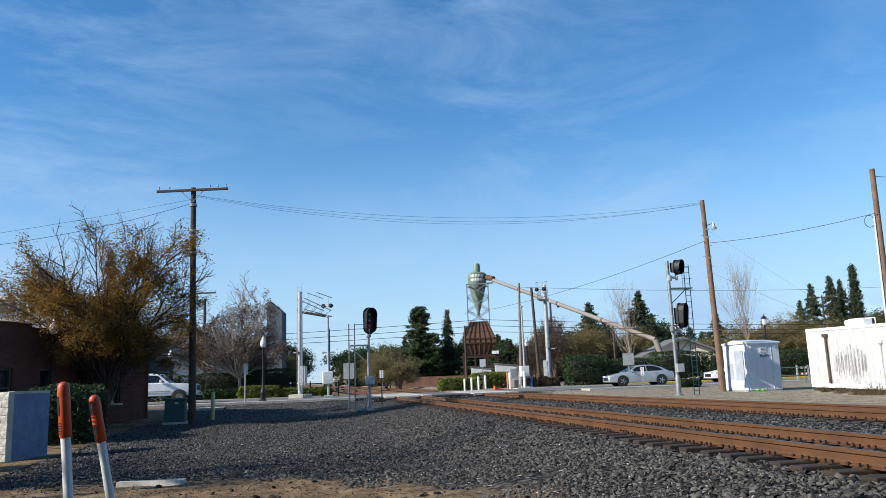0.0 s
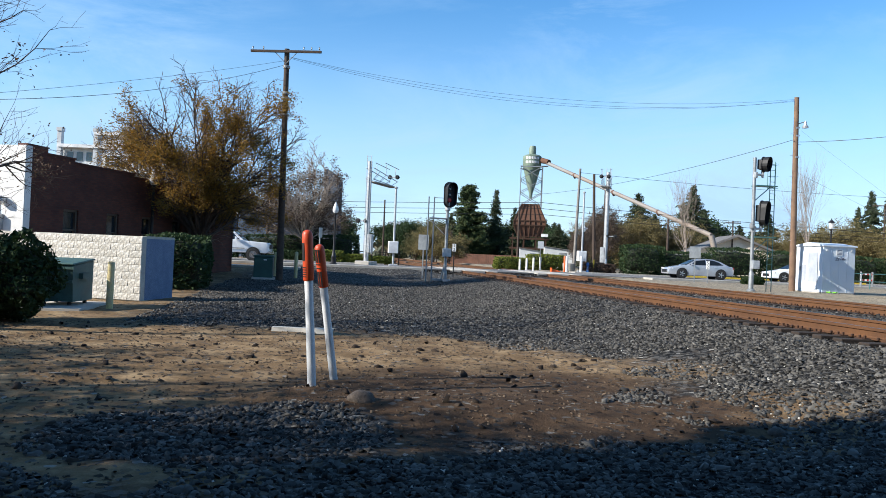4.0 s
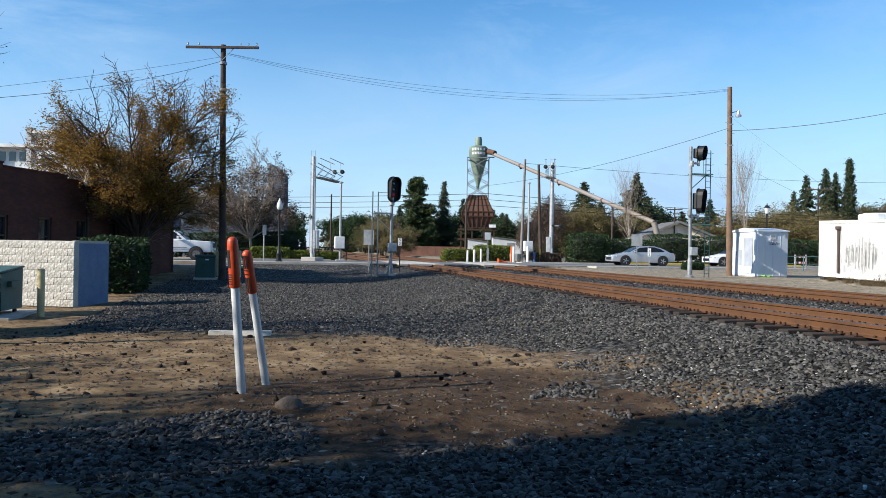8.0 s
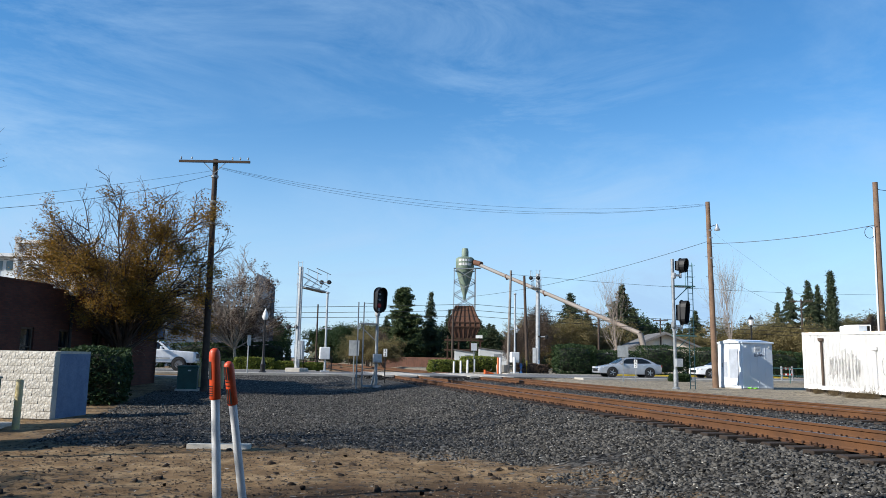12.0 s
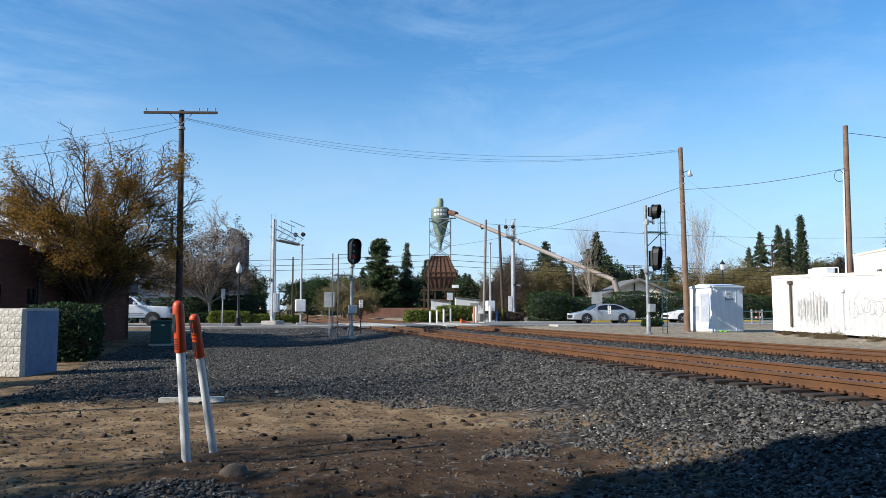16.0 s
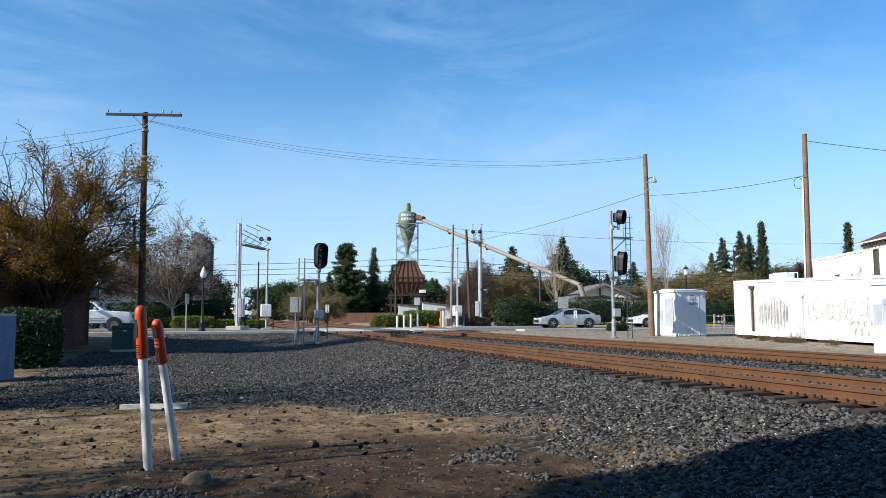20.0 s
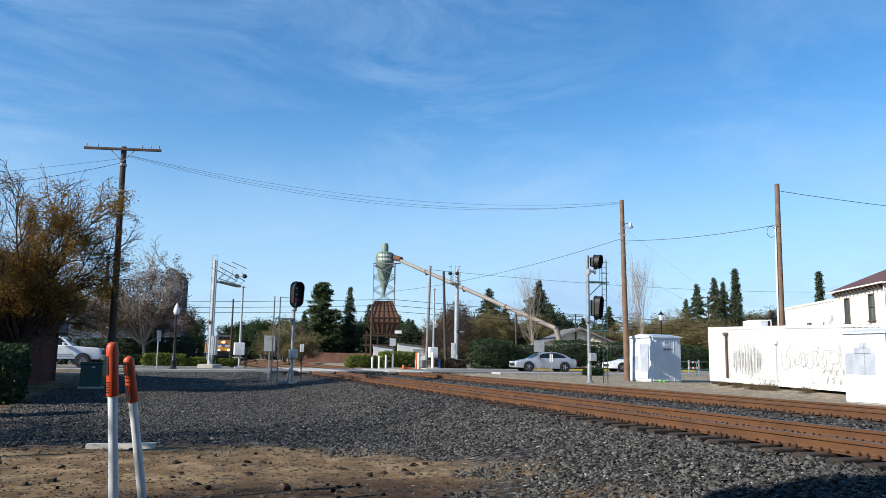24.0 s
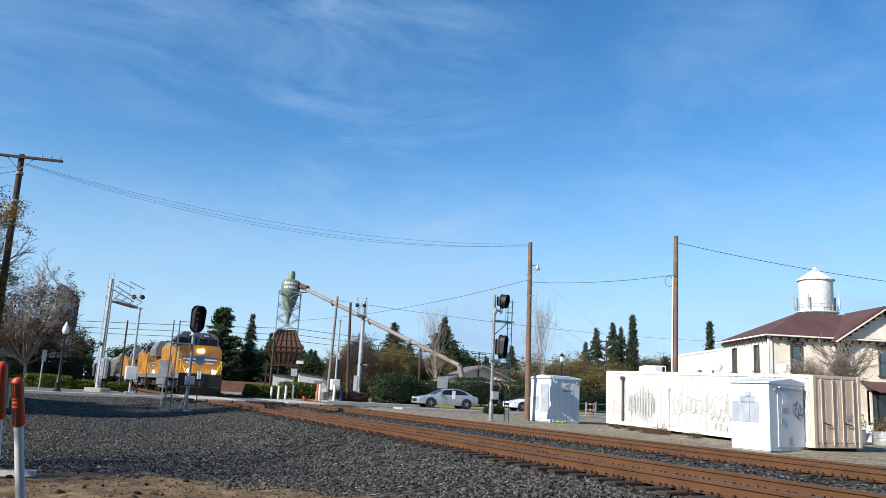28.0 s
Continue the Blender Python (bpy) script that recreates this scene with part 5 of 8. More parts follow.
def broad_tree(name, label, at, height, width, seed, leaf=None, leaf_n=3, leaf_size=0.1, levels=4, kids=(5, 4, 4, 4), spread=0.75, up=0.5, trunk=0.16, stems=3, bark=None, bare_share=0.0, thin=1.0, group="trees", lean=(0, 0)):
    rs = np.random.RandomState(seed)
    segs, tips = [], []
    for s in range(stems):
        a = 2 * math.pi * (s + rs.rand() * 0.5) / stems
        d = np.array([math.cos(a) * 0.35 * (stems > 1) + lean[0], math.sin(a) * 0.35 * (stems > 1) + lean[1], 1.0])
        grow(rs, np.array([0.12 * math.cos(a) * (stems > 1), 0.12 * math.sin(a) * (stems > 1), -0.2]), d / np.linalg.norm(d), height * 0.36, trunk, 0, levels, kids, spread, up, segs, tips)
    A = np.array([s[1] for s in segs])
    sz = height / A[:, 2].max()
    rad = np.percentile(np.hypot(A[:, 0], A[:, 1]), 97)
    sx = width / 2 / rad
    f = np.array([sx, sx, sz])
    segs = [(a * f, b * f, c * thin, e * thin) for a, b, c, e in segs]
    tips = np.array(tips) * f
    t = thing(name, label, "tree", group, at=at)
    V, F = tubes_mesh(segs, 5)
    raw("trunk", V, F, bark or BARK, t, "branching trunk and limbs")
    if leaf is not None:
        keep = tips[rs.rand(len(tips)) >= bare_share * (0.2 + 1.4 * tips[:, 2] / height)]
        P = np.repeat(keep, leaf_n, 0) + rs.randn(len(keep) * leaf_n, 3) * leaf_size * 2.2
        V, F = leaves_mesh(P, leaf_size, rs)
        raw("crown", V, F, leaf, t, "uneven crown of small leaves")
    return t


def conifer(name, label, at, height, width, seed, leaf, dense=1.0, droop=-0.12, shape=1.0, group="conifers", leaf_size=0.19):
    rs = np.random.RandomState(seed)
    segs = [(np.array([0, 0, -0.3]), np.array([0, 0, height * 0.5]), height * 0.018, height * 0.01), (np.array([0, 0, height * 0.5]), np.array([0, 0, height * 0.99]), height * 0.01, 0.02)]
    pts = []
    for k in range(int(230 * dense)):
        u = 0.05 + 0.94 * rs.rand() ** 1.15
        a, z = rs.rand() * 6.283, height * u
        R = width / 2 * ((1 - u) ** shape) * min(1, 0.6 + u * 3)
        R *= 1.0 + 0.75 * noise.noise(Vector((math.cos(a) * 1.4 + seed, math.sin(a) * 1.4, z / height * 6.0)))
        L = max(0.12, R * (0.55 + 0.6 * rs.rand()))
        s = np.array([0, 0, z])
        e = np.array([math.cos(a) * L, math.sin(a) * L, z + L * droop * (1 + rs.rand()) + rs.randn() * 0.12])
        segs.append((s, e, 0.03, 0.008))
        m = max(4, int(L / leaf_size * 3.4))
        w = 0.12 + 0.9 * (np.arange(m) + rs.rand(m)) / m
        q = s + (e - s) * w[:, None]
        for rep in range(4):
            pts.append(q + rs.randn(m, 3) * leaf_size * np.array([0.8, 0.8, 0.55]))
    t = thing(name, label, "tree", group, at=at)
    V, F = tubes_mesh(segs, 4)
    raw("trunk", V, F, BARK, t)
    V, F = leaves_mesh(np.concatenate(pts), leaf_size * 0.75, rs, 0.7)
    raw("crown", V, F, leaf, t, "ragged crown of dark needles")
    return t


def spreading_tree(label, at, height, width, seed, leaf, bark, limbs=9, fork=1.4, thick=0.16, leafy=0.0, low=0.6, leaf_n=12, leaf_size=0.035, lift=0.03, twig=0.006, flare=0.95, group="trees"):
    """A short trunk that forks into long ascending limbs with fine twigs; leaves gather in clumps."""
    rs = np.random.RandomState(seed)
    segs, tips = [], []

    def run(p, d, length, r0, r1, n, bend, rise):
        out = []
        for i in range(n):
            d = d + rs.randn(3) * bend
            d[2] += rise
            d = d / np.linalg.norm(d)
            q = p + d * (length / n)
            segs.append((p, q, r0 + (r1 - r0) * i / n, r0 + (r1 - r0) * (i + 1) / n))
            p = q
            out.append((p, d))
        return out

    def side_of(d, spread):
        s = rs.randn(3)
        s -= d * s.dot(d)
        s /= np.linalg.norm(s) + 1e-9
        v = d + s * spread
        return v / np.linalg.norm(v)

    top = run(np.array([0, 0, -0.2]), np.array([0, 0, 1.0]), fork + 0.2, thick, thick * 0.8, 3, 0.05, 0.0)[-1][0]
    for i in range(limbs):
        az = 2 * math.pi * (i + 0.6 * rs.rand()) * 0.382
        tilt = 0.1 + flare * ((i * 0.618) % 1) ** 0.7
        d = np.array([math.sin(tilt) * math.cos(az), math.sin(tilt) * math.sin(az), math.cos(tilt)])
        length = (0.82 + 0.18 * rs.rand()) / math.hypot(math.cos(tilt) / (height - fork), math.sin(tilt) / (width / 2))
        for j, (p, dd) in enumerate(run(top, d, length, thick * 0.55, 0.012, 9, 0.07, lift)[1:]):
            for k in range(2):
                l2 = (height - fork) * 0.3 * (1 - 0.5 * j / 8) * (0.6 + 0.6 * rs.rand())
                for p2, d2 in run(p, side_of(dd, 0.5 + 0.4 * rs.rand()), l2, 0.024, twig * 1.2, 5, 0.1, lift)[1:]:
                    for _ in range(2):
                        tw = run(p2, side_of(d2, 0.7), l2 * (0.22 + 0.25 * rs.rand()), twig, twig * 0.6, 3, 0.14, 0.02)
                        tips += [q[0] for q in tw]
                        tips += [q[0] for q in run(tw[1][0], side_of(tw[1][1], 0.7), l2 * 0.2, twig * 0.7, twig * 0.5, 2, 0.14, 0.0)]
    ends = np.array([q[1] for q in segs])
    across = width / 2 / np.percentile(np.hypot(ends[:, 0], ends[:, 1]), 97)
    f = np.array([across, across, height / np.percentile(ends[:, 2], 99.6)])
    segs = [(a * f, c * f, r0, r1) for a, c, r0, r1 in segs]
    tips = np.array(tips) * f
    t = thing("tree", label, "tree", group, at=at)
    V, F = tubes_mesh(segs, 4)
    raw("trunk", V, F, bark, t, "forked trunk and ascending branches")
    if leafy > 0:
        T = tips
        score = np.array([noise.noise(Vector((q[0] * 0.55 + seed, q[1] * 0.55, q[2] * 0.55))) for q in T]) + 0.9 * (low - T[:, 2] / height) + rs.randn(len(T)) * 0.1
        keep = T[(score > np.quantile(score, 1 - leafy)) & (T[:, 2] > max(height * 0.24, fork))]
        pts = np.repeat(keep, leaf_n, 0) + rs.randn(len(keep) * leaf_n, 3) * 0.13
        V, F = leaves_mesh(pts, leaf_size, rs)
        raw("crown", V, F, leaf, t, "clumps of small leaves")
    return t


def bush(name, label, at, sx, sy, sz, seed, leaf, n=3500, size=0.05, boxy=1.0, group="shrubs", category="shrub"):
    rs = np.random.RandomState(seed)
    v = rs.randn(n, 3)
    v /= np.linalg.norm(v, axis=1, keepdims=True)
    if boxy > 1:
        m = np.max(np.abs(v), axis=1, keepdims=True)
        v = v * (1 - 0.75) + v / m * 0.75
    rad = 0.80 + 0.22 * rs.rand(n, 1) ** 0.5 + (0.10 if boxy > 1 else 0.34) * np.array([noise.noise(Vector(p) * 2.4 + Vector((seed, 0, 0))) for p in v])[:, None]
    P = v * rad * np.array([sx / 2, sy / 2, sz / 2]) + np.array([0, 0, sz * 0.5])
    P = P[P[:, 2] > 0.02]
    t = thing(name, label, category, group, at=at)
    V, F = leaves_mesh(P, size, rs, 0.8)
    raw("foliage", V, F, leaf, t)
    # dark solid core; the shade deep in the foliage is put into its colour
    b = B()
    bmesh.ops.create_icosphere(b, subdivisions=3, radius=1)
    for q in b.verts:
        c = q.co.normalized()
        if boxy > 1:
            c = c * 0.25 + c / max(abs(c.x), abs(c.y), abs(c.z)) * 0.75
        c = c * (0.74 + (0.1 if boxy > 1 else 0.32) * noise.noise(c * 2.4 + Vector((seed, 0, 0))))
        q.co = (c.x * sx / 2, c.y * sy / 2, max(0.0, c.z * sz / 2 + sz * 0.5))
    part("inner_mass", b, mat("painted inner shade", (0.022, 0.028, 0.014), 0.95, 0, 0.4, 4, 20, 0.8), t)
    return t


spreading_tree("spreading golden brown tree half out of leaf", on(-6.2, 36.2), 9.0, 9.3, 14, LEAF_GOLD, BARK_RED, 28, 1.7, 0.13, 0.5, 0.55, 11, 0.046, 0.02, 0.009, 0.9)
spreading_tree("grey bare street tree with few brown leaves", on(-1.9, 60.5), 8.9, 8.6, 31, LEAF_RUSSET, BARK_PALE, 17, 1.7, 0.13, 0.5, 1.2, 4, 0.07, 0.04, 0.013, 1.1)
broad_tree("tree", "pale bare sapling behind the hedge", on(-6.7, 38.2), 4.5, 3.4, 77, LEAF_BROWN, 1, 0.06, 4, (6, 4, 3, 3), 0.6, 0.6, 0.09, 1, BARK_PALE, 0.4)
spreading_tree("bare dark tree with a few seed pods", on(-8.5, 16.6), 10.5, 9.0, 45, LEAF_BROWN, BARK_RED, 14, 2.2, 0.12, 0.2, 1.0, 2, 0.04, 0.02, 0.005, 1.1)
for (x, y, h, w, sd, lab) in ((43.5, 64.5, 12.2, 4.6, 51, "slender leafless poplar with upright twigs"), (33.2, 67.5, 10.6, 4.4, 52, "slender leafless poplar with upright twigs")):
    broad_tree("tree", lab, on(x, y), h, w, sd, None, levels=4, kids=(7, 5, 4, 3), spread=0.4, up=1.3, trunk=0.1, stems=1, bark=BARK_PALE)
for (x, y, h, w, sd) in ((41.0, 30.0, 5.6, 5.4, 61), (46.3, 27.0, 5.6, 5.6, 62)):
    spreading_tree("low leafless street tree in front of the house", on(x, y), h, w, sd, LEAF_RUSSET, BARK_PALE, 17, 2.4, 0.1, 0.35, 1.2, 2, 0.035, 0.03, 0.009, 1.2)
# unseen trees, added beside the lot to cast thin shade on the dirt
for (x, y, h, w, sd, n) in ((-12.0, 4.6, 9.0, 3.6, 93, 1), (-13.5, 6.4, 10.0, 5.0, 94, 1), (-15.0, 9.6, 8.0, 6.2, 96, 1)):
    broad_tree("tree", "unseen half bare tree added to cast thin shade on the dirt", on(x, y), h, w, sd, LEAF_BROWN, n, 0.11, 4, (6, 5, 4, 4), 0.7, 0.5, 0.2, 2, BARK, 0.15)
# unseen leafy trees, added behind the camera to cut skylight on the foreground
SKY_BLOCKER = broad_tree("tree", "unseen tall leafy tree added to cut skylight on the foreground", on(-3.0, -7.5), 13.0, 10.5, 91, LEAF_HEDGE, 5, 0.24, 4, (6, 5, 4, 4), 0.7, 0.5, 0.22, 3, BARK)
for (x, y, s, a) in ((4.8, -8.2, 1.0, 80), (12.5, -7.0, 0.95, 200), (20.5, -9.0, 1.05, 310), (0.5, -15.0, 1.2, 140), (10.0, -16.0, 1.2, 20)):
    copy_thing(SKY_BLOCKER, pose(x, y, 0, 0, 0, a) @ Matrix.Diagonal((s, s, s, 1)))
# unseen high-crowned tree, added to widen the foreground shadow at its right end
spreading_tree("unseen dense evergreen added to extend the foreground shadow", on(-9.6, 2.9), 9.9, 3.6, 95, LEAF_HEDGE, BARK, 12, 6.9, 0.16, 1.0, 0.6, 9, 0.11, 0.02, 0.008, 0.9)
# unseen block, added to cast the big straight-edged shadow over the foreground
t = thing("depot_building", "unseen plain tall block added to shade the foreground", "building", at=(-12.6, -4.1, 0.0), rz=0)
b = B()
box(b, (0, 0, 5.25), (4.0, 15.6, 10.5))
part("wall", b, STUCCO, t)
b = B()
box(b, (0, 0, 10.58), (4.1, 15.65, 0.2))
part("roof", b, GREY_ROOF, t)

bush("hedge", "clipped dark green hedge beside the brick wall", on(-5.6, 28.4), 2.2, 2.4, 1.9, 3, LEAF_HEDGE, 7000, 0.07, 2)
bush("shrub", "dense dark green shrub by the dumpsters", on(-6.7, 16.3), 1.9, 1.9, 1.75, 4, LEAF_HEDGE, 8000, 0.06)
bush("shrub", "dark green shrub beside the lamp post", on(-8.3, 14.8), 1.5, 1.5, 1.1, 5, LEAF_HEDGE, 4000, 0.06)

# far vegetation
conifer("tree", "tall dark green pine beyond the road", on(21.6, 118), 12.2, 8.0, 21, LEAF_PINE, 1.7, 0.05, 0.45)
conifer("tree", "dark fir beyond the road", on(26.6, 121), 12.0, 5.0, 22, LEAF_DARK, 1.1, -0.25, 0.9)
conifer("tree", "dark fir beyond the road", on(28.8, 117), 9.0, 5.5, 23, LEAF_DARK, 1.1, -0.2, 0.8)
FIR = conifer("tree", "dark fir on the skyline", on(52.0, 124), 13.0, 8.6, 24, LEAF_DARK, 1.3, -0.12, 0.7)
rr = random.Random(17)
for (x, y, s) in ((33.2, 108, 0.5), (38.5, 106, 0.62), (45.5, 104, 0.6), (47.5, 107, 0.66), (51, 99, 0.7), (53.5, 108, 0.6), (57, 110, 0.58), (60, 112, 0.55), (62.8, 110, 0.6), (66, 112, 0.55), (47.9, 96, 0.92), (50.5, 118, 0.7), (35.6, 118, 0.55), (64.0, 104, 0.72), (18.5, 150, 0.5), (17.0, 178, 0.5)):
    copy_thing(FIR, pose(x, y, ground_z(x, y) - 0.2, 0, 0, rr.uniform(0, 360)) @ Matrix.Diagonal((s, s, s, 1)))
for (x, y, s) in ((70.9, 94.0, 0.78), (72.2, 93.3, 0.95), (74.1, 91.8, 1.02), (75.2, 91.2, 0.97)):
    copy_thing(FIR, pose(x, y, ground_z(x, y) - 0.2, 0, 0, rr.uniform(0, 360)) @ Matrix.Diagonal((s * 0.62, s * 0.62, s, 1)))
conifer("tree", "narrow dark Italian cypress tree", on(76.4, 90), 14.2, 2.3, 25, LEAF_DARK, 1.9, 0.9, 0.5, leaf_size=0.2)
conifer("tree", "narrow Italian cypress behind the house", on(71.8, 70.2), 11.6, 1.5, 26, LEAF_DARK, 1.6, 0.9, 0.5, leaf_size=0.17)


def clump_tree(label, x, y, h, w, seed, leaf, n=2, size=0.22):
    return broad_tree("tree", label, on(x, y), h, w, seed, leaf, n, size, 4, (6, 5, 4, 3), 0.65, 0.45, 0.14, 3, BARK, 0.05)


TAN = clump_tree("olive tan tree in winter twig", 37.3, 87.5, 7.2, 8.6, 33, LEAF_OLIVE, 13, 0.09)
RUS = clump_tree("russet leafless tree beyond the road", 31.2, 84, 7.6, 5.6, 35, LEAF_RUSSET, 6, 0.07)
GRN = clump_tree("dull green rounded tree in the distance", 17.0, 127, 7.5, 8.5, 36, LEAF_DULL, 13, 0.12)
DRK = clump_tree("dark green oak in the distance", -3.0, 150, 8.2, 10.0, 37, LEAF_HEDGE, 9, 0.18)
for (src, x, y, s) in ((TAN, 33.5, 90, 0.92), (TAN, 41, 88, 0.9), (TAN, 58.5, 84, 1.0), (TAN, 62.5, 82, 1.08), (TAN, 66.5, 81, 0.86), (TAN, 53, 86, 0.8), (TAN, 47.5, 92, 0.7), (RUS, 26.5, 77, 0.62), (RUS, 33, 96, 0.8), (RUS, 85, 92, 1.15), (RUS, 80, 95, 1.1), (RUS, 92, 66, 1.3), (RUS, 86, 70, 1.2), (GRN, 16.5, 145, 0.8), (DRK, -3.5, 118, 1.0), (DRK, -6.0, 106, 0.9), (GRN, 0.0, 108, 0.7), (TAN, 14.8, 108, 0.72), (TAN, 16.2, 115, 0.8), (TAN, 15.5, 98, 0.6), (RUS, 17.0, 112, 0.72), (TAN, -7.5, 84, 1.05), (TAN, -12, 80, 1.1), (DRK, -18, 95, 1.0), (DRK, 30, 135, 0.9), (TAN, 70, 96, 1.0), (DRK, 102, 60, 1.0), (DRK, 110, 52, 1.1), (DRK, 33, 112, 0.7), (DRK, 18.5, 165, 1.0), (DRK, 0.5, 178, 1.15), (DRK, 16.5, 182, 1.1), (TAN, 1.0, 200, 1.3), (TAN, 18, 190, 1.0), (DRK, -6, 150, 1.1), (DRK, -2.5, 230, 1.2), (DRK, 19.5, 250, 1.2)):
    copy_thing(src, pose(x, y, ground_z(x, y) - 0.1, 0, 0, rr.uniform(0, 360)) @ Matrix.Diagonal((s, s, s, 1)))

# a belt of mixed trees in the middle distance
for k in range(64):
    a = radians(rr.uniform(-12, 58))
    d = rr.uniform(128, 190)
    x, y = math.sin(a) * d, math.cos(a) * d
    if abs(x - 10) < 9 or abs(x - 10) > 140:
        continue
    src, hh = rr.choice(((FIR, 13.0), (FIR, 13.0), (TAN, 7.2), (RUS, 7.6), (DRK, 8.2), (GRN, 7.5)))
    s = rr.uniform(6.5, 10.5) * d / 150 / hh
    copy_thing(src, pose(x, y, ground_z(x, y) - 0.2, 0, 0, rr.uniform(0, 360)) @ Matrix.Diagonal((s, s, s, 1)))

# distant treeline that closes the horizon
rs = np.random.RandomState(5)
pts = []
for k in range(900):
    a = radians(rs.uniform(-75, 75))
    d = rs.uniform(210, 300)
    h = rs.uniform(5, 11)
    x, y = math.sin(a) * d, math.cos(a) * d
    if abs(x - 8) < 9:
        continue
    m = 26
    pts.append(np.stack([x + rs.randn(m) * 3.2, y + rs.randn(m) * 3.2, 0.6 + h * rs.rand(m) ** 0.8], -1))
V, F = leaves_mesh(np.concatenate(pts), 1.5, rs, 0.8)
tagged(raw("far_woods", V, F, leaf_mat("distant foliage", (0.045, 0.06, 0.035), (0.09, 0.085, 0.05), 0.1)), "hazy belt of distant trees along the horizon", "woods", kind="stuff")

for (x, y, sx, sy, sz, sd, leaf, lab) in (
        (25.7, 60.6, 3.6, 2.4, 2.5, 41, LEAF_HEDGE, "large dark green hedge beyond the road"), (29.4, 60.8, 4.8, 2.2, 2.1, 42, LEAF_HEDGE, "dark green hedge along the walk"),
        (34.0, 60.6, 5.0, 2.2, 2.6, 43, LEAF_HEDGE, "dark green hedge along the walk"), (39.0, 60.2, 5.4, 2.2, 2.5, 44, LEAF_HEDGE, "dark green hedge along the walk"), (44.4, 60.0, 5.6, 2.2, 2.4, 45, LEAF_HEDGE, "dark green hedge along the walk"), (50.0, 59.8, 5.8, 2.2, 2.4, 46, LEAF_HEDGE, "dark green hedge along the walk"), (56, 59.5, 6, 2.2, 2.4, 47, LEAF_HEDGE, "dark green hedge along the walk"),
        (16.0, 67.2, 2.8, 1.8, 1.3, 48, LEAF_LIGHT, "yellow green clipped shrub beyond the road"), (19.2, 67.0, 3.4, 1.8, 1.4, 49, LEAF_LIGHT, "yellow green clipped shrub beyond the road"), (22.0, 61.0, 2.8, 1.6, 0.8, 50, LEAF_RUSSET, "low brownish hedge beyond the road"),
        (-0.5, 59.0, 3.0, 1.4, 0.95, 51, LEAF_LIGHT, "light green ornamental grass clump"), (2.0, 59.2, 2.0, 1.4, 0.7, 52, LEAF_LIGHT, "light green low shrub"), (4.0, 59.4, 1.6, 1.2, 0.6, 53, LEAF_LIGHT, "light green low shrub"), (-3.0, 60.0, 3.0, 1.4, 0.8, 54, LEAF_HEDGE, "low dark hedge beside the walk"),
        (0.2, 62.5, 4.2, 2.0, 2.2, 55, LEAF_HEDGE, "dark hedge behind the lamp"), (-4.0, 62.5, 6.0, 2.0, 2.0, 56, LEAF_HEDGE, "dark hedge by the blue house"), (-10.0, 62.0, 6.0, 2.0, 2.2, 57, LEAF_HEDGE, "dark hedge by the blue house"),
        (26.3, 44.8, 1.2, 0.8, 0.45, 58, LEAF_HEDGE, "small weedy green clump")):
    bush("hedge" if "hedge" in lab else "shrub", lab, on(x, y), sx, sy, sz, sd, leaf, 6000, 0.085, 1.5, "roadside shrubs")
for (x, y, s, sd) in ((24.0, 28.3, 0.3, 71), (24.0, 26.3, 0.42, 72), (24.1, 24.4, 0.32, 73), (23.8, 27.2, 0.26, 74), (24.2, 29.6, 0.24, 75), (23.9, 26.7, 0.34, 76)):
    rs = np.random.RandomState(sd)
    t = thing("weed", "dry brown weed tuft beside the container", "weed", "dry weeds", at=on(x, y))
    segs = []
    for k in range(110):
        a, l = rs.rand() * 6.28, s * (0.5 + 0.6 * rs.rand())
        q = rs.rand() * 1.3
        e = np.array([math.cos(a) * l * q, math.sin(a) * l * q, l])
        root = np.array([rs.randn(), rs.randn(), 0]) * s * 0.45
        segs.append((root, root + e * 0.6, 0.006, 0.005))
        segs.append((root + e * 0.6, root + e + rs.randn(3) * 0.06, 0.005, 0.002))
    V, F = tubes_mesh(segs, 3)
    raw("stems", V, F, GRASS_DRY, t)


# ---- left side: enclosure, brick building, street things ----
wall = thing("wall_enclosure", "tan split-face block wall with blue painted end", "wall")
wall["kind"] = "structure"
WC = Vector((-5.5, 22.6))
wdir = Vector((-0.93, 0.37)).normalized()
rdir = Vector((0.37, 0.93)).normalized()
wang = math.degrees(math.atan2(wdir.y, wdir.x))
blk = B()
box(blk, (0, 0, 0), (0.396, 0.2, 0.196), bevel=0.006)
for v in blk.verts:
    if v.co.y > 0.09:
        v.co.y += 0.012 * noise.noise(v.co * 9)
first = None
for row in range(9):
    for k in range(13):
        u = k * 0.4 + (0.2 if row % 2 else 0.0) + 0.2
        c = WC + wdir * u
        if first is None:
            first = part("block", blk, CMU, wall)
            o = first
        else:
            o = new("block", first.data)
            o.parent = wall
        o.matrix_basis = pose(c.x, c.y, 0.16 + 0.2 * row + 0.1, random.uniform(-1.2, 1.2), 0, wang + random.uniform(-0.5, 0.5))
half_b = B()
box(half_b, (0, 0, 0), (0.192, 0.2, 0.192), bevel=0.012)
half = part("half_block", half_b, CMU, wall)
half.matrix_basis = pose(*(WC + wdir * 0.1), 0.46, 0, 0, wang)
for row in (3, 5, 7):
    o = new("half_block", half.data)
    o.parent = wall
    o.matrix_basis = pose(*(WC + wdir * 0.1), 0.26 + 0.2 * row, 0, 0, wang)
b = B()
c = WC + wdir * 2.6
c = c + rdir * 0.02
box(b, (c.x, c.y, 1.05), (5.2, 0.16, 1.84), rz=wang)
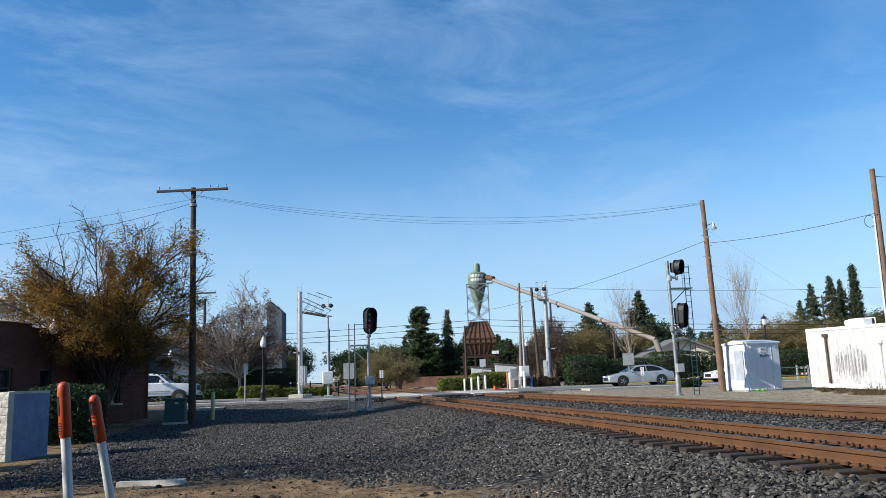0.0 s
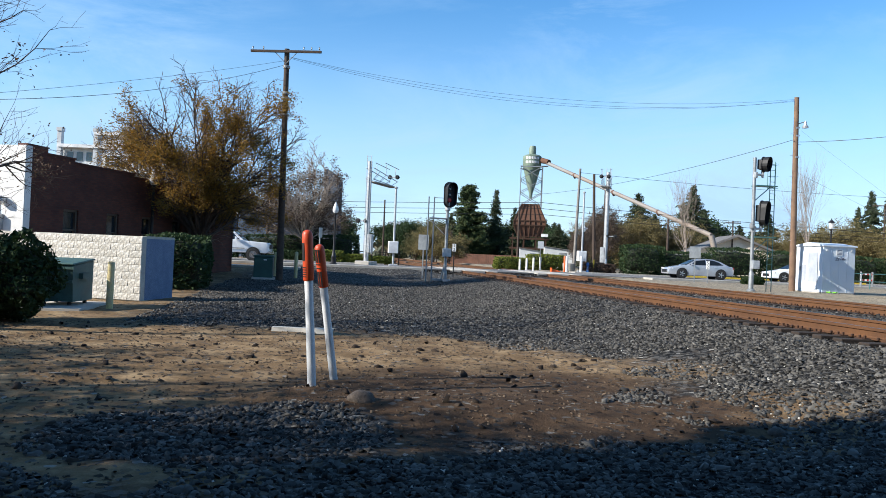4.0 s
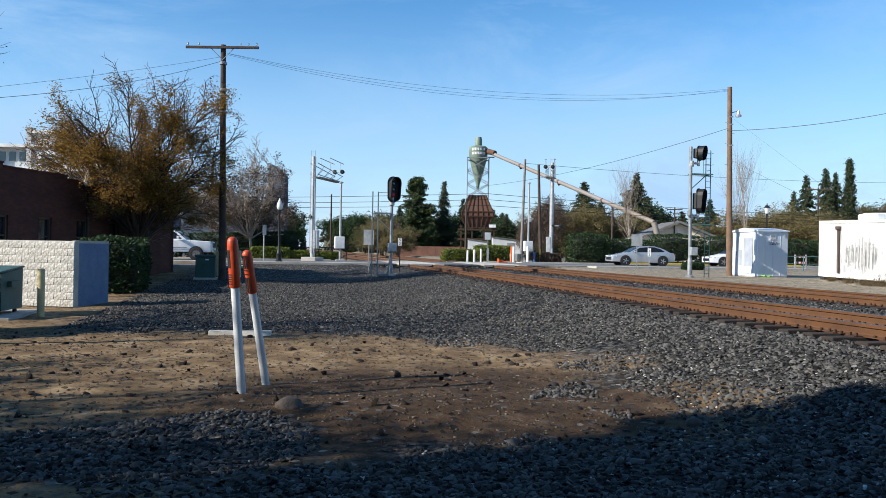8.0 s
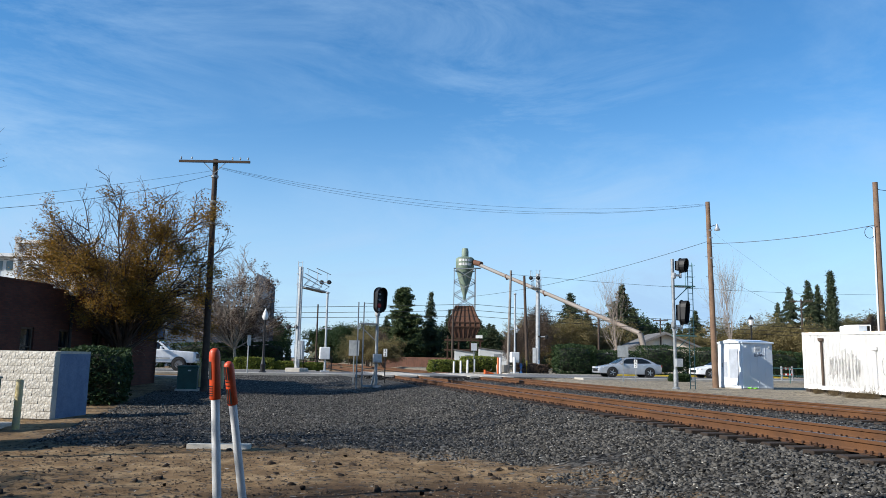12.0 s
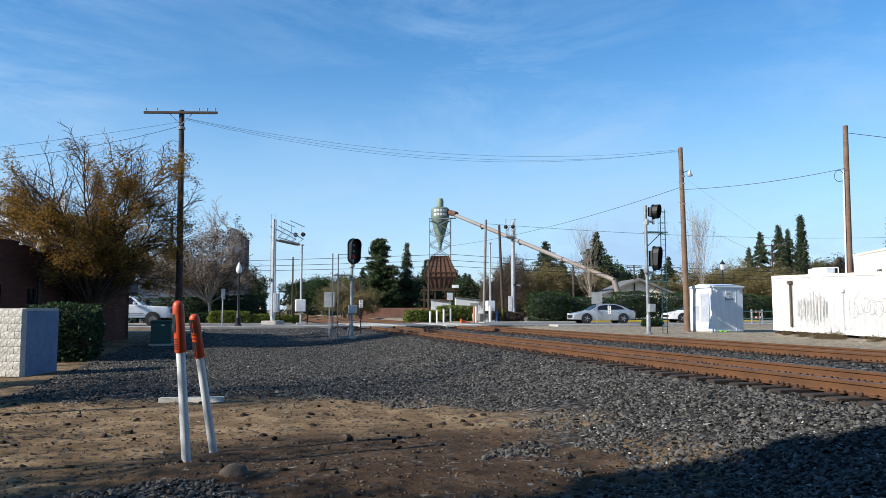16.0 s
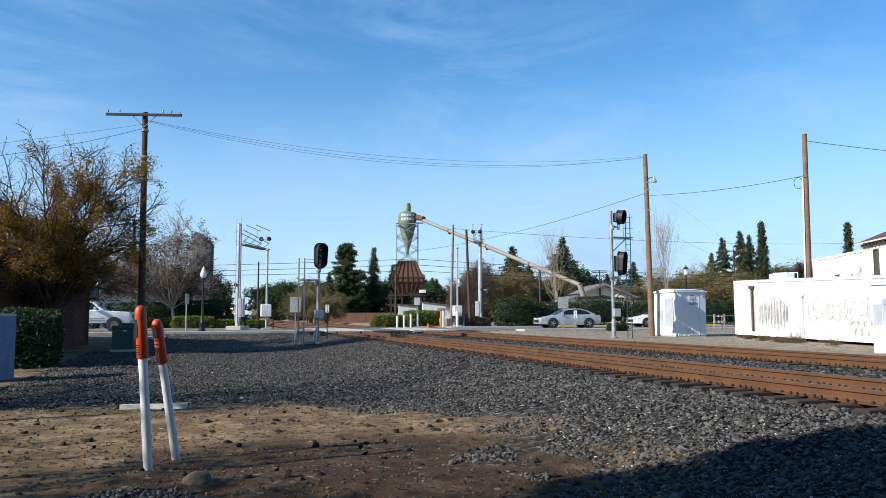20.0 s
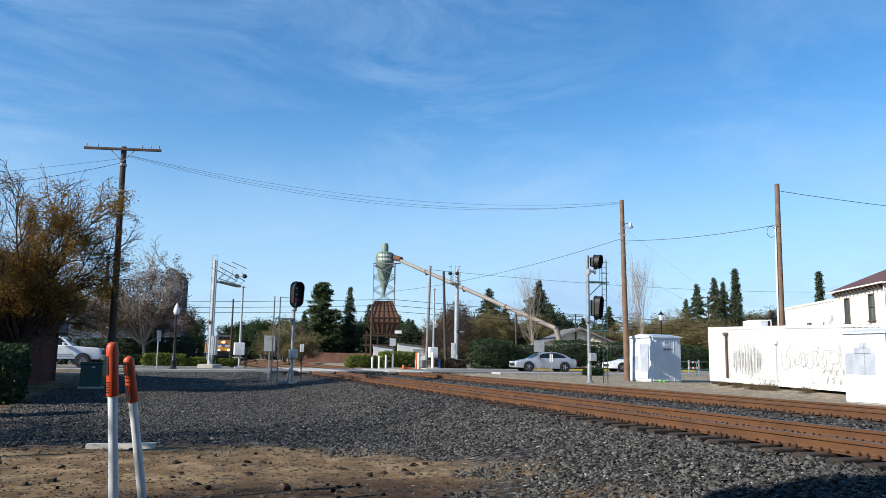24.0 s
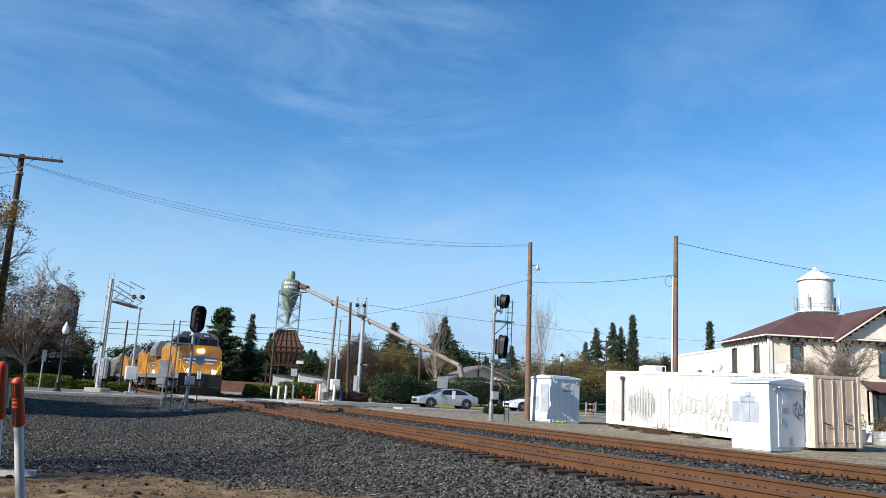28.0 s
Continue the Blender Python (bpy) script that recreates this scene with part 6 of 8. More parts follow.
part("core", b, CMU_SMOOTH, wall, "pale mortar joints")
b = B()
rc = WC + rdir * 0.8 + wdir * 0.1
box(b, (rc.x, rc.y, 1.06), (0.2, 1.4, 1.84), rz=-21.7)
ret = part("return_wall", b, CMU_SMOOTH, wall)
b = B()
rc = WC + rdir * 0.8 - wdir * 0.003
box(b, (rc.x, rc.y, 1.04), (0.008, 1.38, 1.74), rz=-21.7)
part("painted_panel", b, BLUE_PAINT, ret, "blue grey cover-up and shadow paint")

# brick building
BA, BB = Vector((-10.7, 28.1)), Vector((-5.3, 41.6))
bd = (BB - BA).normalized()
bang = math.degrees(math.atan2(bd.y, bd.x))
BL = (BB - BA).length


def brick_material():
    m = bpy.data.materials.new("aged brickwork")
    m.use_nodes = True
    n, l = m.node_tree.nodes, m.node_tree.links
    bs = n["Principled BSDF"]
    co = n.new("ShaderNodeTexCoord")
    mp = n.new("ShaderNodeMapping")
    mp.inputs["Rotation"].default_value = (radians(90), 0, 0)
    br = n.new("ShaderNodeTexBrick")
    br.inputs["Color1"].default_value = (0.13, 0.042, 0.026, 1)
    br.inputs["Color2"].default_value = (0.085, 0.029, 0.02, 1)
    br.inputs["Mortar"].default_value = (0.055, 0.04, 0.033, 1)
    br.inputs["Scale"].default_value = 1.0
    br.inputs["Brick Width"].default_value, br.inputs["Row Height"].default_value, br.inputs["Mortar Size"].default_value = 0.21, 0.075, 0.006
    ns = n.new("ShaderNodeTexNoise")
    ns.inputs["Scale"].default_value, ns.inputs["Detail"].default_value = 1.2, 7
    mx = n.new("ShaderNodeMixRGB")
    mx.blend_type = "MULTIPLY"
    mx.inputs["Fac"].default_value = 0.7
    rp = n.new("ShaderNodeValToRGB")
    rp.color_ramp.elements[0].color, rp.color_ramp.elements[0].position = (0.55, 0.5, 0.5, 1), 0.3
    rp.color_ramp.elements[1].position = 0.65
    l.new(co.outputs["Object"], mp.inputs["Vector"])
    l.new(mp.outputs["Vector"], br.inputs["Vector"])
    l.new(co.outputs["Object"], ns.inputs["Vector"])
    l.new(ns.outputs["Fac"], rp.inputs["Fac"])
    l.new(br.outputs["Color"], mx.inputs["Color1"])
    l.new(rp.outputs["Color"], mx.inputs["Color2"])
    l.new(mx.outputs["Color"], bs.inputs["Base Color"])
    bp = n.new("ShaderNodeBump")
    bp.inputs["Strength"].default_value, bp.inputs["Distance"].default_value = 0.5, 0.01
    l.new(br.outputs["Fac"], bp.inputs["Height"])
    bp.invert = True
    l.new(bp.outputs["Normal"], bs.inputs["Normal"])
    bs.inputs["Roughness"].default_value = 0.95
    return m


BRICKWORK = brick_material()
bt = thing("brick_building", "old dark red brick building with white end wall", "building", at=(BA.x, BA.y, 0.2), rz=bang)
TOP = 4.45
wins = [(2.3, 0.8), (4.7, 0.75), (7.0, 0.75), (9.3, 0.75), (11.8, 0.75)]
edges = [0.0]
for (u, w) in wins:
    edges += [u - w / 2, u + w / 2]
edges.append(BL)
for i in range(0, len(edges), 2):
    b = B()
    box(b, ((edges[i] + edges[i + 1]) / 2, 0.17, 2.1), (edges[i + 1] - edges[i], 0.34, 4.2))
    part("brick_pier", b, BRICKWORK, bt, "dark red brick wall between windows")
for (u, w) in wins:
    for (zc, hh) in ((0.55, 1.1), (3.45, 1.5)):
        b = B()
        box(b, (u, 0.17, zc), (w, 0.34, hh))
        part("brick_infill", b, BRICKWORK, bt, "dark red brick above and below a window")
for (u0, u1, z) in ((0, 1.0, 4.78), (1.0, 2.4, 4.58), (2.4, 6.0, 4.44), (6.0, 10.0, 4.3), (10.0, BL, 4.22)):
    b = B()
    box(b, ((u0 + u1) / 2, 0.17, (4.2 + z) / 2), (u1 - u0, 0.34, z - 4.2))
    box(b, ((u0 + u1) / 2, 0.17, z + 0.02), (u1 - u0 + 0.02, 0.42, 0.06))
    part("parapet_step", b, BRICKWORK, bt)
for (u, w) in wins:
    b = B()
    for s in (-1, 1):
        box(b, (u + s * (w / 2 - 0.04), 0.12, 1.9), (0.08, 0.1, 1.6))
    box(b, (u, 0.12, 2.66), (w, 0.1, 0.08))
    box(b, (u, 0.12, 1.95), (w, 0.07, 0.06))
    wf = part("window_frame", b, TRIM_BROWN, bt)
    b = B()
    box(b, (u, 0.17, 1.9), (w - 0.1, 0.02, 1.6))
    part("pane", b, GLASS, wf)
    b = B()
    box(b, (u, 0.05, 1.08), (w + 0.2, 0.3, 0.08))
    part("sill", b, CONCRETE, bt)
b = B()
box(b, (0.0, 3.5, 2.35), (0.3, 7.2, 4.8))
we = part("end_wall", b, STUCCO, bt, "sunlit white end wall")
b = B()
box(b, (BL - 0.15, 4, 2.1), (0.3, 8, 4.2))
part("north_wall", b, BRICKWORK, bt)
b = B()
box(b, (BL / 2, 4.2, 4.0), (BL, 8, 0.15))
part("roof", b, GREY_ROOF, bt)
b = B()
box(b, (-0.25, 0.9, 2.1), (0.22, 0.42, 0.55), bevel=0.02)
mb = part("meter_box", b, GALV, we, "grey electric meter box")
b = B()
lathe(b, [(0.04, 3.0), (0.16, 2.95), (0.16, 2.8), (0.05, 2.7)], 12, (-0.3, 0.7, 0))
part("wall_lamp", b, GALV, we)
b = B()
pr = None
for i in range(16):
    a = i / 15 * 5.2
    p = (-0.18, 1.3 + 0.45 * math.cos(a), 2.4 + 1.05 * math.sin(a) * 0.9)
    if pr:
        tube(b, pr, p, 0.016, n=5)
    pr = p
part("looped_cable", b, BLACK, we)
b = B()
box(b, (BL - 1.6, 0.3, 4.5), (3.0, 0.5, 0.5))
part("roof_curb", b, STUCCO, bt, "white roof curb catching the sun")


def lamp_post(x, y, h, label, style="globe"):
    t = thing("street_lamp", label, "street lamp", "street lamps", at=on(x, y))
    b = B()
    lathe(b, [(0.24, 0), (0.24, 0.1), (0.17, 0.16), (0.15, 0.5), (0.18, 0.55), (0.12, 0.62), (0.09, 0.9), (0.075, 1.0), (0.055, h - 0.15), (0.08, h - 0.1), (0.08, h)], 16)
    part("post", b, BLACK_IRON, t, "fluted black iron post", True)
    b = B()
    if style == "globe":
        lathe(b, [(0.1, h), (0.17, h + 0.08), (0.19, h + 0.22), (0.15, h + 0.42), (0.09, h + 0.5)], 14)
        g = part("lantern", b, LAMP_GLASS, t, "frosted acorn lamp globe", True)
        b = B()
        lathe(b, [(0.1, h + 0.5), (0.11, h + 0.54), (0.05, h + 0.62), (0.02, h + 0.72)], 12)
        part("finial", b, LAMP_GLASS, g)
    else:
        lathe(b, [(0.1, h), (0.13, h + 0.04), (0.2, h + 0.42), (0.2, h + 0.44)], 8)
        g = part("lantern", b, LAMP_GLASS, t, "tapered glass lantern")
        b = B()
        lathe(b, [(0.26, h + 0.44), (0.24, h + 0.48), (0.12, h + 0.62), (0.04, h + 0.68), (0.03, h + 0.8)], 8)
        part("lantern_cap", b, BLACK_IRON, g)
    return t


lamp_post(0.1, 49.6, 3.35, "black street lamp with frosted acorn globe by the road")
lamp_post(-7.9, 34.6, 4.0, "black street lamp before the brick building", "globe")
lamp_post(-7.15, 14.5, 3.6, "black street lamp beside green shrubs", "lantern")
lamp_post(37.0, 52.3, 4.2, "black street lamp with square lantern by the road", "lantern")
lamp_post(22.6, 66.5, 3.6, "black street lamp across the road", "globe")
lamp_post(-7.8, 66.0, 3.4, "black street lamp before the blue house", "globe")

utility_pole((-10.75, 25.4, 0.2), (-10.7, 25.4, 6.35), 0.12, WOOD_DARK, "short dark utility pole beside the white wall")
wire("wire", PL_TOP + Vector((-0.1, 0, -0.75)), (-10.7, 25.4, 6.0), 0.35, 0.012, "dark overhead wire dropping to the short pole")
wire("wire", PL_TOP + Vector((-0.1, 0, -0.55)), (-10.7, 25.4, 6.2), 0.1, 0.008, "dark overhead wire dropping past the tree")


def bollard(x, y, h, r, label, material):
    t = thing("bollard", label, "bollard", "bollards", at=on(x, y))
    b = B()
    lathe(b, [(r, -0.1), (r, h - r * 0.5), (r * 0.85, h - r * 0.15), (r * 0.4, h), (0.01, h + 0.005)], 16)
    part("post", b, material, t, smooth=True)
    return t


bollard(-5.75, 20.3, 1.15, 0.085, "faded yellow steel bollard before the block wall", YELLOW_POST)
bollard(-1.85, 38.6, 1.3, 0.09, "weathered yellow wooden bollard on gravel", YELLOW_POST)
bollard(-2.9, 39.4, 1.2, 0.09, "weathered yellow wooden bollard beside the bin", YELLOW_POST)
for k in range(4):
    bollard(16.6 + 0.62 * k, 65.8, 1.15, 0.09, "white bollard across the road", WHITE)
bollard(22.7, 60.9, 1.2, 0.07, "white bollard by the hedge", WHITE)
bollard(20.2, 59.9, 1.35, 0.11, "white bollard at the crossing", WHITE)
bollard(18.8, 59.9, 1.3, 0.08, "orange delineator at the crossing", CONE)
bollard(19.2, 60.6, 1.3, 0.12, "white bollard beside the crossing", WHITE)
t = thing("traffic_cone", "orange traffic cone lying on its side", "traffic cone", at=on(17.6, 59.6))
b = B()
tube(b, (0, 0, 0.16), (0.75, -0.1, 0.12), 0.18, 0.04, 14)
box(b, (0.0, 0, 0.2), (0.05, 0.42, 0.42))
part("cone_body", b, CONE, t)
t = thing("planter", "round concrete planter across the road", "planter", at=on(19.7, 61.6))
b = B()
lathe(b, [(0.35, 0), (0.45, 0.1), (0.5, 0.7), (0.44, 0.72), (0.4, 0.6)], 16)
part("bowl", b, CONCRETE, t)

t = thing("litter_bin", "dark green metal litter bin beside the pole", "litter bin", at=on(-3.25, 36.6))
b = B()
box(b, (0, 0, 0.05), (1.0, 0.95, 0.1))
part("pad", b, CONCRETE, t)
b = B()
box(b, (0, 0, 0.55), (0.86, 0.8, 0.95), bevel=0.03)
part("body", b, GREEN_BIN, t)
b = B()
box(b, (0, 0, 1.08), (0.92, 0.86, 0.12), bevel=0.04)
part("lid", b, GREEN_BIN, t)
b = B()
box(b, (0.08, -0.41, 0.92), (0.14, 0.02, 0.06))
part("badge", b, WHITE, t)


def dumpster(x, y, w, label, rz):
    t = thing("dumpster", label, "dumpster", "dumpsters", at=on(x, y), rz=rz)
    b = B()
    prism(b, [(-0.55, 0.12), (0.6, 0.12), (0.62, 1.12), (-0.62, 1.0)], "x", -w / 2, w / 2)
    body = part("body", b, GREEN_DUMP, t)
    b = B()
    box(b, (0, -0.66, 0.62), (w + 0.04, 0.04, 0.07))
    box(b, (0, -0.62, 0.95), (w + 0.06, 0.05, 0.06))
    part("rib", b, GREEN_DUMP, body)
    b = B()
    box(b, (0, 0.0, 1.1), (w + 0.06, 1.32, 0.05), rx=5, bevel=0.02)
    part("lid", b, GREEN_DUMP, t, "pale green plastic lid")
    for sx in (-1, 1):
        b = B()
        box(b, (sx * (w / 2 + 0.05), 0, 0.75), (0.1, 0.5, 0.14))
        part("fork_pocket", b, GREEN_DUMP, body)
        for sy in (-0.45, 0.45):
            b = B()
            tube(b, (sx * (w / 2 - 0.12) - 0.03, sy, 0.06), (sx * (w / 2 - 0.12) + 0.03, sy, 0.06), 0.06, n=12)
            part("caster", b, RUBBER, t)
    return t


dumpster(-6.95, 20.6, 0.95, "dark green dumpster against the block wall", -6)
dumpster(-7.8, 19.7, 1.3, "green dumpster partly behind the shrub", -6)
for (x, y, w, d, lab) in ((-8.2, 20.4, 4.2, 2.6, "concrete pad under the dumpsters"), (-7.6, 30.2, 4.4, 1.8, "concrete walk by the hedge"), (-5.8, 44.8, 8, 2.4, "concrete apron by the brick building")):
    b = B()
    box(b, (x, y, ground_z(x, y) - 0.06), (w, d, 0.18))
    tagged(part("pavement", b, CONCRETE), lab, "pavement", kind="structure")

# pale grey civic building far behind
t = thing("civic_building", "pale grey stucco building with white cornices", "building", at=(-29.6, 96, 1.0), rz=-10)
t.scale = (0.72, 1.0, 1.06)
b = B()
box(b, (6.5, 4, 5.6), (19, 8, 11.2))
box(b, (6.0, -0.2, 6.3), (6.4, 0.8, 12.6))
body = part("wall", b, STUCCO_GREY, t)
for (x0, x1, z) in ((-3.2, 16, 8.7), (-3.2, 16, 11.2), (2.7, 9.3, 12.7)):
    b = B()
    box(b, ((x0 + x1) / 2, -0.35, z), (x1 - x0, 1.1, 0.35))
    part("cornice", b, WHITE, t, "white cornice band")
for x in (-3.0, 3.0, 9.0, 15):
    b = B()
    box(b, (x, -0.5, 10.3), (0.7, 0.6, 5.2))
    box(b, (x, -0.5, 13.0), (0.9, 0.8, 0.4))
    part("pilaster", b, STUCCO_GREY, t)
b = B()
prism(b, [(4.6, 8.6), (7.4, 8.6), (7.4, 10.1), (6.9, 10.6), (6, 10.8), (5.1, 10.6), (4.6, 10.1)], "y", -0.75, -0.5)
wf = part("arched_window", b, WHITE, t, "arched white louvred window")
for k in range(5):
    b = B()
    box(b, (6, -0.78, 8.8 + 0.34 * k), (2.3, 0.06, 0.2))
    part("louvre", b, GLASS_SKY, wf)
for x in (-1.6, 0, 1.6, 11, 12.6):
    b = B()
    box(b, (x, -0.02, 10.1), (1.0, 0.1, 1.0))
    part("window", b, GLASS_SKY, t)
    b = B()
    box(b, (x, -0.02, 6.3), (0.9, 0.1, 1.6))
    part("window", b, GLASS_SKY, t)

# blue house and plain tower behind the street tree
t = thing("house", "blue sided house with low gable behind hedges", "house", at=(-11.0, 74, 0.95), rz=-12)
b = B()
prism(b, [(-6, 0), (6.5, 0), (6.5, 2.3), (0, 5.2), (-6, 2.6)], "y", 0, 8)
part("wall", b, BLUE_HOUSE, t)
b = B()
prism(b, [(-6.5, 2.5), (0, 5.35), (7.1, 2.2), (7.1, 2.0), (0, 5.1), (-6.5, 2.3)], "y", -0.5, 8.4)
part("roof", b, DARK_ROOF, t)
for x in (-4, -1.6, 1.4, 4.2):
    b = B()
    box(b, (x, -0.04, 1.5), (0.9, 0.1, 1.3))
    part("window", b, GLASS_SKY, t)
b = B()
box(b, (-2.5, -0.3, 3.4), (5.5, 1.2, 2.6))
part("upper_bay", b, BLUE_HOUSE, t)
t = thing("tower_building", "plain grey tower block with slanted top", "building", at=(0.2, 92, 1.0), rz=-15)
b = B()
prism(b, [(-0.9, 0), (0.9, 0), (0.9, 9.2), (-0.6, 10.5), (-0.9, 10.5)], "y", -0.9, 0.9)
part("wall", b, mat("hazy grey concrete", (0.08, 0.095, 0.12), 0.9, 0, 0.1, 0.3, 10, 0.05), t)
utility_pole((-5.6, 70.0, 0.9), (-5.6, 70.0, 9.6), 0.16, WOOD_DARK, "dark utility pole with short crossarm behind the tree", (2.0, -10, 9.2))


# ---- vehicles ----
def wheel(parent, x, y, r, w, name="wheel"):
    b = B()
    n = 22
    prof = [(r * 0.62, -w / 2), (r * 0.92, -w / 2), (r, -w * 0.32), (r, w * 0.32), (r * 0.92, w / 2), (r * 0.62, w / 2)]
    rings = [[b.verts.new((x + p[0] * math.cos(2 * math.pi * i / n), y + p[1], r + p[0] * math.sin(2 * math.pi * i / n))) for i in range(n)] for p in prof]
    for a, c in zip(rings, rings[1:] + rings[:1]):
        for i in range(n):
            b.faces.new((a[i], a[(i + 1) % n], c[(i + 1) % n], c[i]))
    wh = part(name, b, RUBBER, parent, "black tyre", True)
    b = B()
    for s in (-1, 1):
        tube(b, (x, y + s * w * 0.36, r), (x, y + s * w * 0.42, r), r * 0.63, r * 0.6, 18)
        for k in range(5):
            a = k * 2 * math.pi / 5
            box(b, (x + r * 0.32 * math.cos(a), y + s * w * 0.46, r + r * 0.32 * math.sin(a)), (r * 0.56, 0.03, r * 0.17), ry=-math.degrees(a))
    part("rim", b, CHROME, wh, "alloy rim")
    return wh


def car_body(parent, prof, half_w, material, tuck):
    """A body drawn from a side outline of (x, z, share of the half width)."""
    b = B()
    lo, hi = [], []
    for (x, z, k) in prof:
        lo.append(b.verts.new((x, -half_w * k, z)))
        hi.append(b.verts.new((x, half_w * k, z)))
    n = len(prof)
    for i in range(n):
        b.faces.new((lo[i], lo[(i + 1) % n], hi[(i + 1) % n], hi[i]))
    b.faces.new(lo[::-1])
    b.faces.new(hi)
    bmesh.ops.triangulate(b, faces=[f for f in b.faces if len(f.verts) > 4])
    es = [e for e in b.edges if len(e.link_faces) == 2 and e.calc_face_angle(0) > 0.6]
    bmesh.ops.bevel(b, geom=es, offset=tuck, segments=3, affect="EDGES", profile=0.6)
    return part("body", b, material, parent, smooth=True)


def sedan(at, rz, label, material):
    t = thing("car", label, "car", "cars", at=at, rz=rz)
    car_body(t, [(-2.42, 0.28, 0.9), (-1.0, 0.2, 0.96), (1.2, 0.2, 0.96), (2.38, 0.28, 0.9), (2.44, 0.7, 0.86), (2.3, 0.95, 0.9), (1.2, 1.0, 0.97), (0, 0.98, 1.0), (-1.1, 0.95, 0.98), (-2.25, 0.74, 0.9), (-2.44, 0.55, 0.86)], 0.92, material, 0.06)
    b = B()
    for side in (-1, 1):
        pass
    prof = [(-1.15, 0.94, 0.9), (-0.35, 1.36, 0.72), (0.2, 1.46, 0.68), (0.9, 1.44, 0.68), (1.45, 1.28, 0.72), (2.05, 0.97, 0.88)]
    lo = [b.verts.new((x, -0.9 * k, z)) for x, z, k in prof]
    hi = [b.verts.new((x, 0.9 * k, z)) for x, z, k in prof]
    for i in range(len(prof) - 1):
        b.faces.new((lo[i], lo[i + 1], hi[i + 1], hi[i]))
    b.faces.new(lo)
    b.faces.new(hi[::-1])
    roof = part("cabin", b, material, t, smooth=True)
    for s in (-1, 1):
        for pts in (((-0.85, 1.0), (-0.3, 1.31), (0.32, 1.38), (0.34, 1.0)), ((0.42, 1.0), (0.4, 1.385), (0.9, 1.37), (1.35, 1.22), (1.62, 1.04))):
            b = B()
            for off in (0.0,):
                vs = []
                for (x, z) in pts:
                    k = np.interp(z, [0.94, 1.46], [0.905, 0.675])
                    vs.append(b.verts.new((x, s * (0.9 * k + 0.012), z)))
                b.faces.new(vs)
            bmesh.ops.solidify(b, geom=b.faces[:], thickness=0.008)
            part("side_window", b, GLASS, roof)
    for pts in (((-1.1, 0.98), (-0.4, 1.345)), ((1.5, 1.27), (2.0, 1.0))):
        b = B()
        (xa, za), (xb, zb) = pts
        ka, kb = 0.8, 0.62
        if xa > 0:
            ka, kb = 0.62, 0.76
        off = 0.02
        vs = [b.verts.new((xa, -0.9 * ka, za + off)), b.verts.new((xb, -0.9 * kb, zb + off)), b.verts.new((xb, 0.9 * kb, zb + off)), b.verts.new((xa, 0.9 * ka, za + off))]
        b.faces.new(vs)
        bmesh.ops.solidify(b, geom=b.faces[:], thickness=0.008)
        part("windscreen", b, GLASS, roof)
    for x in (-1.42, 1.43):
        for s in (-1, 1):
            b = B()
            tube(b, (x, s * 0.7, 0.36), (x, s * 0.925, 0.36), 0.4, n=24)
            part("wheel_arch", b, BLACK, t)
            wheel(t, x, s * 0.83, 0.34, 0.22)
    for s in (-1, 1):
        b = B()
        box(b, (-2.2, s * 0.66, 0.68), (0.42, 0.3, 0.12), rz=s * 18, bevel=0.03)
        part("headlight", b, LENS, t, "clear headlamp")
        b = B()
        box(b, (2.32, s * 0.62, 0.82), (0.24, 0.36, 0.16), bevel=0.03)
        part("tail_lamp", b, TAIL_RED, t, "red tail lamp")
        b = B()
        box(b, (-0.72, s * 0.98, 1.02), (0.16, 0.2, 0.13), bevel=0.04)
        part("mirror", b, material, t)
        for x in (0.1, 1.0):
            b = B()
            box(b, (x, s * 0.93, 0.86), (0.2, 0.03, 0.03), bevel=0.01)
            part("door_handle", b, CHROME, t)
    b = B()
    box(b, (-2.4, 0, 0.5), (0.1, 1.1, 0.22), bevel=0.03)
    part("grille", b, BLACK, t)
    return t


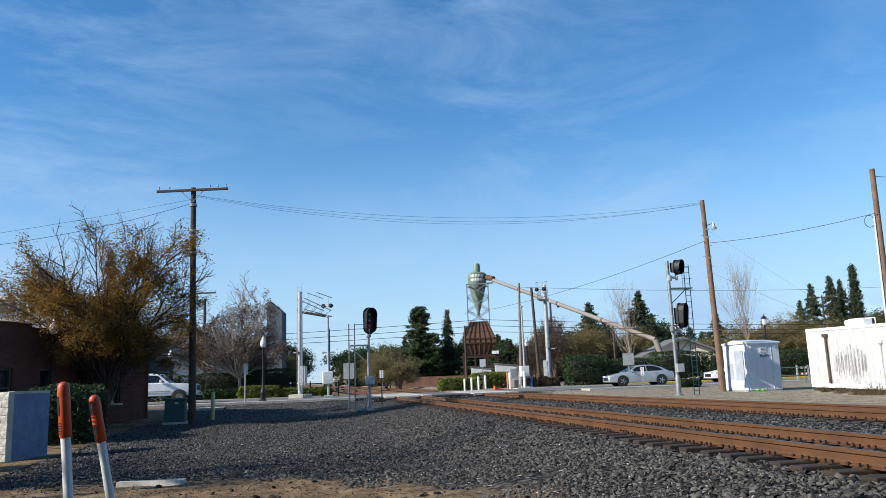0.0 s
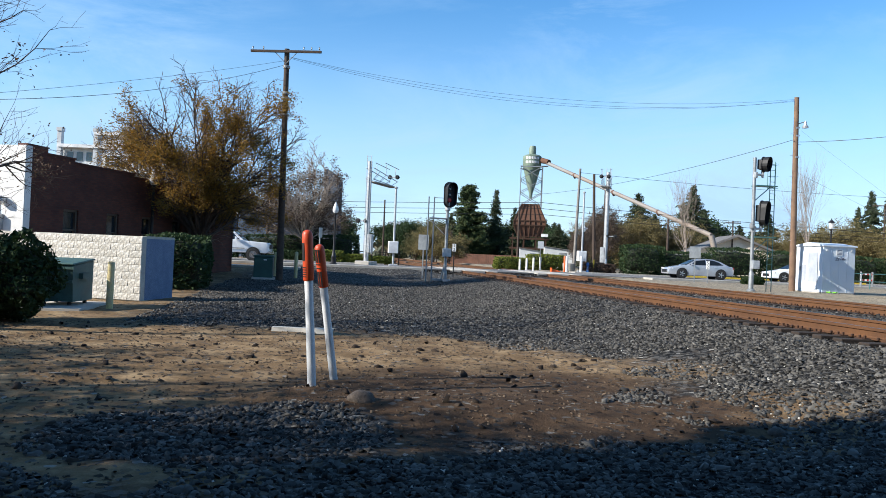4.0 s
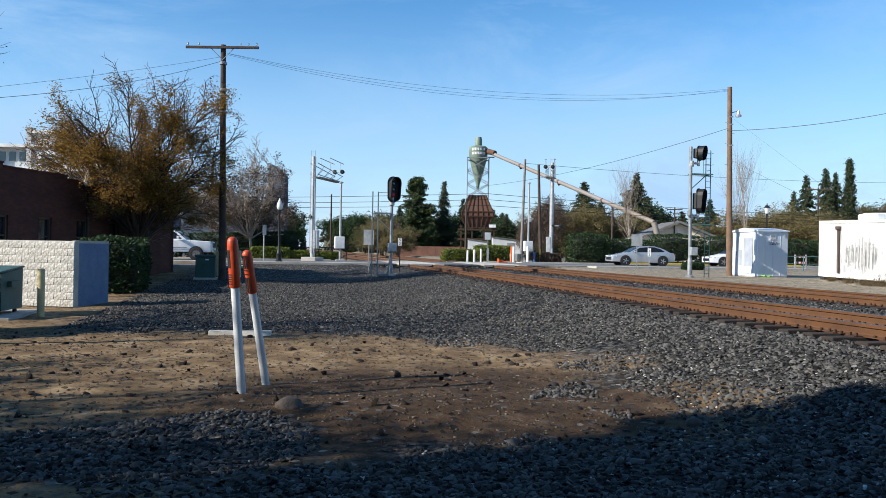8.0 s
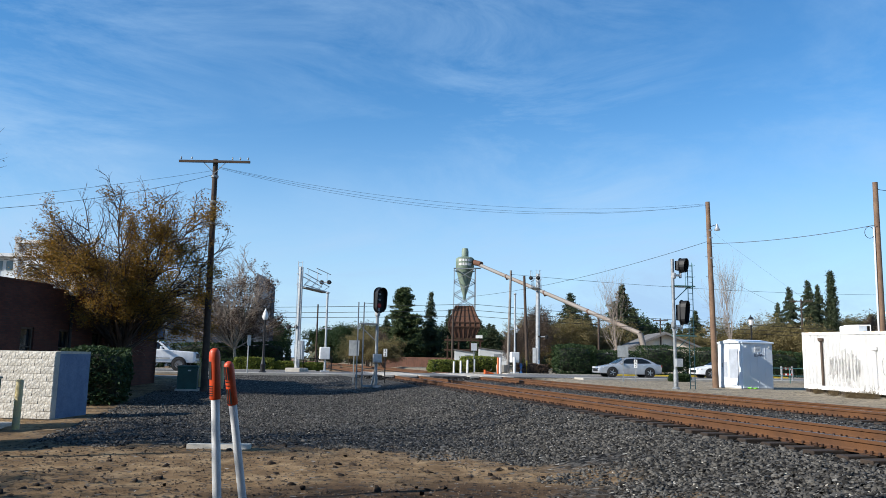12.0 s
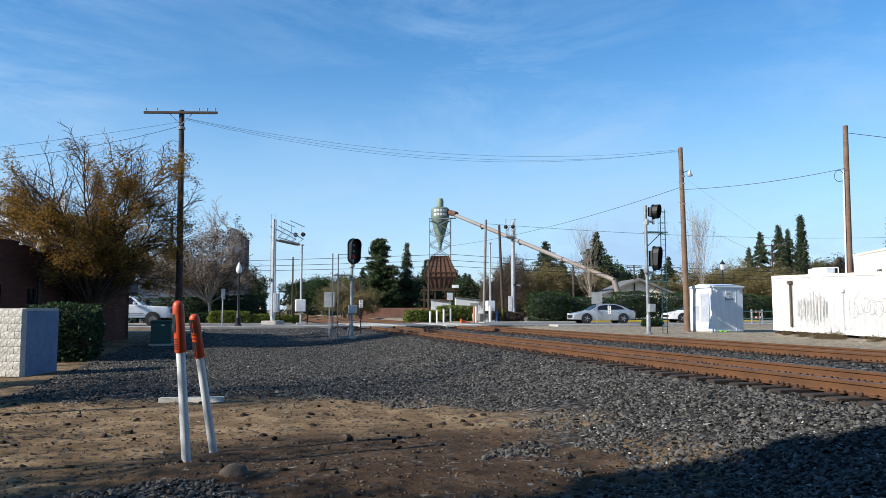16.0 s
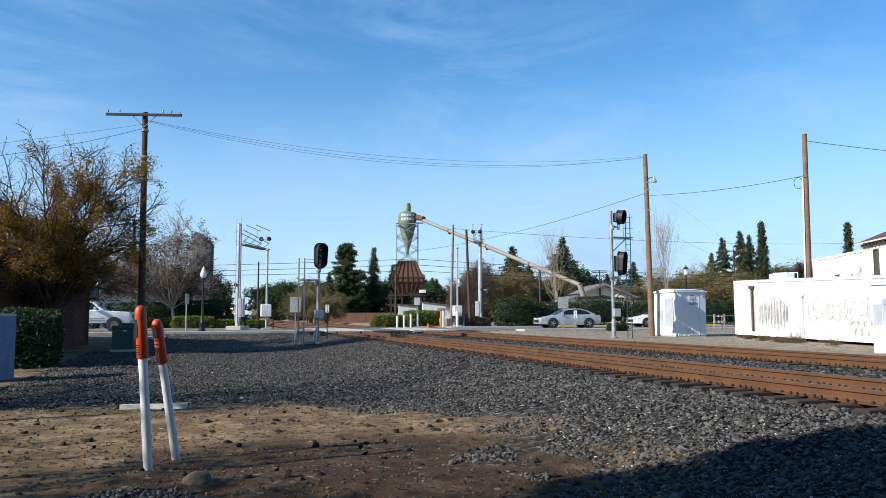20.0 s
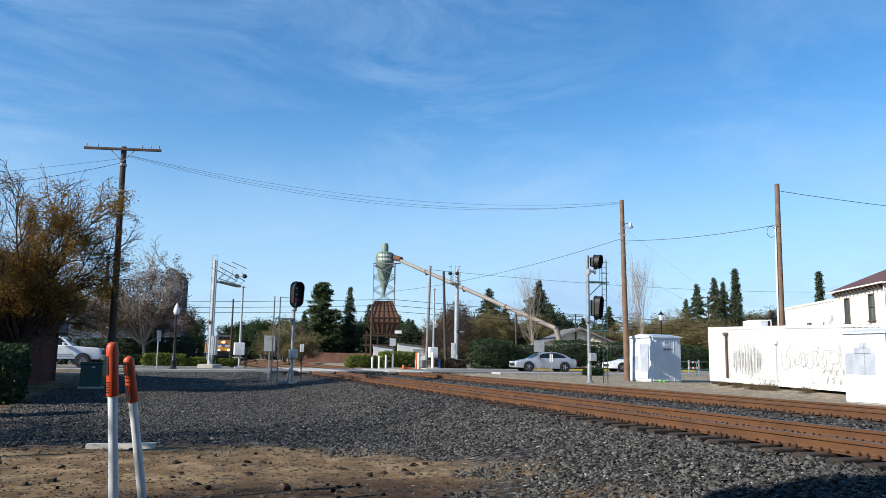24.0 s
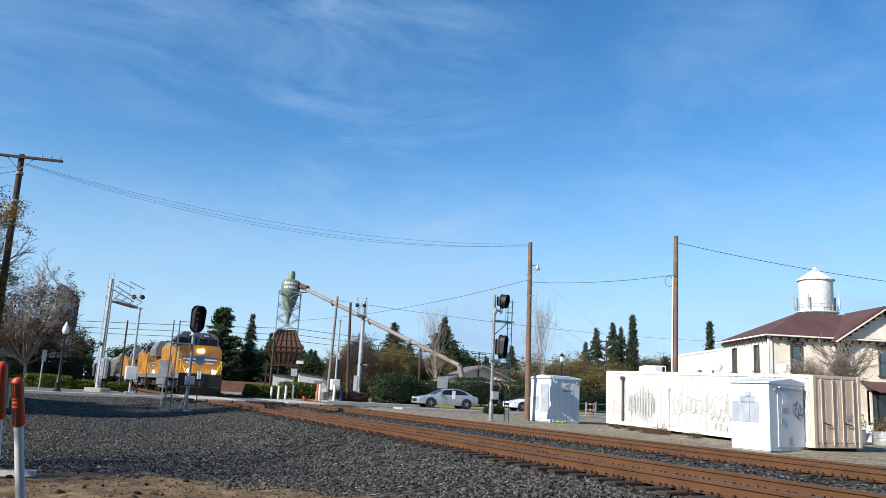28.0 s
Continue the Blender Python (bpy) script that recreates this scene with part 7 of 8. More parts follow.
def pickup(at, rz, label):
    t = thing("pickup_truck", label, "pickup truck", "cars", at=at, rz=rz)
    car_body(t, [(-2.9, 0.5, 0.95), (2.7, 0.5, 0.95), (2.85, 0.62, 0.9), (2.85, 1.05, 0.9), (2.7, 1.2, 0.93), (1.2, 1.28, 0.97), (0.4, 1.3, 1.0), (-2.9, 1.28, 0.98)], 1.0, CAR_WHITE, 0.05)
    b = B()
    prof = [(1.25, 1.26, 0.94), (0.55, 1.86, 0.76), (0.1, 1.92, 0.74), (-1.2, 1.92, 0.74), (-1.5, 1.28, 0.94)]
    lo = [b.verts.new((x, -0.97 * k, z)) for x, z, k in prof]
    hi = [b.verts.new((x, 0.97 * k, z)) for x, z, k in prof]
    for i in range(len(prof) - 1):
        b.faces.new((lo[i], lo[i + 1], hi[i + 1], hi[i]))
    b.faces.new(lo)
    b.faces.new(hi[::-1])
    cab = part("cabin", b, CAR_WHITE, t, smooth=True)
    for s in (-1, 1):
        for pts in (((0.95, 1.34), (0.48, 1.78), (-0.1, 1.82), (-0.1, 1.34)), ((-0.2, 1.34), (-0.2, 1.82), (-1.1, 1.82), (-1.25, 1.34))):
            b = B()
            vs = [b.verts.new((x, s * (0.97 * np.interp(z, [1.26, 1.92], [0.94, 0.74]) + 0.012), z)) for x, z in pts]
            b.faces.new(vs)
            bmesh.ops.solidify(b, geom=b.faces[:], thickness=0.008)
            part("side_window", b, GLASS, cab)
        b = B()
        box(b, (0.75, s * 1.1, 1.42), (0.14, 0.24, 0.2), bevel=0.03)
        part("mirror", b, CAR_WHITE, t)
        b = B()
        box(b, (2.8, s * 0.72, 0.98), (0.14, 0.34, 0.24), bevel=0.03)
        part("headlight", b, LENS, t, "clear headlamp")
        b = B()
        box(b, (-0.2, s * 1.0, 0.78), (3.0, 0.02, 0.06))
        part("side_moulding", b, GALV_D, t)
        for x in (1.85, -1.85):
            b = B()
            tube(b, (x, s * 0.75, 0.42), (x, s * 1.005, 0.42), 0.47, n=24)
            part("wheel_arch", b, BLACK, t)
            wheel(t, x, s * 0.9, 0.4, 0.27)
    b = B()
    vs = [b.verts.new(p) for p in ((1.2, -0.86, 1.32), (0.6, -0.72, 1.83), (0.6, 0.72, 1.83), (1.2, 0.86, 1.32))]
    b.faces.new(vs)
    bmesh.ops.solidify(b, geom=b.faces[:], thickness=0.01)
    part("windscreen", b, GLASS, cab)
    b = B()
    box(b, (2.86, 0, 0.95), (0.06, 1.1, 0.3), bevel=0.02)
    part("grille", b, BLACK, t)
    b = B()
    box(b, (2.9, 0, 0.58), (0.12, 1.8, 0.2), bevel=0.04)
    part("bumper", b, CHROME, t)
    return t


sedan((26.7, 52.9, 0.965), -7, "silver four door sedan waiting on the road", CAR_SILVER)
sedan((35.6, 54.2, 0.965), -7, "white sedan parked beside the road", CAR_WHITE)
pickup((-6.9, 52.6, 0.965), -4, "white pickup truck standing on the road")
t = thing("parked_car", "small dark red car behind the green railing", "car", "cars", at=(40.5, 47.8, 0.95), rz=80)
b = B()
box(b, (0, 0, 0.62), (4.2, 1.7, 0.6), bevel=0.18)
part("body", b, mat("dark red car paint", (0.25, 0.02, 0.025), 0.3, 0, 0.1, 2, 40, 0), t, smooth=True)
b = B()
box(b, (0.2, 0, 1.12), (2.2, 1.45, 0.55), bevel=0.2)
part("cabin", b, GLASS, t, smooth=True)
for x in (-1.3, 1.3):
    for s in (-1, 1):
        wheel(t, x, s * 0.78, 0.3, 0.2)
# green railing along the lot
t = thing("railing", "green pipe railing along the lot", "railing", at=(29.5, 45.2, 0.85), rz=-9)
for k in range(11):
    b = B()
    tube(b, (k * 1.6, 0, 0), (k * 1.6, 0, 1.05), 0.03, n=8)
    part("post", b, GREEN_PIPE, t)
for z in (0.5, 1.0):
    b = B()
    tube(b, (0, 0, z), (16, 0, z), 0.025, n=8)
    part("rail", b, GREEN_PIPE, t)
t = thing("barricade", "red and white striped road barricade by the railing", "barricade", at=on(35.2, 46.0), rz=-10)
for z in (0.55, 0.95):
    for k in range(6):
        b = B()
        box(b, (-0.35 + 0.14 * k, 0, z), (0.14, 0.03, 0.12))
        part("stripe_board", b, STRIPE_RED if k % 2 else WHITE, t)
for s in (-0.38, 0.38):
    b = B()
    box(b, (s, 0, 0.55), (0.04, 0.2, 1.1))
    part("leg", b, GALV_D, t)


# ---- right side: house, water tank, planters ----
HZ = 0.62
hang = math.degrees(math.atan2(-0.423, 0.906))
ht = thing("house", "cream two storey wooden house with dark red hipped roof", "house", at=(42.6, 36.3, HZ), rz=hang)
FW, FD, EH, RH = 15.2, 8.0, 6.45, 8.6


def siding(name, length, h0, h1, m, material, holes, label=""):
    """Clapboards along x at y = 0, facing -y, with window holes (centre, sill, width, height)."""
    b = B()
    z = h0
    while z < h1 - 0.01:
        z1 = min(z + 0.19, h1)
        spans = [(0.0, length)]
        for (u, zs, w, hh) in holes:
            if zs < (z + z1) / 2 < zs + hh:
                out = []
                for (a, c) in spans:
                    if a < u - w / 2 and c > u + w / 2:
                        out += [(a, u - w / 2), (u + w / 2, c)]
                    else:
                        out.append((a, c))
                spans = out
        for (a, c) in spans:
            q = [b.verts.new(p) for p in ((a, -0.017, z), (c, -0.017, z), (c, -0.005, z1), (a, -0.005, z1), (a, 0.1, z), (c, 0.1, z))]
            b.faces.new((q[0], q[1], q[2], q[3]))
            b.faces.new((q[4], q[5], q[1], q[0]))
        z = z1
    bmesh.ops.transform(b, matrix=m, verts=b.verts)
    me_ob = part(name, b, material, ht, label)
    return me_ob


front_w = [(1.75, 4.1, 0.75, 1.75), (4.9, 4.1, 0.75, 1.75), (7.75, 4.1, 0.75, 1.75), (10.6, 4.1, 0.75, 1.75), (13.4, 4.1, 0.75, 1.75)]
side_w = [(2.0, 4.1, 0.7, 1.75), (5.8, 4.1, 0.7, 1.75)]
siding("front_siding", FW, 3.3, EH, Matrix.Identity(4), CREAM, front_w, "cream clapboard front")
# the side gets a paler cream than the front: sunlight put into the colour
siding("side_siding", FD, 0, EH, pose(0, FD, 0, 0, 0, -90), CREAM_L, [(FD - u, z, w, h) for u, z, w, h in side_w], "clapboard side with sunlight put into its paler cream")
b = B()
box(b, (FW / 2, FD, EH / 2), (FW, 0.2, EH))
box(b, (FW, FD / 2, EH / 2), (0.2, FD, EH))
part("rear_wall", b, CREAM_L, ht)
b = B()
box(b, (FW / 2, 0.6, EH / 2), (FW - 0.3, 0.1, EH - 0.2))
box(b, (0.6, FD / 2, EH / 2), (0.1, FD - 0.3, EH - 0.2))
part("inner_wall", b, TRIM_BROWN, ht)


def sash(u, z, w, h, m, hood=True):
    b = B()
    for s in (-1, 1):
        box(b, (u + s * (w / 2), -0.05, z + h / 2), (0.06, 0.1, h + 0.06))
    box(b, (u, -0.05, z + h), (w + 0.06, 0.1, 0.06))
    box(b, (u, -0.07, z - 0.02), (w + 0.24, 0.2, 0.08))
    if hood:
        prism(b, [(u - w / 2 - 0.2, z + h + 0.06), (u + w / 2 + 0.2, z + h + 0.06), (u + w / 2 + 0.1, z + h + 0.2), (u, z + h + 0.34), (u - w / 2 - 0.1, z + h + 0.2)], "y", -0.14, -0.03)
    bmesh.ops.transform(b, matrix=m, verts=b.verts)
    wf = part("window_frame", b, TRIM_BROWN, ht, "brown hooded window frame")
    for k in (0, 1):
        b = B()
        box(b, (u, -0.01 + 0.03 * k, z + h * (0.25 + 0.5 * k)), (w - 0.08, 0.02, h / 2 - 0.05))
        bmesh.ops.transform(b, matrix=m, verts=b.verts)
        part("pane", b, GLASS_SKY, wf)


for q in front_w:
    sash(*q, Matrix.Identity(4))
for u, z, w, h in side_w:
    sash(FD - u, z, w, h, pose(0, FD, 0, 0, 0, -90), False)
# hipped roof
b = B()
o = 0.45
v = [b.verts.new(p) for p in ((-o, -o, EH), (FW + o, -o, EH), (FW + o, FD + o, EH), (-o, FD + o, EH), (FD / 2, FD / 2, RH), (FW - FD / 2, FD / 2, RH))]
for f in ((0, 1, 5, 4), (1, 2, 5), (2, 3, 4, 5), (3, 0, 4), (3, 2, 1, 0)):
    b.faces.new([v[i] for i in f])
part("roof", b, ROOF_RED, ht, "dark red shingle hip roof")
b = B()
box(b, (FW / 2, -o, EH - 0.04), (FW + 2 * o, 0.06, 0.09))
box(b, (-o, FD / 2, EH - 0.04), (0.06, FD + 2 * o, 0.09))
part("fascia", b, CREAM_L, ht)
for k in range(26):
    b = B()
    box(b, (0.1 + k * 0.6, -0.2, EH - 0.22), (0.07, 0.34, 0.2))
    part("eave_bracket", b, TRIM_BROWN, ht)
for k in range(13):
    b = B()
    box(b, (-0.2, 0.3 + k * 0.6, EH - 0.22), (0.34, 0.07, 0.2))
    part("eave_bracket", b, TRIM_BROWN, ht)
# front gable
gx0, gx1, gp = 4.3, 10.9, 7.5
b = B()
prism(b, [(gx0 + 0.3, EH - 0.1), (gx1 - 0.3, EH - 0.1), (gp, RH - 0.25)], "y", -0.35, 1.0)
part("gable_wall", b, CREAM, ht, "cream gable end")
b = B()
prism(b, [(gx0 - 0.3, EH - 0.12), (gp, RH + 0.12), (gx1 + 0.3, EH - 0.12), (gx1 + 0.3, EH - 0.3), (gp, RH - 0.08), (gx0 - 0.3, EH - 0.3)], "y", -0.85, 4.0)
part("gable_roof", b, ROOF_RED, ht)
b = B()
prism(b, [(gx0 - 0.3, EH - 0.3), (gp, RH - 0.08), (gx1 + 0.3, EH - 0.3), (gx1 + 0.2, EH - 0.34), (gp, RH - 0.17), (gx0 - 0.2, EH - 0.34)], "y", -0.9, -0.84)
part("bargeboard", b, CREAM_L, ht, "pale bargeboard")
for s in (-1, 1):
    for k in range(7):
        b = B()
        u = (k + 0.7) / 7.8
        box(b, (gp + s * (gp - gx0) * u, -0.6, RH - 0.35 - (RH - EH) * u), (0.07, 0.4, 0.14))
        part("eave_bracket", b, TRIM_BROWN, ht)
b = B()
box(b, (0, 0, EH / 2), (0.22, 0.22, EH - 0.2))
part("corner_board", b, CREAM_L, ht)
b = B()
tube(b, (-0.16, -0.1, 0.2), (-0.16, -0.1, EH - 0.2), 0.05, n=8)
part("downpipe", b, CREAM_L, ht)
# shopfront under an awning
b = B()
box(b, (10.8, -1.15, 3.3), (9.6, 2.6, 0.08), rx=17)
part("awning", b, ROOF_RED, ht, "faded dark red awning over the porch")
b = B()
box(b, (3.2, 0.0, 1.6), (6.4, 0.2, 3.4))
box(b, (FW / 2, 0.02, 3.35), (FW, 0.16, 0.5))
box(b, (FW - 0.4, 0.0, 1.6), (0.8, 0.2, 3.3))
part("lower_wall", b, CREAM, ht)
for k in range(5):
    x = 6.7 + k * 1.75
    b = B()
    box(b, (x, -0.02, 1.55), (0.12, 0.14, 2.9))
    sf = part("shop_mullion", b, CREAM_L, ht)
    b = B()
    box(b, (x + 0.87, 0.02, 1.75), (1.6, 0.03, 2.3))
    part("shop_pane", b, GLASS, sf)
    b = B()
    box(b, (x, -2.2, 1.45), (0.16, 0.16, 2.9))
    part("porch_post", b, CREAM_L, ht)
b = B()
box(b, (11, -1.1, 0.1), (10, 2.8, 0.25))
part("porch_floor", b, CONCRETE, ht)
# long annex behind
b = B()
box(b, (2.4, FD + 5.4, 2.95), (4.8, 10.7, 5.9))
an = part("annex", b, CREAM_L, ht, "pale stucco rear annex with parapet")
for k in range(18):
    b = B()
    box(b, (-0.02, FD + 0.4 + k * 0.6, 5.95), (0.14, 0.3, 0.16))
    part("parapet_tooth", b, CREAM_L, an)
for s in (2.0, 5.0):
    b = B()
    box(b, (-0.03, FD + s, 4.0), (0.08, 0.5, 0.9))
    part("annex_window", b, GLASS_SKY, an)
b = B()
tube(b, (-0.3, FD + 4.0, 4.4), (-0.3, FD + 4.8, 4.4), 0.04, n=8)
tube(b, (-0.3, FD + 4.8, 4.4), (-0.3, FD + 4.8, 3.4), 0.04, n=8)
part("flue_pipe", b, TRIM_BROWN, an)

t = thing("water_tower", "white cylindrical water tower with conical roof and antennas", "water tower", at=(101.0, 77.4, 0.9))
t.scale = (0.9, 0.9, 1.0)
b = B()
lathe(b, [(2.55, 16.2), (2.65, 16.4), (2.65, 20.9), (2.5, 21.0)], 36)
part("tank", b, WHITE, t, "white steel tank", True)
b = B()
lathe(b, [(2.95, 20.9), (2.95, 21.05), (0.35, 22.75), (0.3, 23.0), (0.05, 23.15)], 36)
part("roof", b, WHITE, t, "white conical roof", True)
for k in range(6):
    a = k * math.pi / 3
    b = B()
    tube(b, (3.4 * math.cos(a), 3.4 * math.sin(a), 0), (2.3 * math.cos(a), 2.3 * math.sin(a), 16.4), 0.2, n=8)
    part("leg", b, WHITE, t)
b = B()
lathe(b, [(2.6, 16.0), (3.4, 16.0), (3.4, 16.12), (2.6, 16.12)], 36)
part("balcony", b, WHITE, t)
for k in range(22):
    a = k * 2 * math.pi / 22
    b = B()
    tube(b, (3.35 * math.cos(a), 3.35 * math.sin(a), 16.1), (3.35 * math.cos(a), 3.35 * math.sin(a), 17.2), 0.035, n=5)
    if k % 3 == 0:
        box(b, (3.5 * math.cos(a), 3.5 * math.sin(a), 17.6), (0.22, 0.32, 2.0), rz=math.degrees(a))
    part("antenna" if k % 3 == 0 else "rail_post", b, SILVER, t)
b = B()
for z in (16.6, 17.15):
    for k in range(30):
        a0, a1 = k * 2 * math.pi / 30, (k + 1) * 2 * math.pi / 30
        tube(b, (3.35 * math.cos(a0), 3.35 * math.sin(a0), z), (3.35 * math.cos(a1), 3.35 * math.sin(a1), z), 0.03, n=4)
part("guard_rail", b, SILVER, t)
b = B()
tube(b, (2.6, -0.8, 20.8), (2.6, -0.8, 26.0), 0.08, 0.05, 6)
part("whip_antenna", b, SILVER, t)

t = thing("portable_toilet", "turquoise plastic portable toilet with white roof", "portable toilet", at=on(36.9, 20.9), rz=-42)
b = B()
prism(b, [(-0.56, 0.08), (0.56, 0.08), (0.53, 2.05), (-0.53, 2.05)], "y", -0.55, 0.55)
body = part("body", b, TEAL, t)
b = B()
box(b, (0, 0, 0.06), (1.2, 1.2, 0.12), bevel=0.02)
part("base", b, TEAL, t)
for k in range(5):
    b = B()
    box(b, (-0.545, -0.4 + 0.2 * k, 1.1), (0.03, 0.06, 1.7))
    part("wall_rib", b, TEAL, body)
b = B()
box(b, (0, -0.565, 1.08), (0.8, 0.04, 1.85), bevel=0.015)
dr = part("door", b, TEAL, t, "turquoise moulded door")
b = B()
box(b, (0.0, -0.592, 1.68), (0.5, 0.012, 0.34))
sg = part("door_sign", b, WHITE, dr, "white notice on the door")
b = B()
box(b, (0.0, -0.6, 1.62), (0.36, 0.006, 0.07))
part("printed_line", b, GRAFFITI_D, sg)
b = B()
box(b, (0.28, -0.6, 1.05), (0.1, 0.03, 0.2))
part("latch", b, GALV_D, dr)
b = B()
prism(b, [(-0.62, 2.05), (0.62, 2.05), (0.6, 2.14), (0.25, 2.26), (-0.25, 2.26), (-0.6, 2.14)], "y", -0.62, 0.62)
part("roof", b, WHITE, t, "white moulded roof")
b = B()
tube(b, (0.4, 0.45, 2.1), (0.4, 0.45, 2.5), 0.05, n=10)
part("vent_stack", b, TEAL, t)

for k, (x, y) in enumerate(((33.0, 23.7), (34.3, 22.9), (35.5, 22.3), (38.4, 20.6), (39.3, 19.9))):
    t = thing("planter", "round galvanized stock tank planter with dry plants", "planter", "stock tank planters", at=on(x, y))
    b = B()
    lathe(b, [(0.56, 0), (0.58, 0.05), (0.57, 0.3), (0.59, 0.32), (0.57, 0.34), (0.58, 0.62), (0.6, 0.64), (0.56, 0.64), (0.54, 0.5)], 26)
    part("tank", b, GALV, t, smooth=True)
    rs = np.random.RandomState(300 + k)
    P = rs.randn(700, 3) * np.array([0.28, 0.28, 0.22]) + np.array([0, 0, 0.78])
    V, F = leaves_mesh(P[P[:, 2] > 0.5], 0.06, rs, 1.2)
    raw("plants", V, F, GRASS_DRY if k < 2 else LEAF_OLIVE, t, "dry grassy plants")["kind"] = "stuff"
t = thing("bench", "white slatted garden bench by the house", "bench", at=on(35.6, 25.4), rz=-30)
for z in (0.45, 0.65, 0.8):
    b = B()
    box(b, (0, 0.2 if z > 0.5 else 0, z), (1.5, 0.05 if z > 0.5 else 0.45, 0.06))
    part("slat", b, WHITE, t)
for s in (-0.7, 0.7):
    b = B()
    box(b, (s, 0.1, 0.4), (0.06, 0.45, 0.8))
    part("leg", b, WHITE, t)

# ---- beyond the road: cyclone, hopper, poles ----
t = thing("cyclone_tower", "pale green cyclone over rusty hopper on steel frame", "silo", at=(26.8, 100.8, 0.95), rz=-14)
b = B()
lathe(b, [(0.05, 16.4), (0.4, 16.35), (0.48, 16.0), (0.48, 15.2), (1.0, 15.1), (1.25, 14.9), (1.25, 13.6), (1.2, 13.5), (0.75, 11.6), (0.22, 9.8), (0.22, 9.2)], 26)
part("cyclone", b, GREEN_SILO, t, "pale green sheet metal cyclone", True)
b = B()
for k in range(9):
    a = -1.57 + (k - 4) * 0.17
    box(b, (1.262 * math.cos(a), 1.262 * math.sin(a), 14.6), (0.13, 0.02, 0.34), rz=math.degrees(a) + 90)
    box(b, (1.262 * math.cos(a), 1.262 * math.sin(a), 14.05), (0.15, 0.02, 0.34), rz=math.degrees(a) + 90)
part("faded_lettering", b, WHITE, t, "faded white lettering on the cyclone")
for x in (-1.45, 1.45):
    for y in (-1.45, 1.45):
        b = B()
        box(b, (x, y, 10.6), (0.1, 0.1, 5.6))
        part("frame_leg", b, GALV_D, t)
for s in (-1.45, 1.45):
    for k in range(3):
        z0, z1 = 8.2 + 1.75 * k, 8.2 + 1.75 * (k + 1)
        for (a, c) in ((((-1.45, s, z0)), ((1.45, s, z1))), (((1.45, s, z0)), ((-1.45, s, z1))), (((s, -1.45, z0)), ((s, 1.45, z1)))):
            b = B()
            tube(b, a, c, 0.05, n=5)
            part("frame_brace", b, GALV_D, t)
    b = B()
    box(b, (0, s, 13.4), (3.1, 0.09, 0.12))
    box(b, (s, 0, 13.4), (0.09, 3.1, 0.12))
    part("frame_beam", b, GALV_D, t)
b = B()
box(b, (1.7, -1.2, 13.5), (0.9, 0.8, 0.08))
part("top_platform", b, GALV_D, t)
b = B()
LEVELS = ((4.0, 1.5, 1.3), (5.5, 2.1, 1.75), (6.1, 2.1, 1.75), (8.4, 1.1, 1.0))
rings = [[b.verts.new((sx * w, sy * d, z)) for sx, sy in ((-1, -1), (1, -1), (1, 1), (-1, 1))] for z, w, d in LEVELS]
for lo, hi in zip(rings, rings[1:]):
    for i in range(4):
        b.faces.new((lo[i], lo[(i + 1) % 4], hi[(i + 1) % 4], hi[i]))
b.faces.new(rings[0][::-1])
b.faces.new(rings[-1])
hp = part("hopper", b, RUST_HOPPER, t, "rust brown plate hopper with ribs")
for k in range(7):
    u = -1 + k / 3
    for side in (0, 1):
        b = B()
        for (z0, w0, d0), (z1, w1, d1) in zip(LEVELS, LEVELS[1:]):
            if side:
                tube(b, (-w0 - 0.03, d0 * u, z0), (-w1 - 0.03, d1 * u, z1), 0.08, n=4)
            else:
                tube(b, (w0 * u, -d0 - 0.03, z0), (w1 * u, -d1 - 0.03, z1), 0.08, n=4)
        part("hopper_rib", b, RUST_DARK, hp)
for z, w, d in LEVELS[:3]:
    b = B()
    box(b, (0, -d - 0.03, z), (2 * w + 0.2, 0.12, 0.14))
    box(b, (-w - 0.03, 0, z), (0.12, 2 * d + 0.2, 0.14))
    part("hopper_band", b, RUST_DARK, hp)
for x in (-2.2, -0.7, 0.9, 2.2):
    for y in (-1.8, 1.8):
        b = B()
        box(b, (x, y, 2.1), (0.18, 0.18, 4.4))
        part("support_leg", b, RUST_DARK, t)
for z in (3.7, 2.4):
    b = B()
    box(b, (0, -1.85, z), (5.2, 0.2, 0.25))
    part("support_beam", b, RUST_DARK, t)
b = B()
box(b, (2.0, -2.15, 4.2), (0.9, 0.04, 0.4))
part("sign_panel", b, WHITE, t, "small white sign")
b = B()
tube(b, (1.2, -0.3, 14.4), (17.8, -24.97, 4.13), 0.24, 0.24, 14)
part("blower_pipe", b, PIPE_GREY, t, "long weathered blower pipe slanting down", True)
b = B()
tube(b, (0.9, 0, 14.5), (2.2, -1.8, 14.0), 0.42, 0.33, 14)
part("pipe_elbow", b, RUST_HOPPER, t, smooth=True)
b = B()
tube(b, (17.8, -24.97, 4.13), (18.8, -25.27, 0.1), 0.3, 0.3, 12)
part("pipe_drop", b, PIPE_GREY, t, smooth=True)
for k in (0.25, 0.5, 0.75):
    b = B()
    p = Vector((1.2, -0.3, 14.4)).lerp(Vector((17.8, -24.97, 4.13)), k)
    tube(b, tuple(p + Vector((0.1, 0.1, 0))), tuple(p + Vector((-0.15, 0.2, -0.1))), 0.36, n=12)
    part("pipe_flange", b, RUST_HOPPER, t)
for k in (0.45, 0.8):
    p = Vector((1.2, -0.3, 14.4)).lerp(Vector((17.8, -24.97, 4.13)), k)
    b = B()
    tube(b, (p.x, p.y, 0), (p.x, p.y, p.z), 0.12, n=8)
    part("pipe_support", b, WOOD_DARK, t)

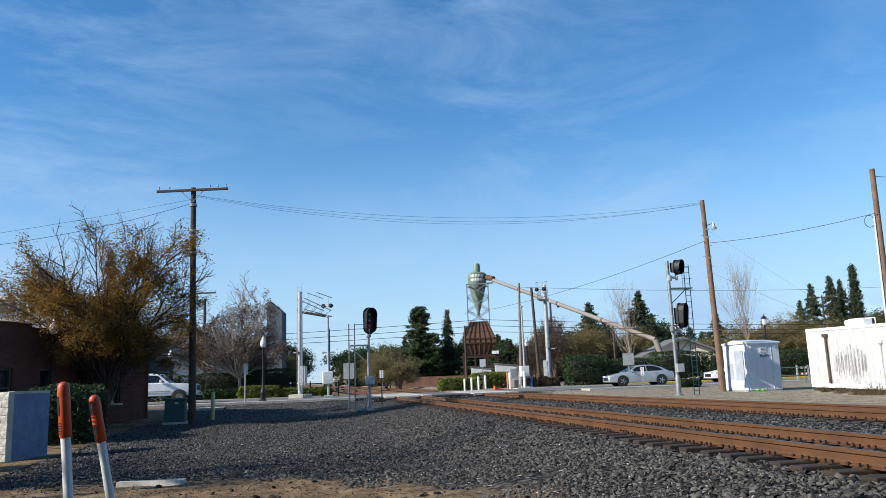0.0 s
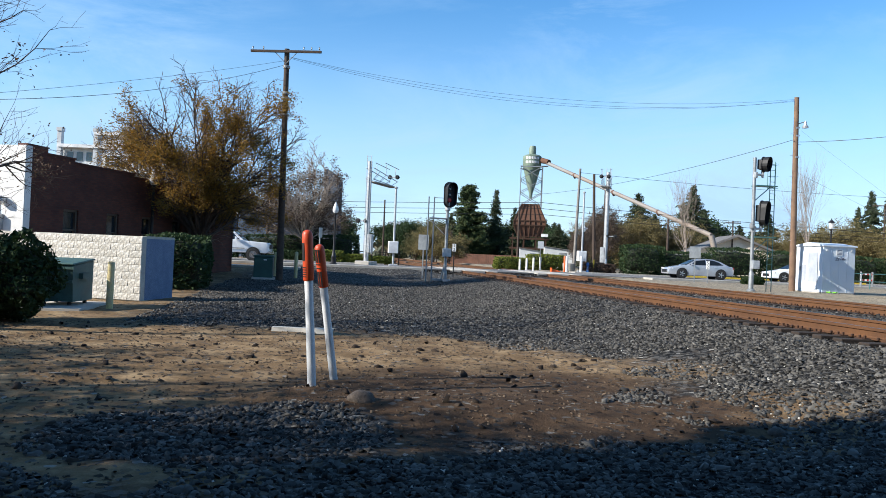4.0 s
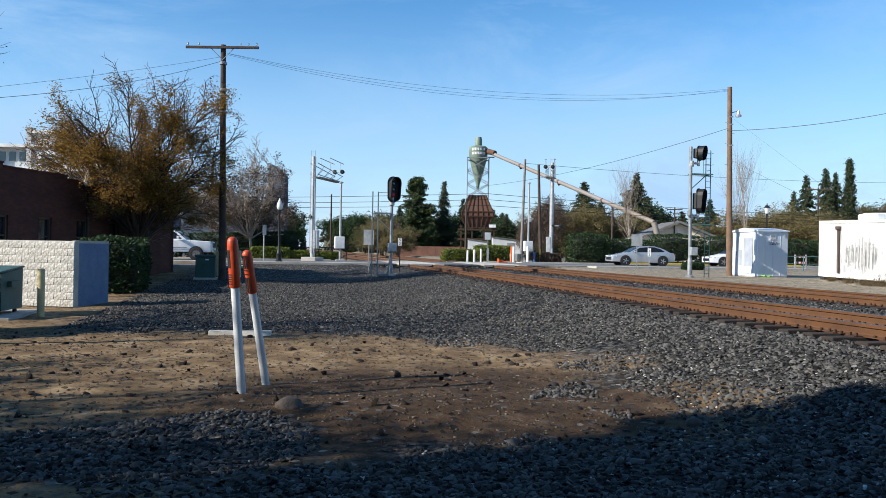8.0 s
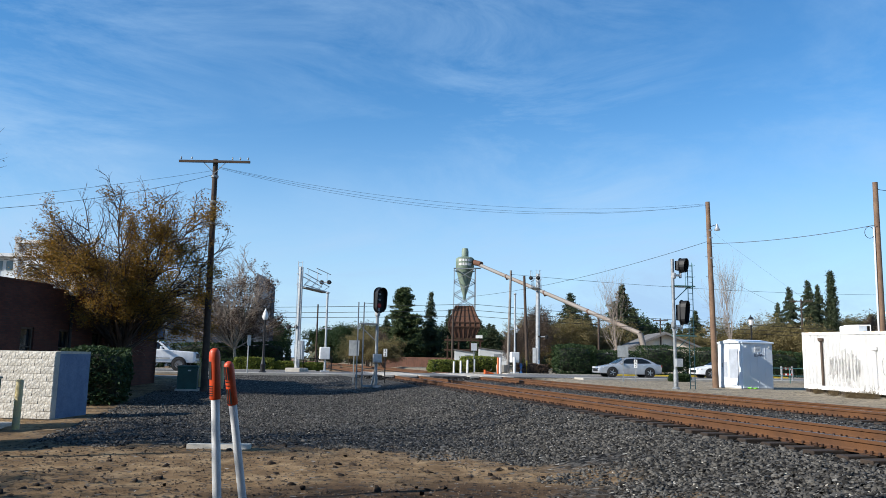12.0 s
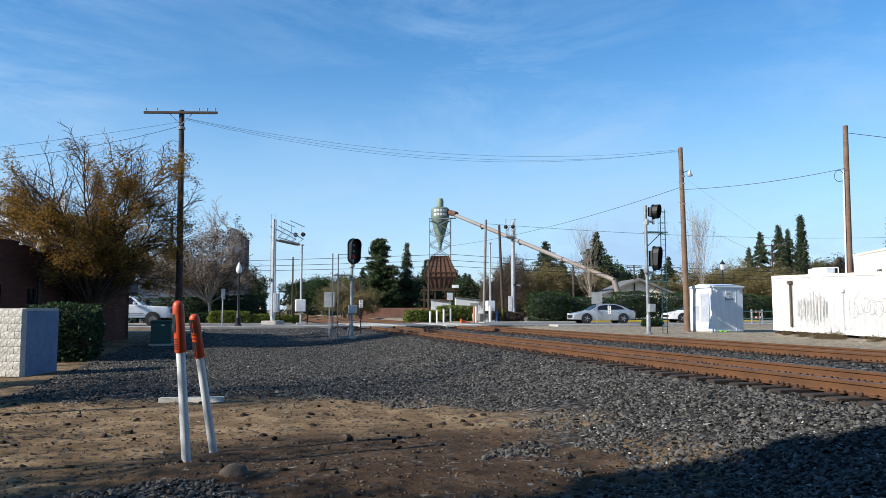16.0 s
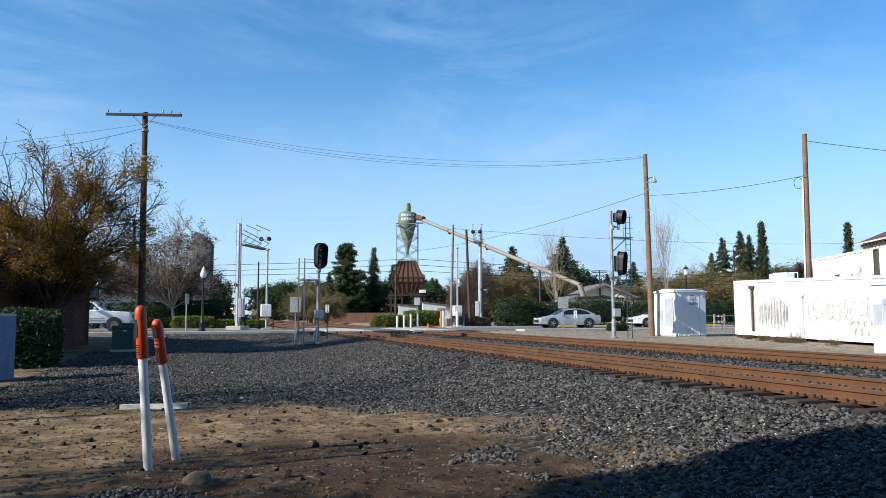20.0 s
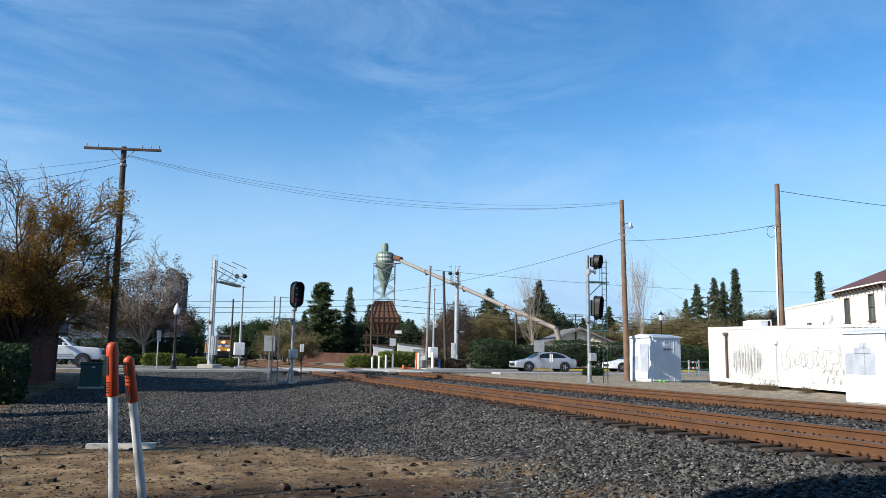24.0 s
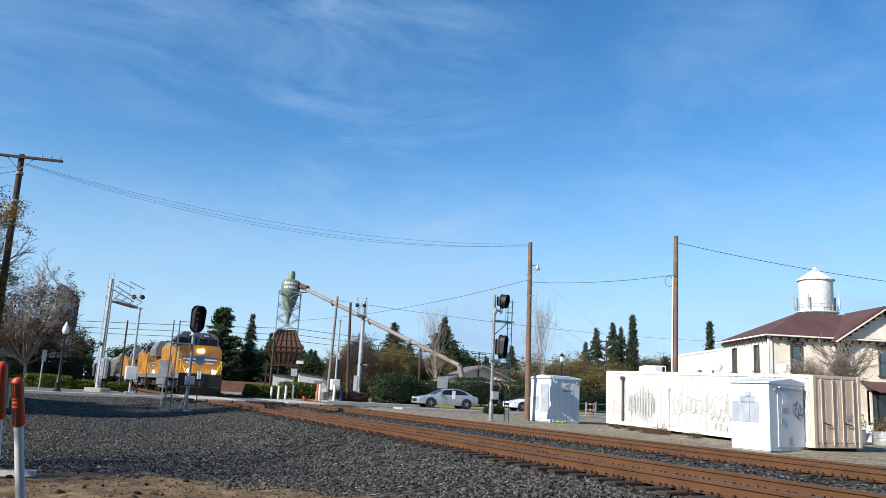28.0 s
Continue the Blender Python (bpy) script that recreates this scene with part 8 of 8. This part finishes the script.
for (x, y, w, d, h, lab, mt, rz) in ((27.9, 91.0, 3.4, 2.6, 2.5, "white sheet metal shed beside the hopper", STUCCO_GREY, -14), (25.9, 97.0, 2.6, 2.4, 2.3, "pale lean-to shed below the hopper", STUCCO_GREY, -14)):
    t = thing("shed", lab, "shed", "sheds", at=on(x, y), rz=rz)
    b = B()
    prism(b, [(-w / 2, 0), (w / 2, 0), (w / 2, h * 0.85), (-w / 2, h)], "y", -d / 2, d / 2)
    part("wall", b, mt, t)
    b = B()
    box(b, (0, 0, h * 0.95), (w + 0.3, d + 0.3, 0.08), ry=math.degrees(math.atan(h * 0.15 / w)))
    part("roof", b, GREY_ROOF, t)
    b = B()
    box(b, (w * 0.15, -d / 2 - 0.02, h * 0.4), (w * 0.25, 0.05, h * 0.7))
    part("door", b, GALV_D, t)
t = thing("house", "low house with grey shingle gable roof", "house", at=on(43.5, 80.5), rz=-14)
b = B()
prism(b, [(-5.5, 0), (6, 0), (6, 2.2), (0.8, 4.3), (-5.5, 1.7)], "y", -3.5, 3.5)
part("wall", b, CREAM, t)
b = B()
prism(b, [(-6.3, 1.5), (0.8, 4.55), (6.8, 2.1), (6.8, 1.9), (0.8, 4.3), (-6.3, 1.3)], "y", -4.2, 4.0)
part("roof", b, GREY_ROOF, t)
b = B()
box(b, (1.5, -3.55, 1.5), (1.2, 0.08, 1.0))
part("window", b, GLASS_SKY, t)

utility_pole((23.3, 65.4, 0.9), (23.0, 65.5, 9.7), 0.16, WOOD_DARK, "dark utility pole across the road")
utility_pole((23.3, 71.0, 0.9), (23.45, 70.7, 10.8), 0.16, mat("grey weathered wood", (0.24, 0.22, 0.20), 0.9, 0, 0.3, 3, 40, 0.3), "grey utility pole across the road")
utility_pole((20.5, 82.0, 0.9), (20.5, 82.0, 7.6), 0.14, WOOD_DARK, "short dark utility pole near the hopper")
utility_pole((63.3, 79.6, 0.95), (63.3, 79.6, 10.1), 0.12, WOOD_DARK, "distant utility pole with crossarm", (2.6, -35, 8.9))
utility_pole((42.9, 76.8, 0.95), (42.9, 76.8, 7.0), 0.11, WOOD_DARK, "distant utility pole with crossarm", (1.6, -20, 5.8))
utility_pole((6.1, 88.0, 0.95), (6.1, 88.0, 8.0), 0.12, WOOD_DARK, "distant dark utility pole by the track")
cantilever(23.1, 62.2, -118, 2.2, "aluminium crossing cantilever across the road", 8.6)
b = B()
t = thing("hand_pump", "blue hydrant and yellow post by the crossing", "hydrant", at=on(20.9, 60.3))
lathe(b, [(0.16, 0), (0.16, 0.1), (0.11, 0.15), (0.11, 0.6), (0.15, 0.65), (0.1, 0.8), (0.03, 0.88)], 14)
part("hydrant_body", b, mat("blue enamel", (0.04, 0.14, 0.36), 0.5, 0, 0.15, 4, 40, 0.1), t)
b = B()
box(b, (0.5, 0, 0.55), (0.1, 0.1, 1.1))
part("post", b, YELLOW_CURB, t)
t = thing("fence", "weathered reddish board fence beyond the road", "fence", at=(11.2, 105.5, 0.8), rz=-17)
for k in range(17, 52):
    b = B()
    box(b, (k * 0.3, 0, 0.75), (0.28, 0.03, 1.5))
    part("board", b, FENCE_RED, t)
t = thing("fence", "weathered board fence beyond the shrubs", "fence", at=(-2.2, 62.0, 0.9), rz=0)
for k in range(8):
    b = B()
    tube(b, (k * 1.1, 0, 0), (k * 1.1, 0, 1.2), 0.05, n=6)
    part("post", b, WOOD_DARK, t)
b = B()
tube(b, (0, 0, 1.0), (7.8, 0, 1.0), 0.04, n=6)
part("rail", b, WOOD_DARK, t)


# ---- the train ----
def locomotive():
    t = thing("locomotive", "yellow diesel freight locomotive with grey roof and lit headlights", "locomotive", "train")
    L = 22.0
    b = B()
    box(b, (0, L / 2, 1.35), (2.9, L - 0.8, 0.35), bevel=0.03)
    part("underframe", b, UP_GREY, t)
    b = B()
    prism(b, [(-1.5, 1.5), (1.5, 1.5), (1.5, 3.3), (1.25, 3.6), (-1.25, 3.6), (-1.5, 3.3)], "y", 1.35, 3.1)
    ns = part("nose", b, UP_YELLOW, t, "yellow short nose")
    b = B()
    prism(b, [(-1.52, 1.5), (1.52, 1.5), (1.52, 3.7), (1.2, 4.35), (0.7, 4.6), (-0.7, 4.6), (-1.2, 4.35), (-1.52, 3.7)], "y", 3.1, 5.6)
    cb = part("cab", b, UP_YELLOW, t, "yellow wide cab")
    b = B()
    prism(b, [(-1.56, 3.62), (1.56, 3.62), (1.5, 4.2), (1.1, 4.62), (-1.1, 4.62), (-1.5, 4.2)], "y", 3.05, 5.7)
    part("cab_roof", b, UP_GREY, cb, "grey cab roof")
    for x in (-0.95, -0.35, 0.35, 0.95):
        b = B()
        box(b, (x * 1.12, 3.04, 3.96), (0.64, 0.05, 0.48), bevel=0.02)
        part("windscreen", b, GLASS, cb)
    for s in (-1, 1):
        for y in (3.75, 4.75):
            b = B()
            box(b, (s * 1.545, y, 3.88), (0.04, 0.75, 0.46), bevel=0.02)
            part("side_window", b, GLASS, cb)
    for x in (-0.55, 0.55):
        b = B()
        box(b, (x, 3.02, 4.4), (0.5, 0.08, 0.18))
        nb = part("number_board", b, BLACK, cb)
        b = B()
        box(b, (x, 2.975, 4.4), (0.36, 0.01, 0.09))
        part("number_bar", b, WHITE, nb)
    b = B()
    box(b, (0, 12.6, 2.7), (2.0, 14.2, 2.4), bevel=0.08)
    part("long_hood", b, UP_YELLOW, t, "long yellow engine hood")
    b = B()
    prism(b, [(-1.0, 3.7), (1.0, 3.7), (0.75, 4.25), (-0.75, 4.25)], "y", 5.7, 16)
    part("hood_roof", b, UP_GREY, t)
    b = B()
    prism(b, [(-1.5, 3.1), (1.5, 3.1), (1.55, 3.7), (1.2, 4.4), (-1.2, 4.4), (-1.55, 3.7)], "y", 16, 20.5)
    part("radiator", b, UP_GREY, t, "flared grey radiator section")
    for k in range(10):
        for s in (-1, 1):
            b = B()
            box(b, (s * 1.015, 6.6 + k * 0.95, 2.75), (0.03, 0.8, 1.7))
            part("hood_door", b, UP_YELLOW, t)
    b = B()
    box(b, (0, 1.3, 1.55), (2.95, 1.9, 0.08))
    part("front_deck", b, UP_GREY, t)
    b = B()
    prism(b, [(-1.5, 0.28), (1.5, 0.28), (1.5, 1.55), (-1.5, 1.55)], "y", 0.3, 0.5)
    box(b, (0, 0.2, 0.4), (2.6, 0.2, 0.5), rx=20)
    pl = part("pilot", b, TRUCK_BLACK, t, "black snow plough pilot")
    b = B()
    tube(b, (0, 0.4, 0.85), (0, -0.25, 0.85), 0.14, n=10)
    box(b, (0, -0.3, 0.85), (0.32, 0.3, 0.34), bevel=0.05)
    part("coupler", b, TRUCK_BLACK, t)
    for s in (-1, 1):
        b = B()
        tube(b, (s * 0.85, 0.42, 1.75), (s * 0.85, 0.24, 1.75), 0.14, n=14)
        part("ditch_light", b, HEADLIGHT, t, "bright ditch light")
        for k in range(4):
            b = B()
            box(b, (s * 1.25, 0.72, 0.45 + 0.3 * k), (0.5, 0.45, 0.05))
            part("step", b, UP_GREY, t)
        b = B()
        tube(b, (s * 1.0, 0.55, 1.5), (s * 1.42, 0.55, 2.5), 0.03, n=6)
        tube(b, (s * 1.42, 0.55, 0.6), (s * 1.42, 0.55, 2.5), 0.03, n=6)
        tube(b, (s * 1.42, 0.55, 2.5), (s * 1.42, 3.0, 2.5), 0.03, n=6)
        part("handrail", b, YELLOW_CURB, t, "yellow handrail")
        b = B()
        tube(b, (s * 1.45, 5.8, 2.55), (s * 1.45, L - 1, 2.55), 0.025, n=6)
        for k in range(10):
            tube(b, (s * 1.45, 5.9 + 1.6 * k, 1.5), (s * 1.45, 5.9 + 1.6 * k, 2.55), 0.02, n=5)
        part("side_handrail", b, UP_GREY, t)
        b = B()
        box(b, (s * 1.4, L / 2, 1.1), (0.06, 6.0, 0.9), bevel=0.02)
        part("fuel_tank_side", b, UP_GREY, t)
    for x in (-0.13, 0.13):
        b = B()
        tube(b, (x, 1.38, 3.2), (x, 1.26, 3.2), 0.11, n=12)
        part("headlight", b, HEADLIGHT, ns, "bright headlight")
    b = B()
    box(b, (0, L / 2, 0.85), (2.6, 6.0, 1.0), bevel=0.2)
    part("fuel_tank", b, UP_GREY, t)
    # winged emblem on the nose
    b = B()
    prism(b, [(-0.3, 2.85), (0.3, 2.85), (0.32, 2.45), (0, 2.15), (-0.32, 2.45)], "y", 1.32, 1.34)
    em = part("emblem", b, EMBLEM_BLUE, ns, "blue shield with spread wings")
    for s in (-1, 1):
        for k in range(4):
            b = B()
            box(b, (s * (0.78 - 0.03 * k), 1.325, 2.72 - 0.12 * k), (1.0 - 0.13 * k, 0.02, 0.09))
            part("wing_bar", b, EMBLEM_BLUE if k % 2 == 0 else WHITE, em)
    for yc in (4.2, L - 4.2):
        b = B()
        box(b, (0, yc, 0.75), (2.3, 3.9, 0.45), bevel=0.05)
        bo = part("bogie", b, TRUCK_BLACK, t, "black three-axle bogie")
        for dy in (-1.35, 0, 1.35):
            for s in (-1, 1):
                b = B()
                tube(b, (s * 0.68, yc + dy, 0.53), (s * 0.82, yc + dy, 0.53), 0.53, n=22)
                part("wheel", b, TRUCK_BLACK, bo)
    b = B()
    lathe(b, [(0.3, 4.2), (0.3, 4.5), (0.2, 4.52)], 14, (0, 10, 0))
    part("exhaust", b, TRUCK_BLACK, t)
    for y in (17.2, 17.0, 20.0):
        b = B()
        lathe(b, [(0.7, 4.38), (0.7, 4.48), (0.6, 4.5)], 16, (0, y, 0))
        part("radiator_fan", b, TRUCK_BLACK, t)
    b = B()
    for k in range(3):
        tube(b, (-0.2 + 0.2 * k, 5.0, 4.74), (-0.2 + 0.2 * k, 4.6, 4.74), 0.04, 0.08, 8)
    box(b, (0, 5.0, 4.7), (0.6, 0.1, 0.06))
    part("horn", b, TRUCK_BLACK, cb)
    return t


def freight_car():
    t = thing("freight_car", "covered grey hopper freight car with dirty sides", "freight car", "train")
    L = 18.0
    b = B()
    prism(b, [(-1.5, 1.3), (1.5, 1.3), (1.55, 3.9), (1.2, 4.4), (-1.2, 4.4), (-1.55, 3.9)], "y", 0.9, L - 0.9)
    part("body", b, mat("dirty grey car paint", (0.22, 0.2, 0.18), 0.7, 0, 0.3, 0.6, 20, 0.1), t)
    for k in range(8):
        for s in (-1, 1):
            b = B()
            box(b, (s * 1.54, 2.0 + 2.0 * k, 2.6), (0.08, 0.14, 2.5))
            part("side_post", b, UP_GREY, t)
    for yc in (2.6, L - 2.6):
        b = B()
        box(b, (0, yc, 0.7), (2.2, 2.4, 0.4), bevel=0.05)
        bo = part("bogie", b, TRUCK_BLACK, t)
        for dy in (-0.85, 0.85):
            for s in (-1, 1):
                b = B()
                tube(b, (s * 0.68, yc + dy, 0.45), (s * 0.82, yc + dy, 0.45), 0.45, n=18)
                part("wheel", b, TRUCK_BLACK, bo)
    b = B()
    box(b, (0, L / 2, 1.1), (0.6, L, 0.4))
    part("sill", b, TRUCK_BLACK, t)
    return t


LOCO = locomotive()
LOCO.scale = (0.98, 0.98, 0.98)
TRAIN = [(LOCO, 0.0)]
for k in (1, 2):
    TRAIN.append((copy_thing(LOCO, pose(TRACKS[0], 700 + 20.9 * k, RAIL_Z)), 20.9 * k))
CAR = freight_car()
CAR.scale = (0.92, 0.92, 0.92)
TRAIN.append((CAR, 20.9 * 3))
for k in range(1, 6):
    TRAIN.append((copy_thing(CAR, pose(TRACKS[0], 800 + 17.0 * k, RAIL_Z)), 20.9 * 3 + 17.0 * k))


def motions():
    """The train rolls in along the main line at a steady pace."""
    for ob, back in TRAIN:
        walk(ob, [(s, pose(TRACKS[0] + 0.1, 55.3 + 22.8 * (28 - s) + back, RAIL_Z + 0.002)) for s in (0, 4, 8, 12, 16, 20, 22, 24, 25, 26, 27, 28)])


motions()
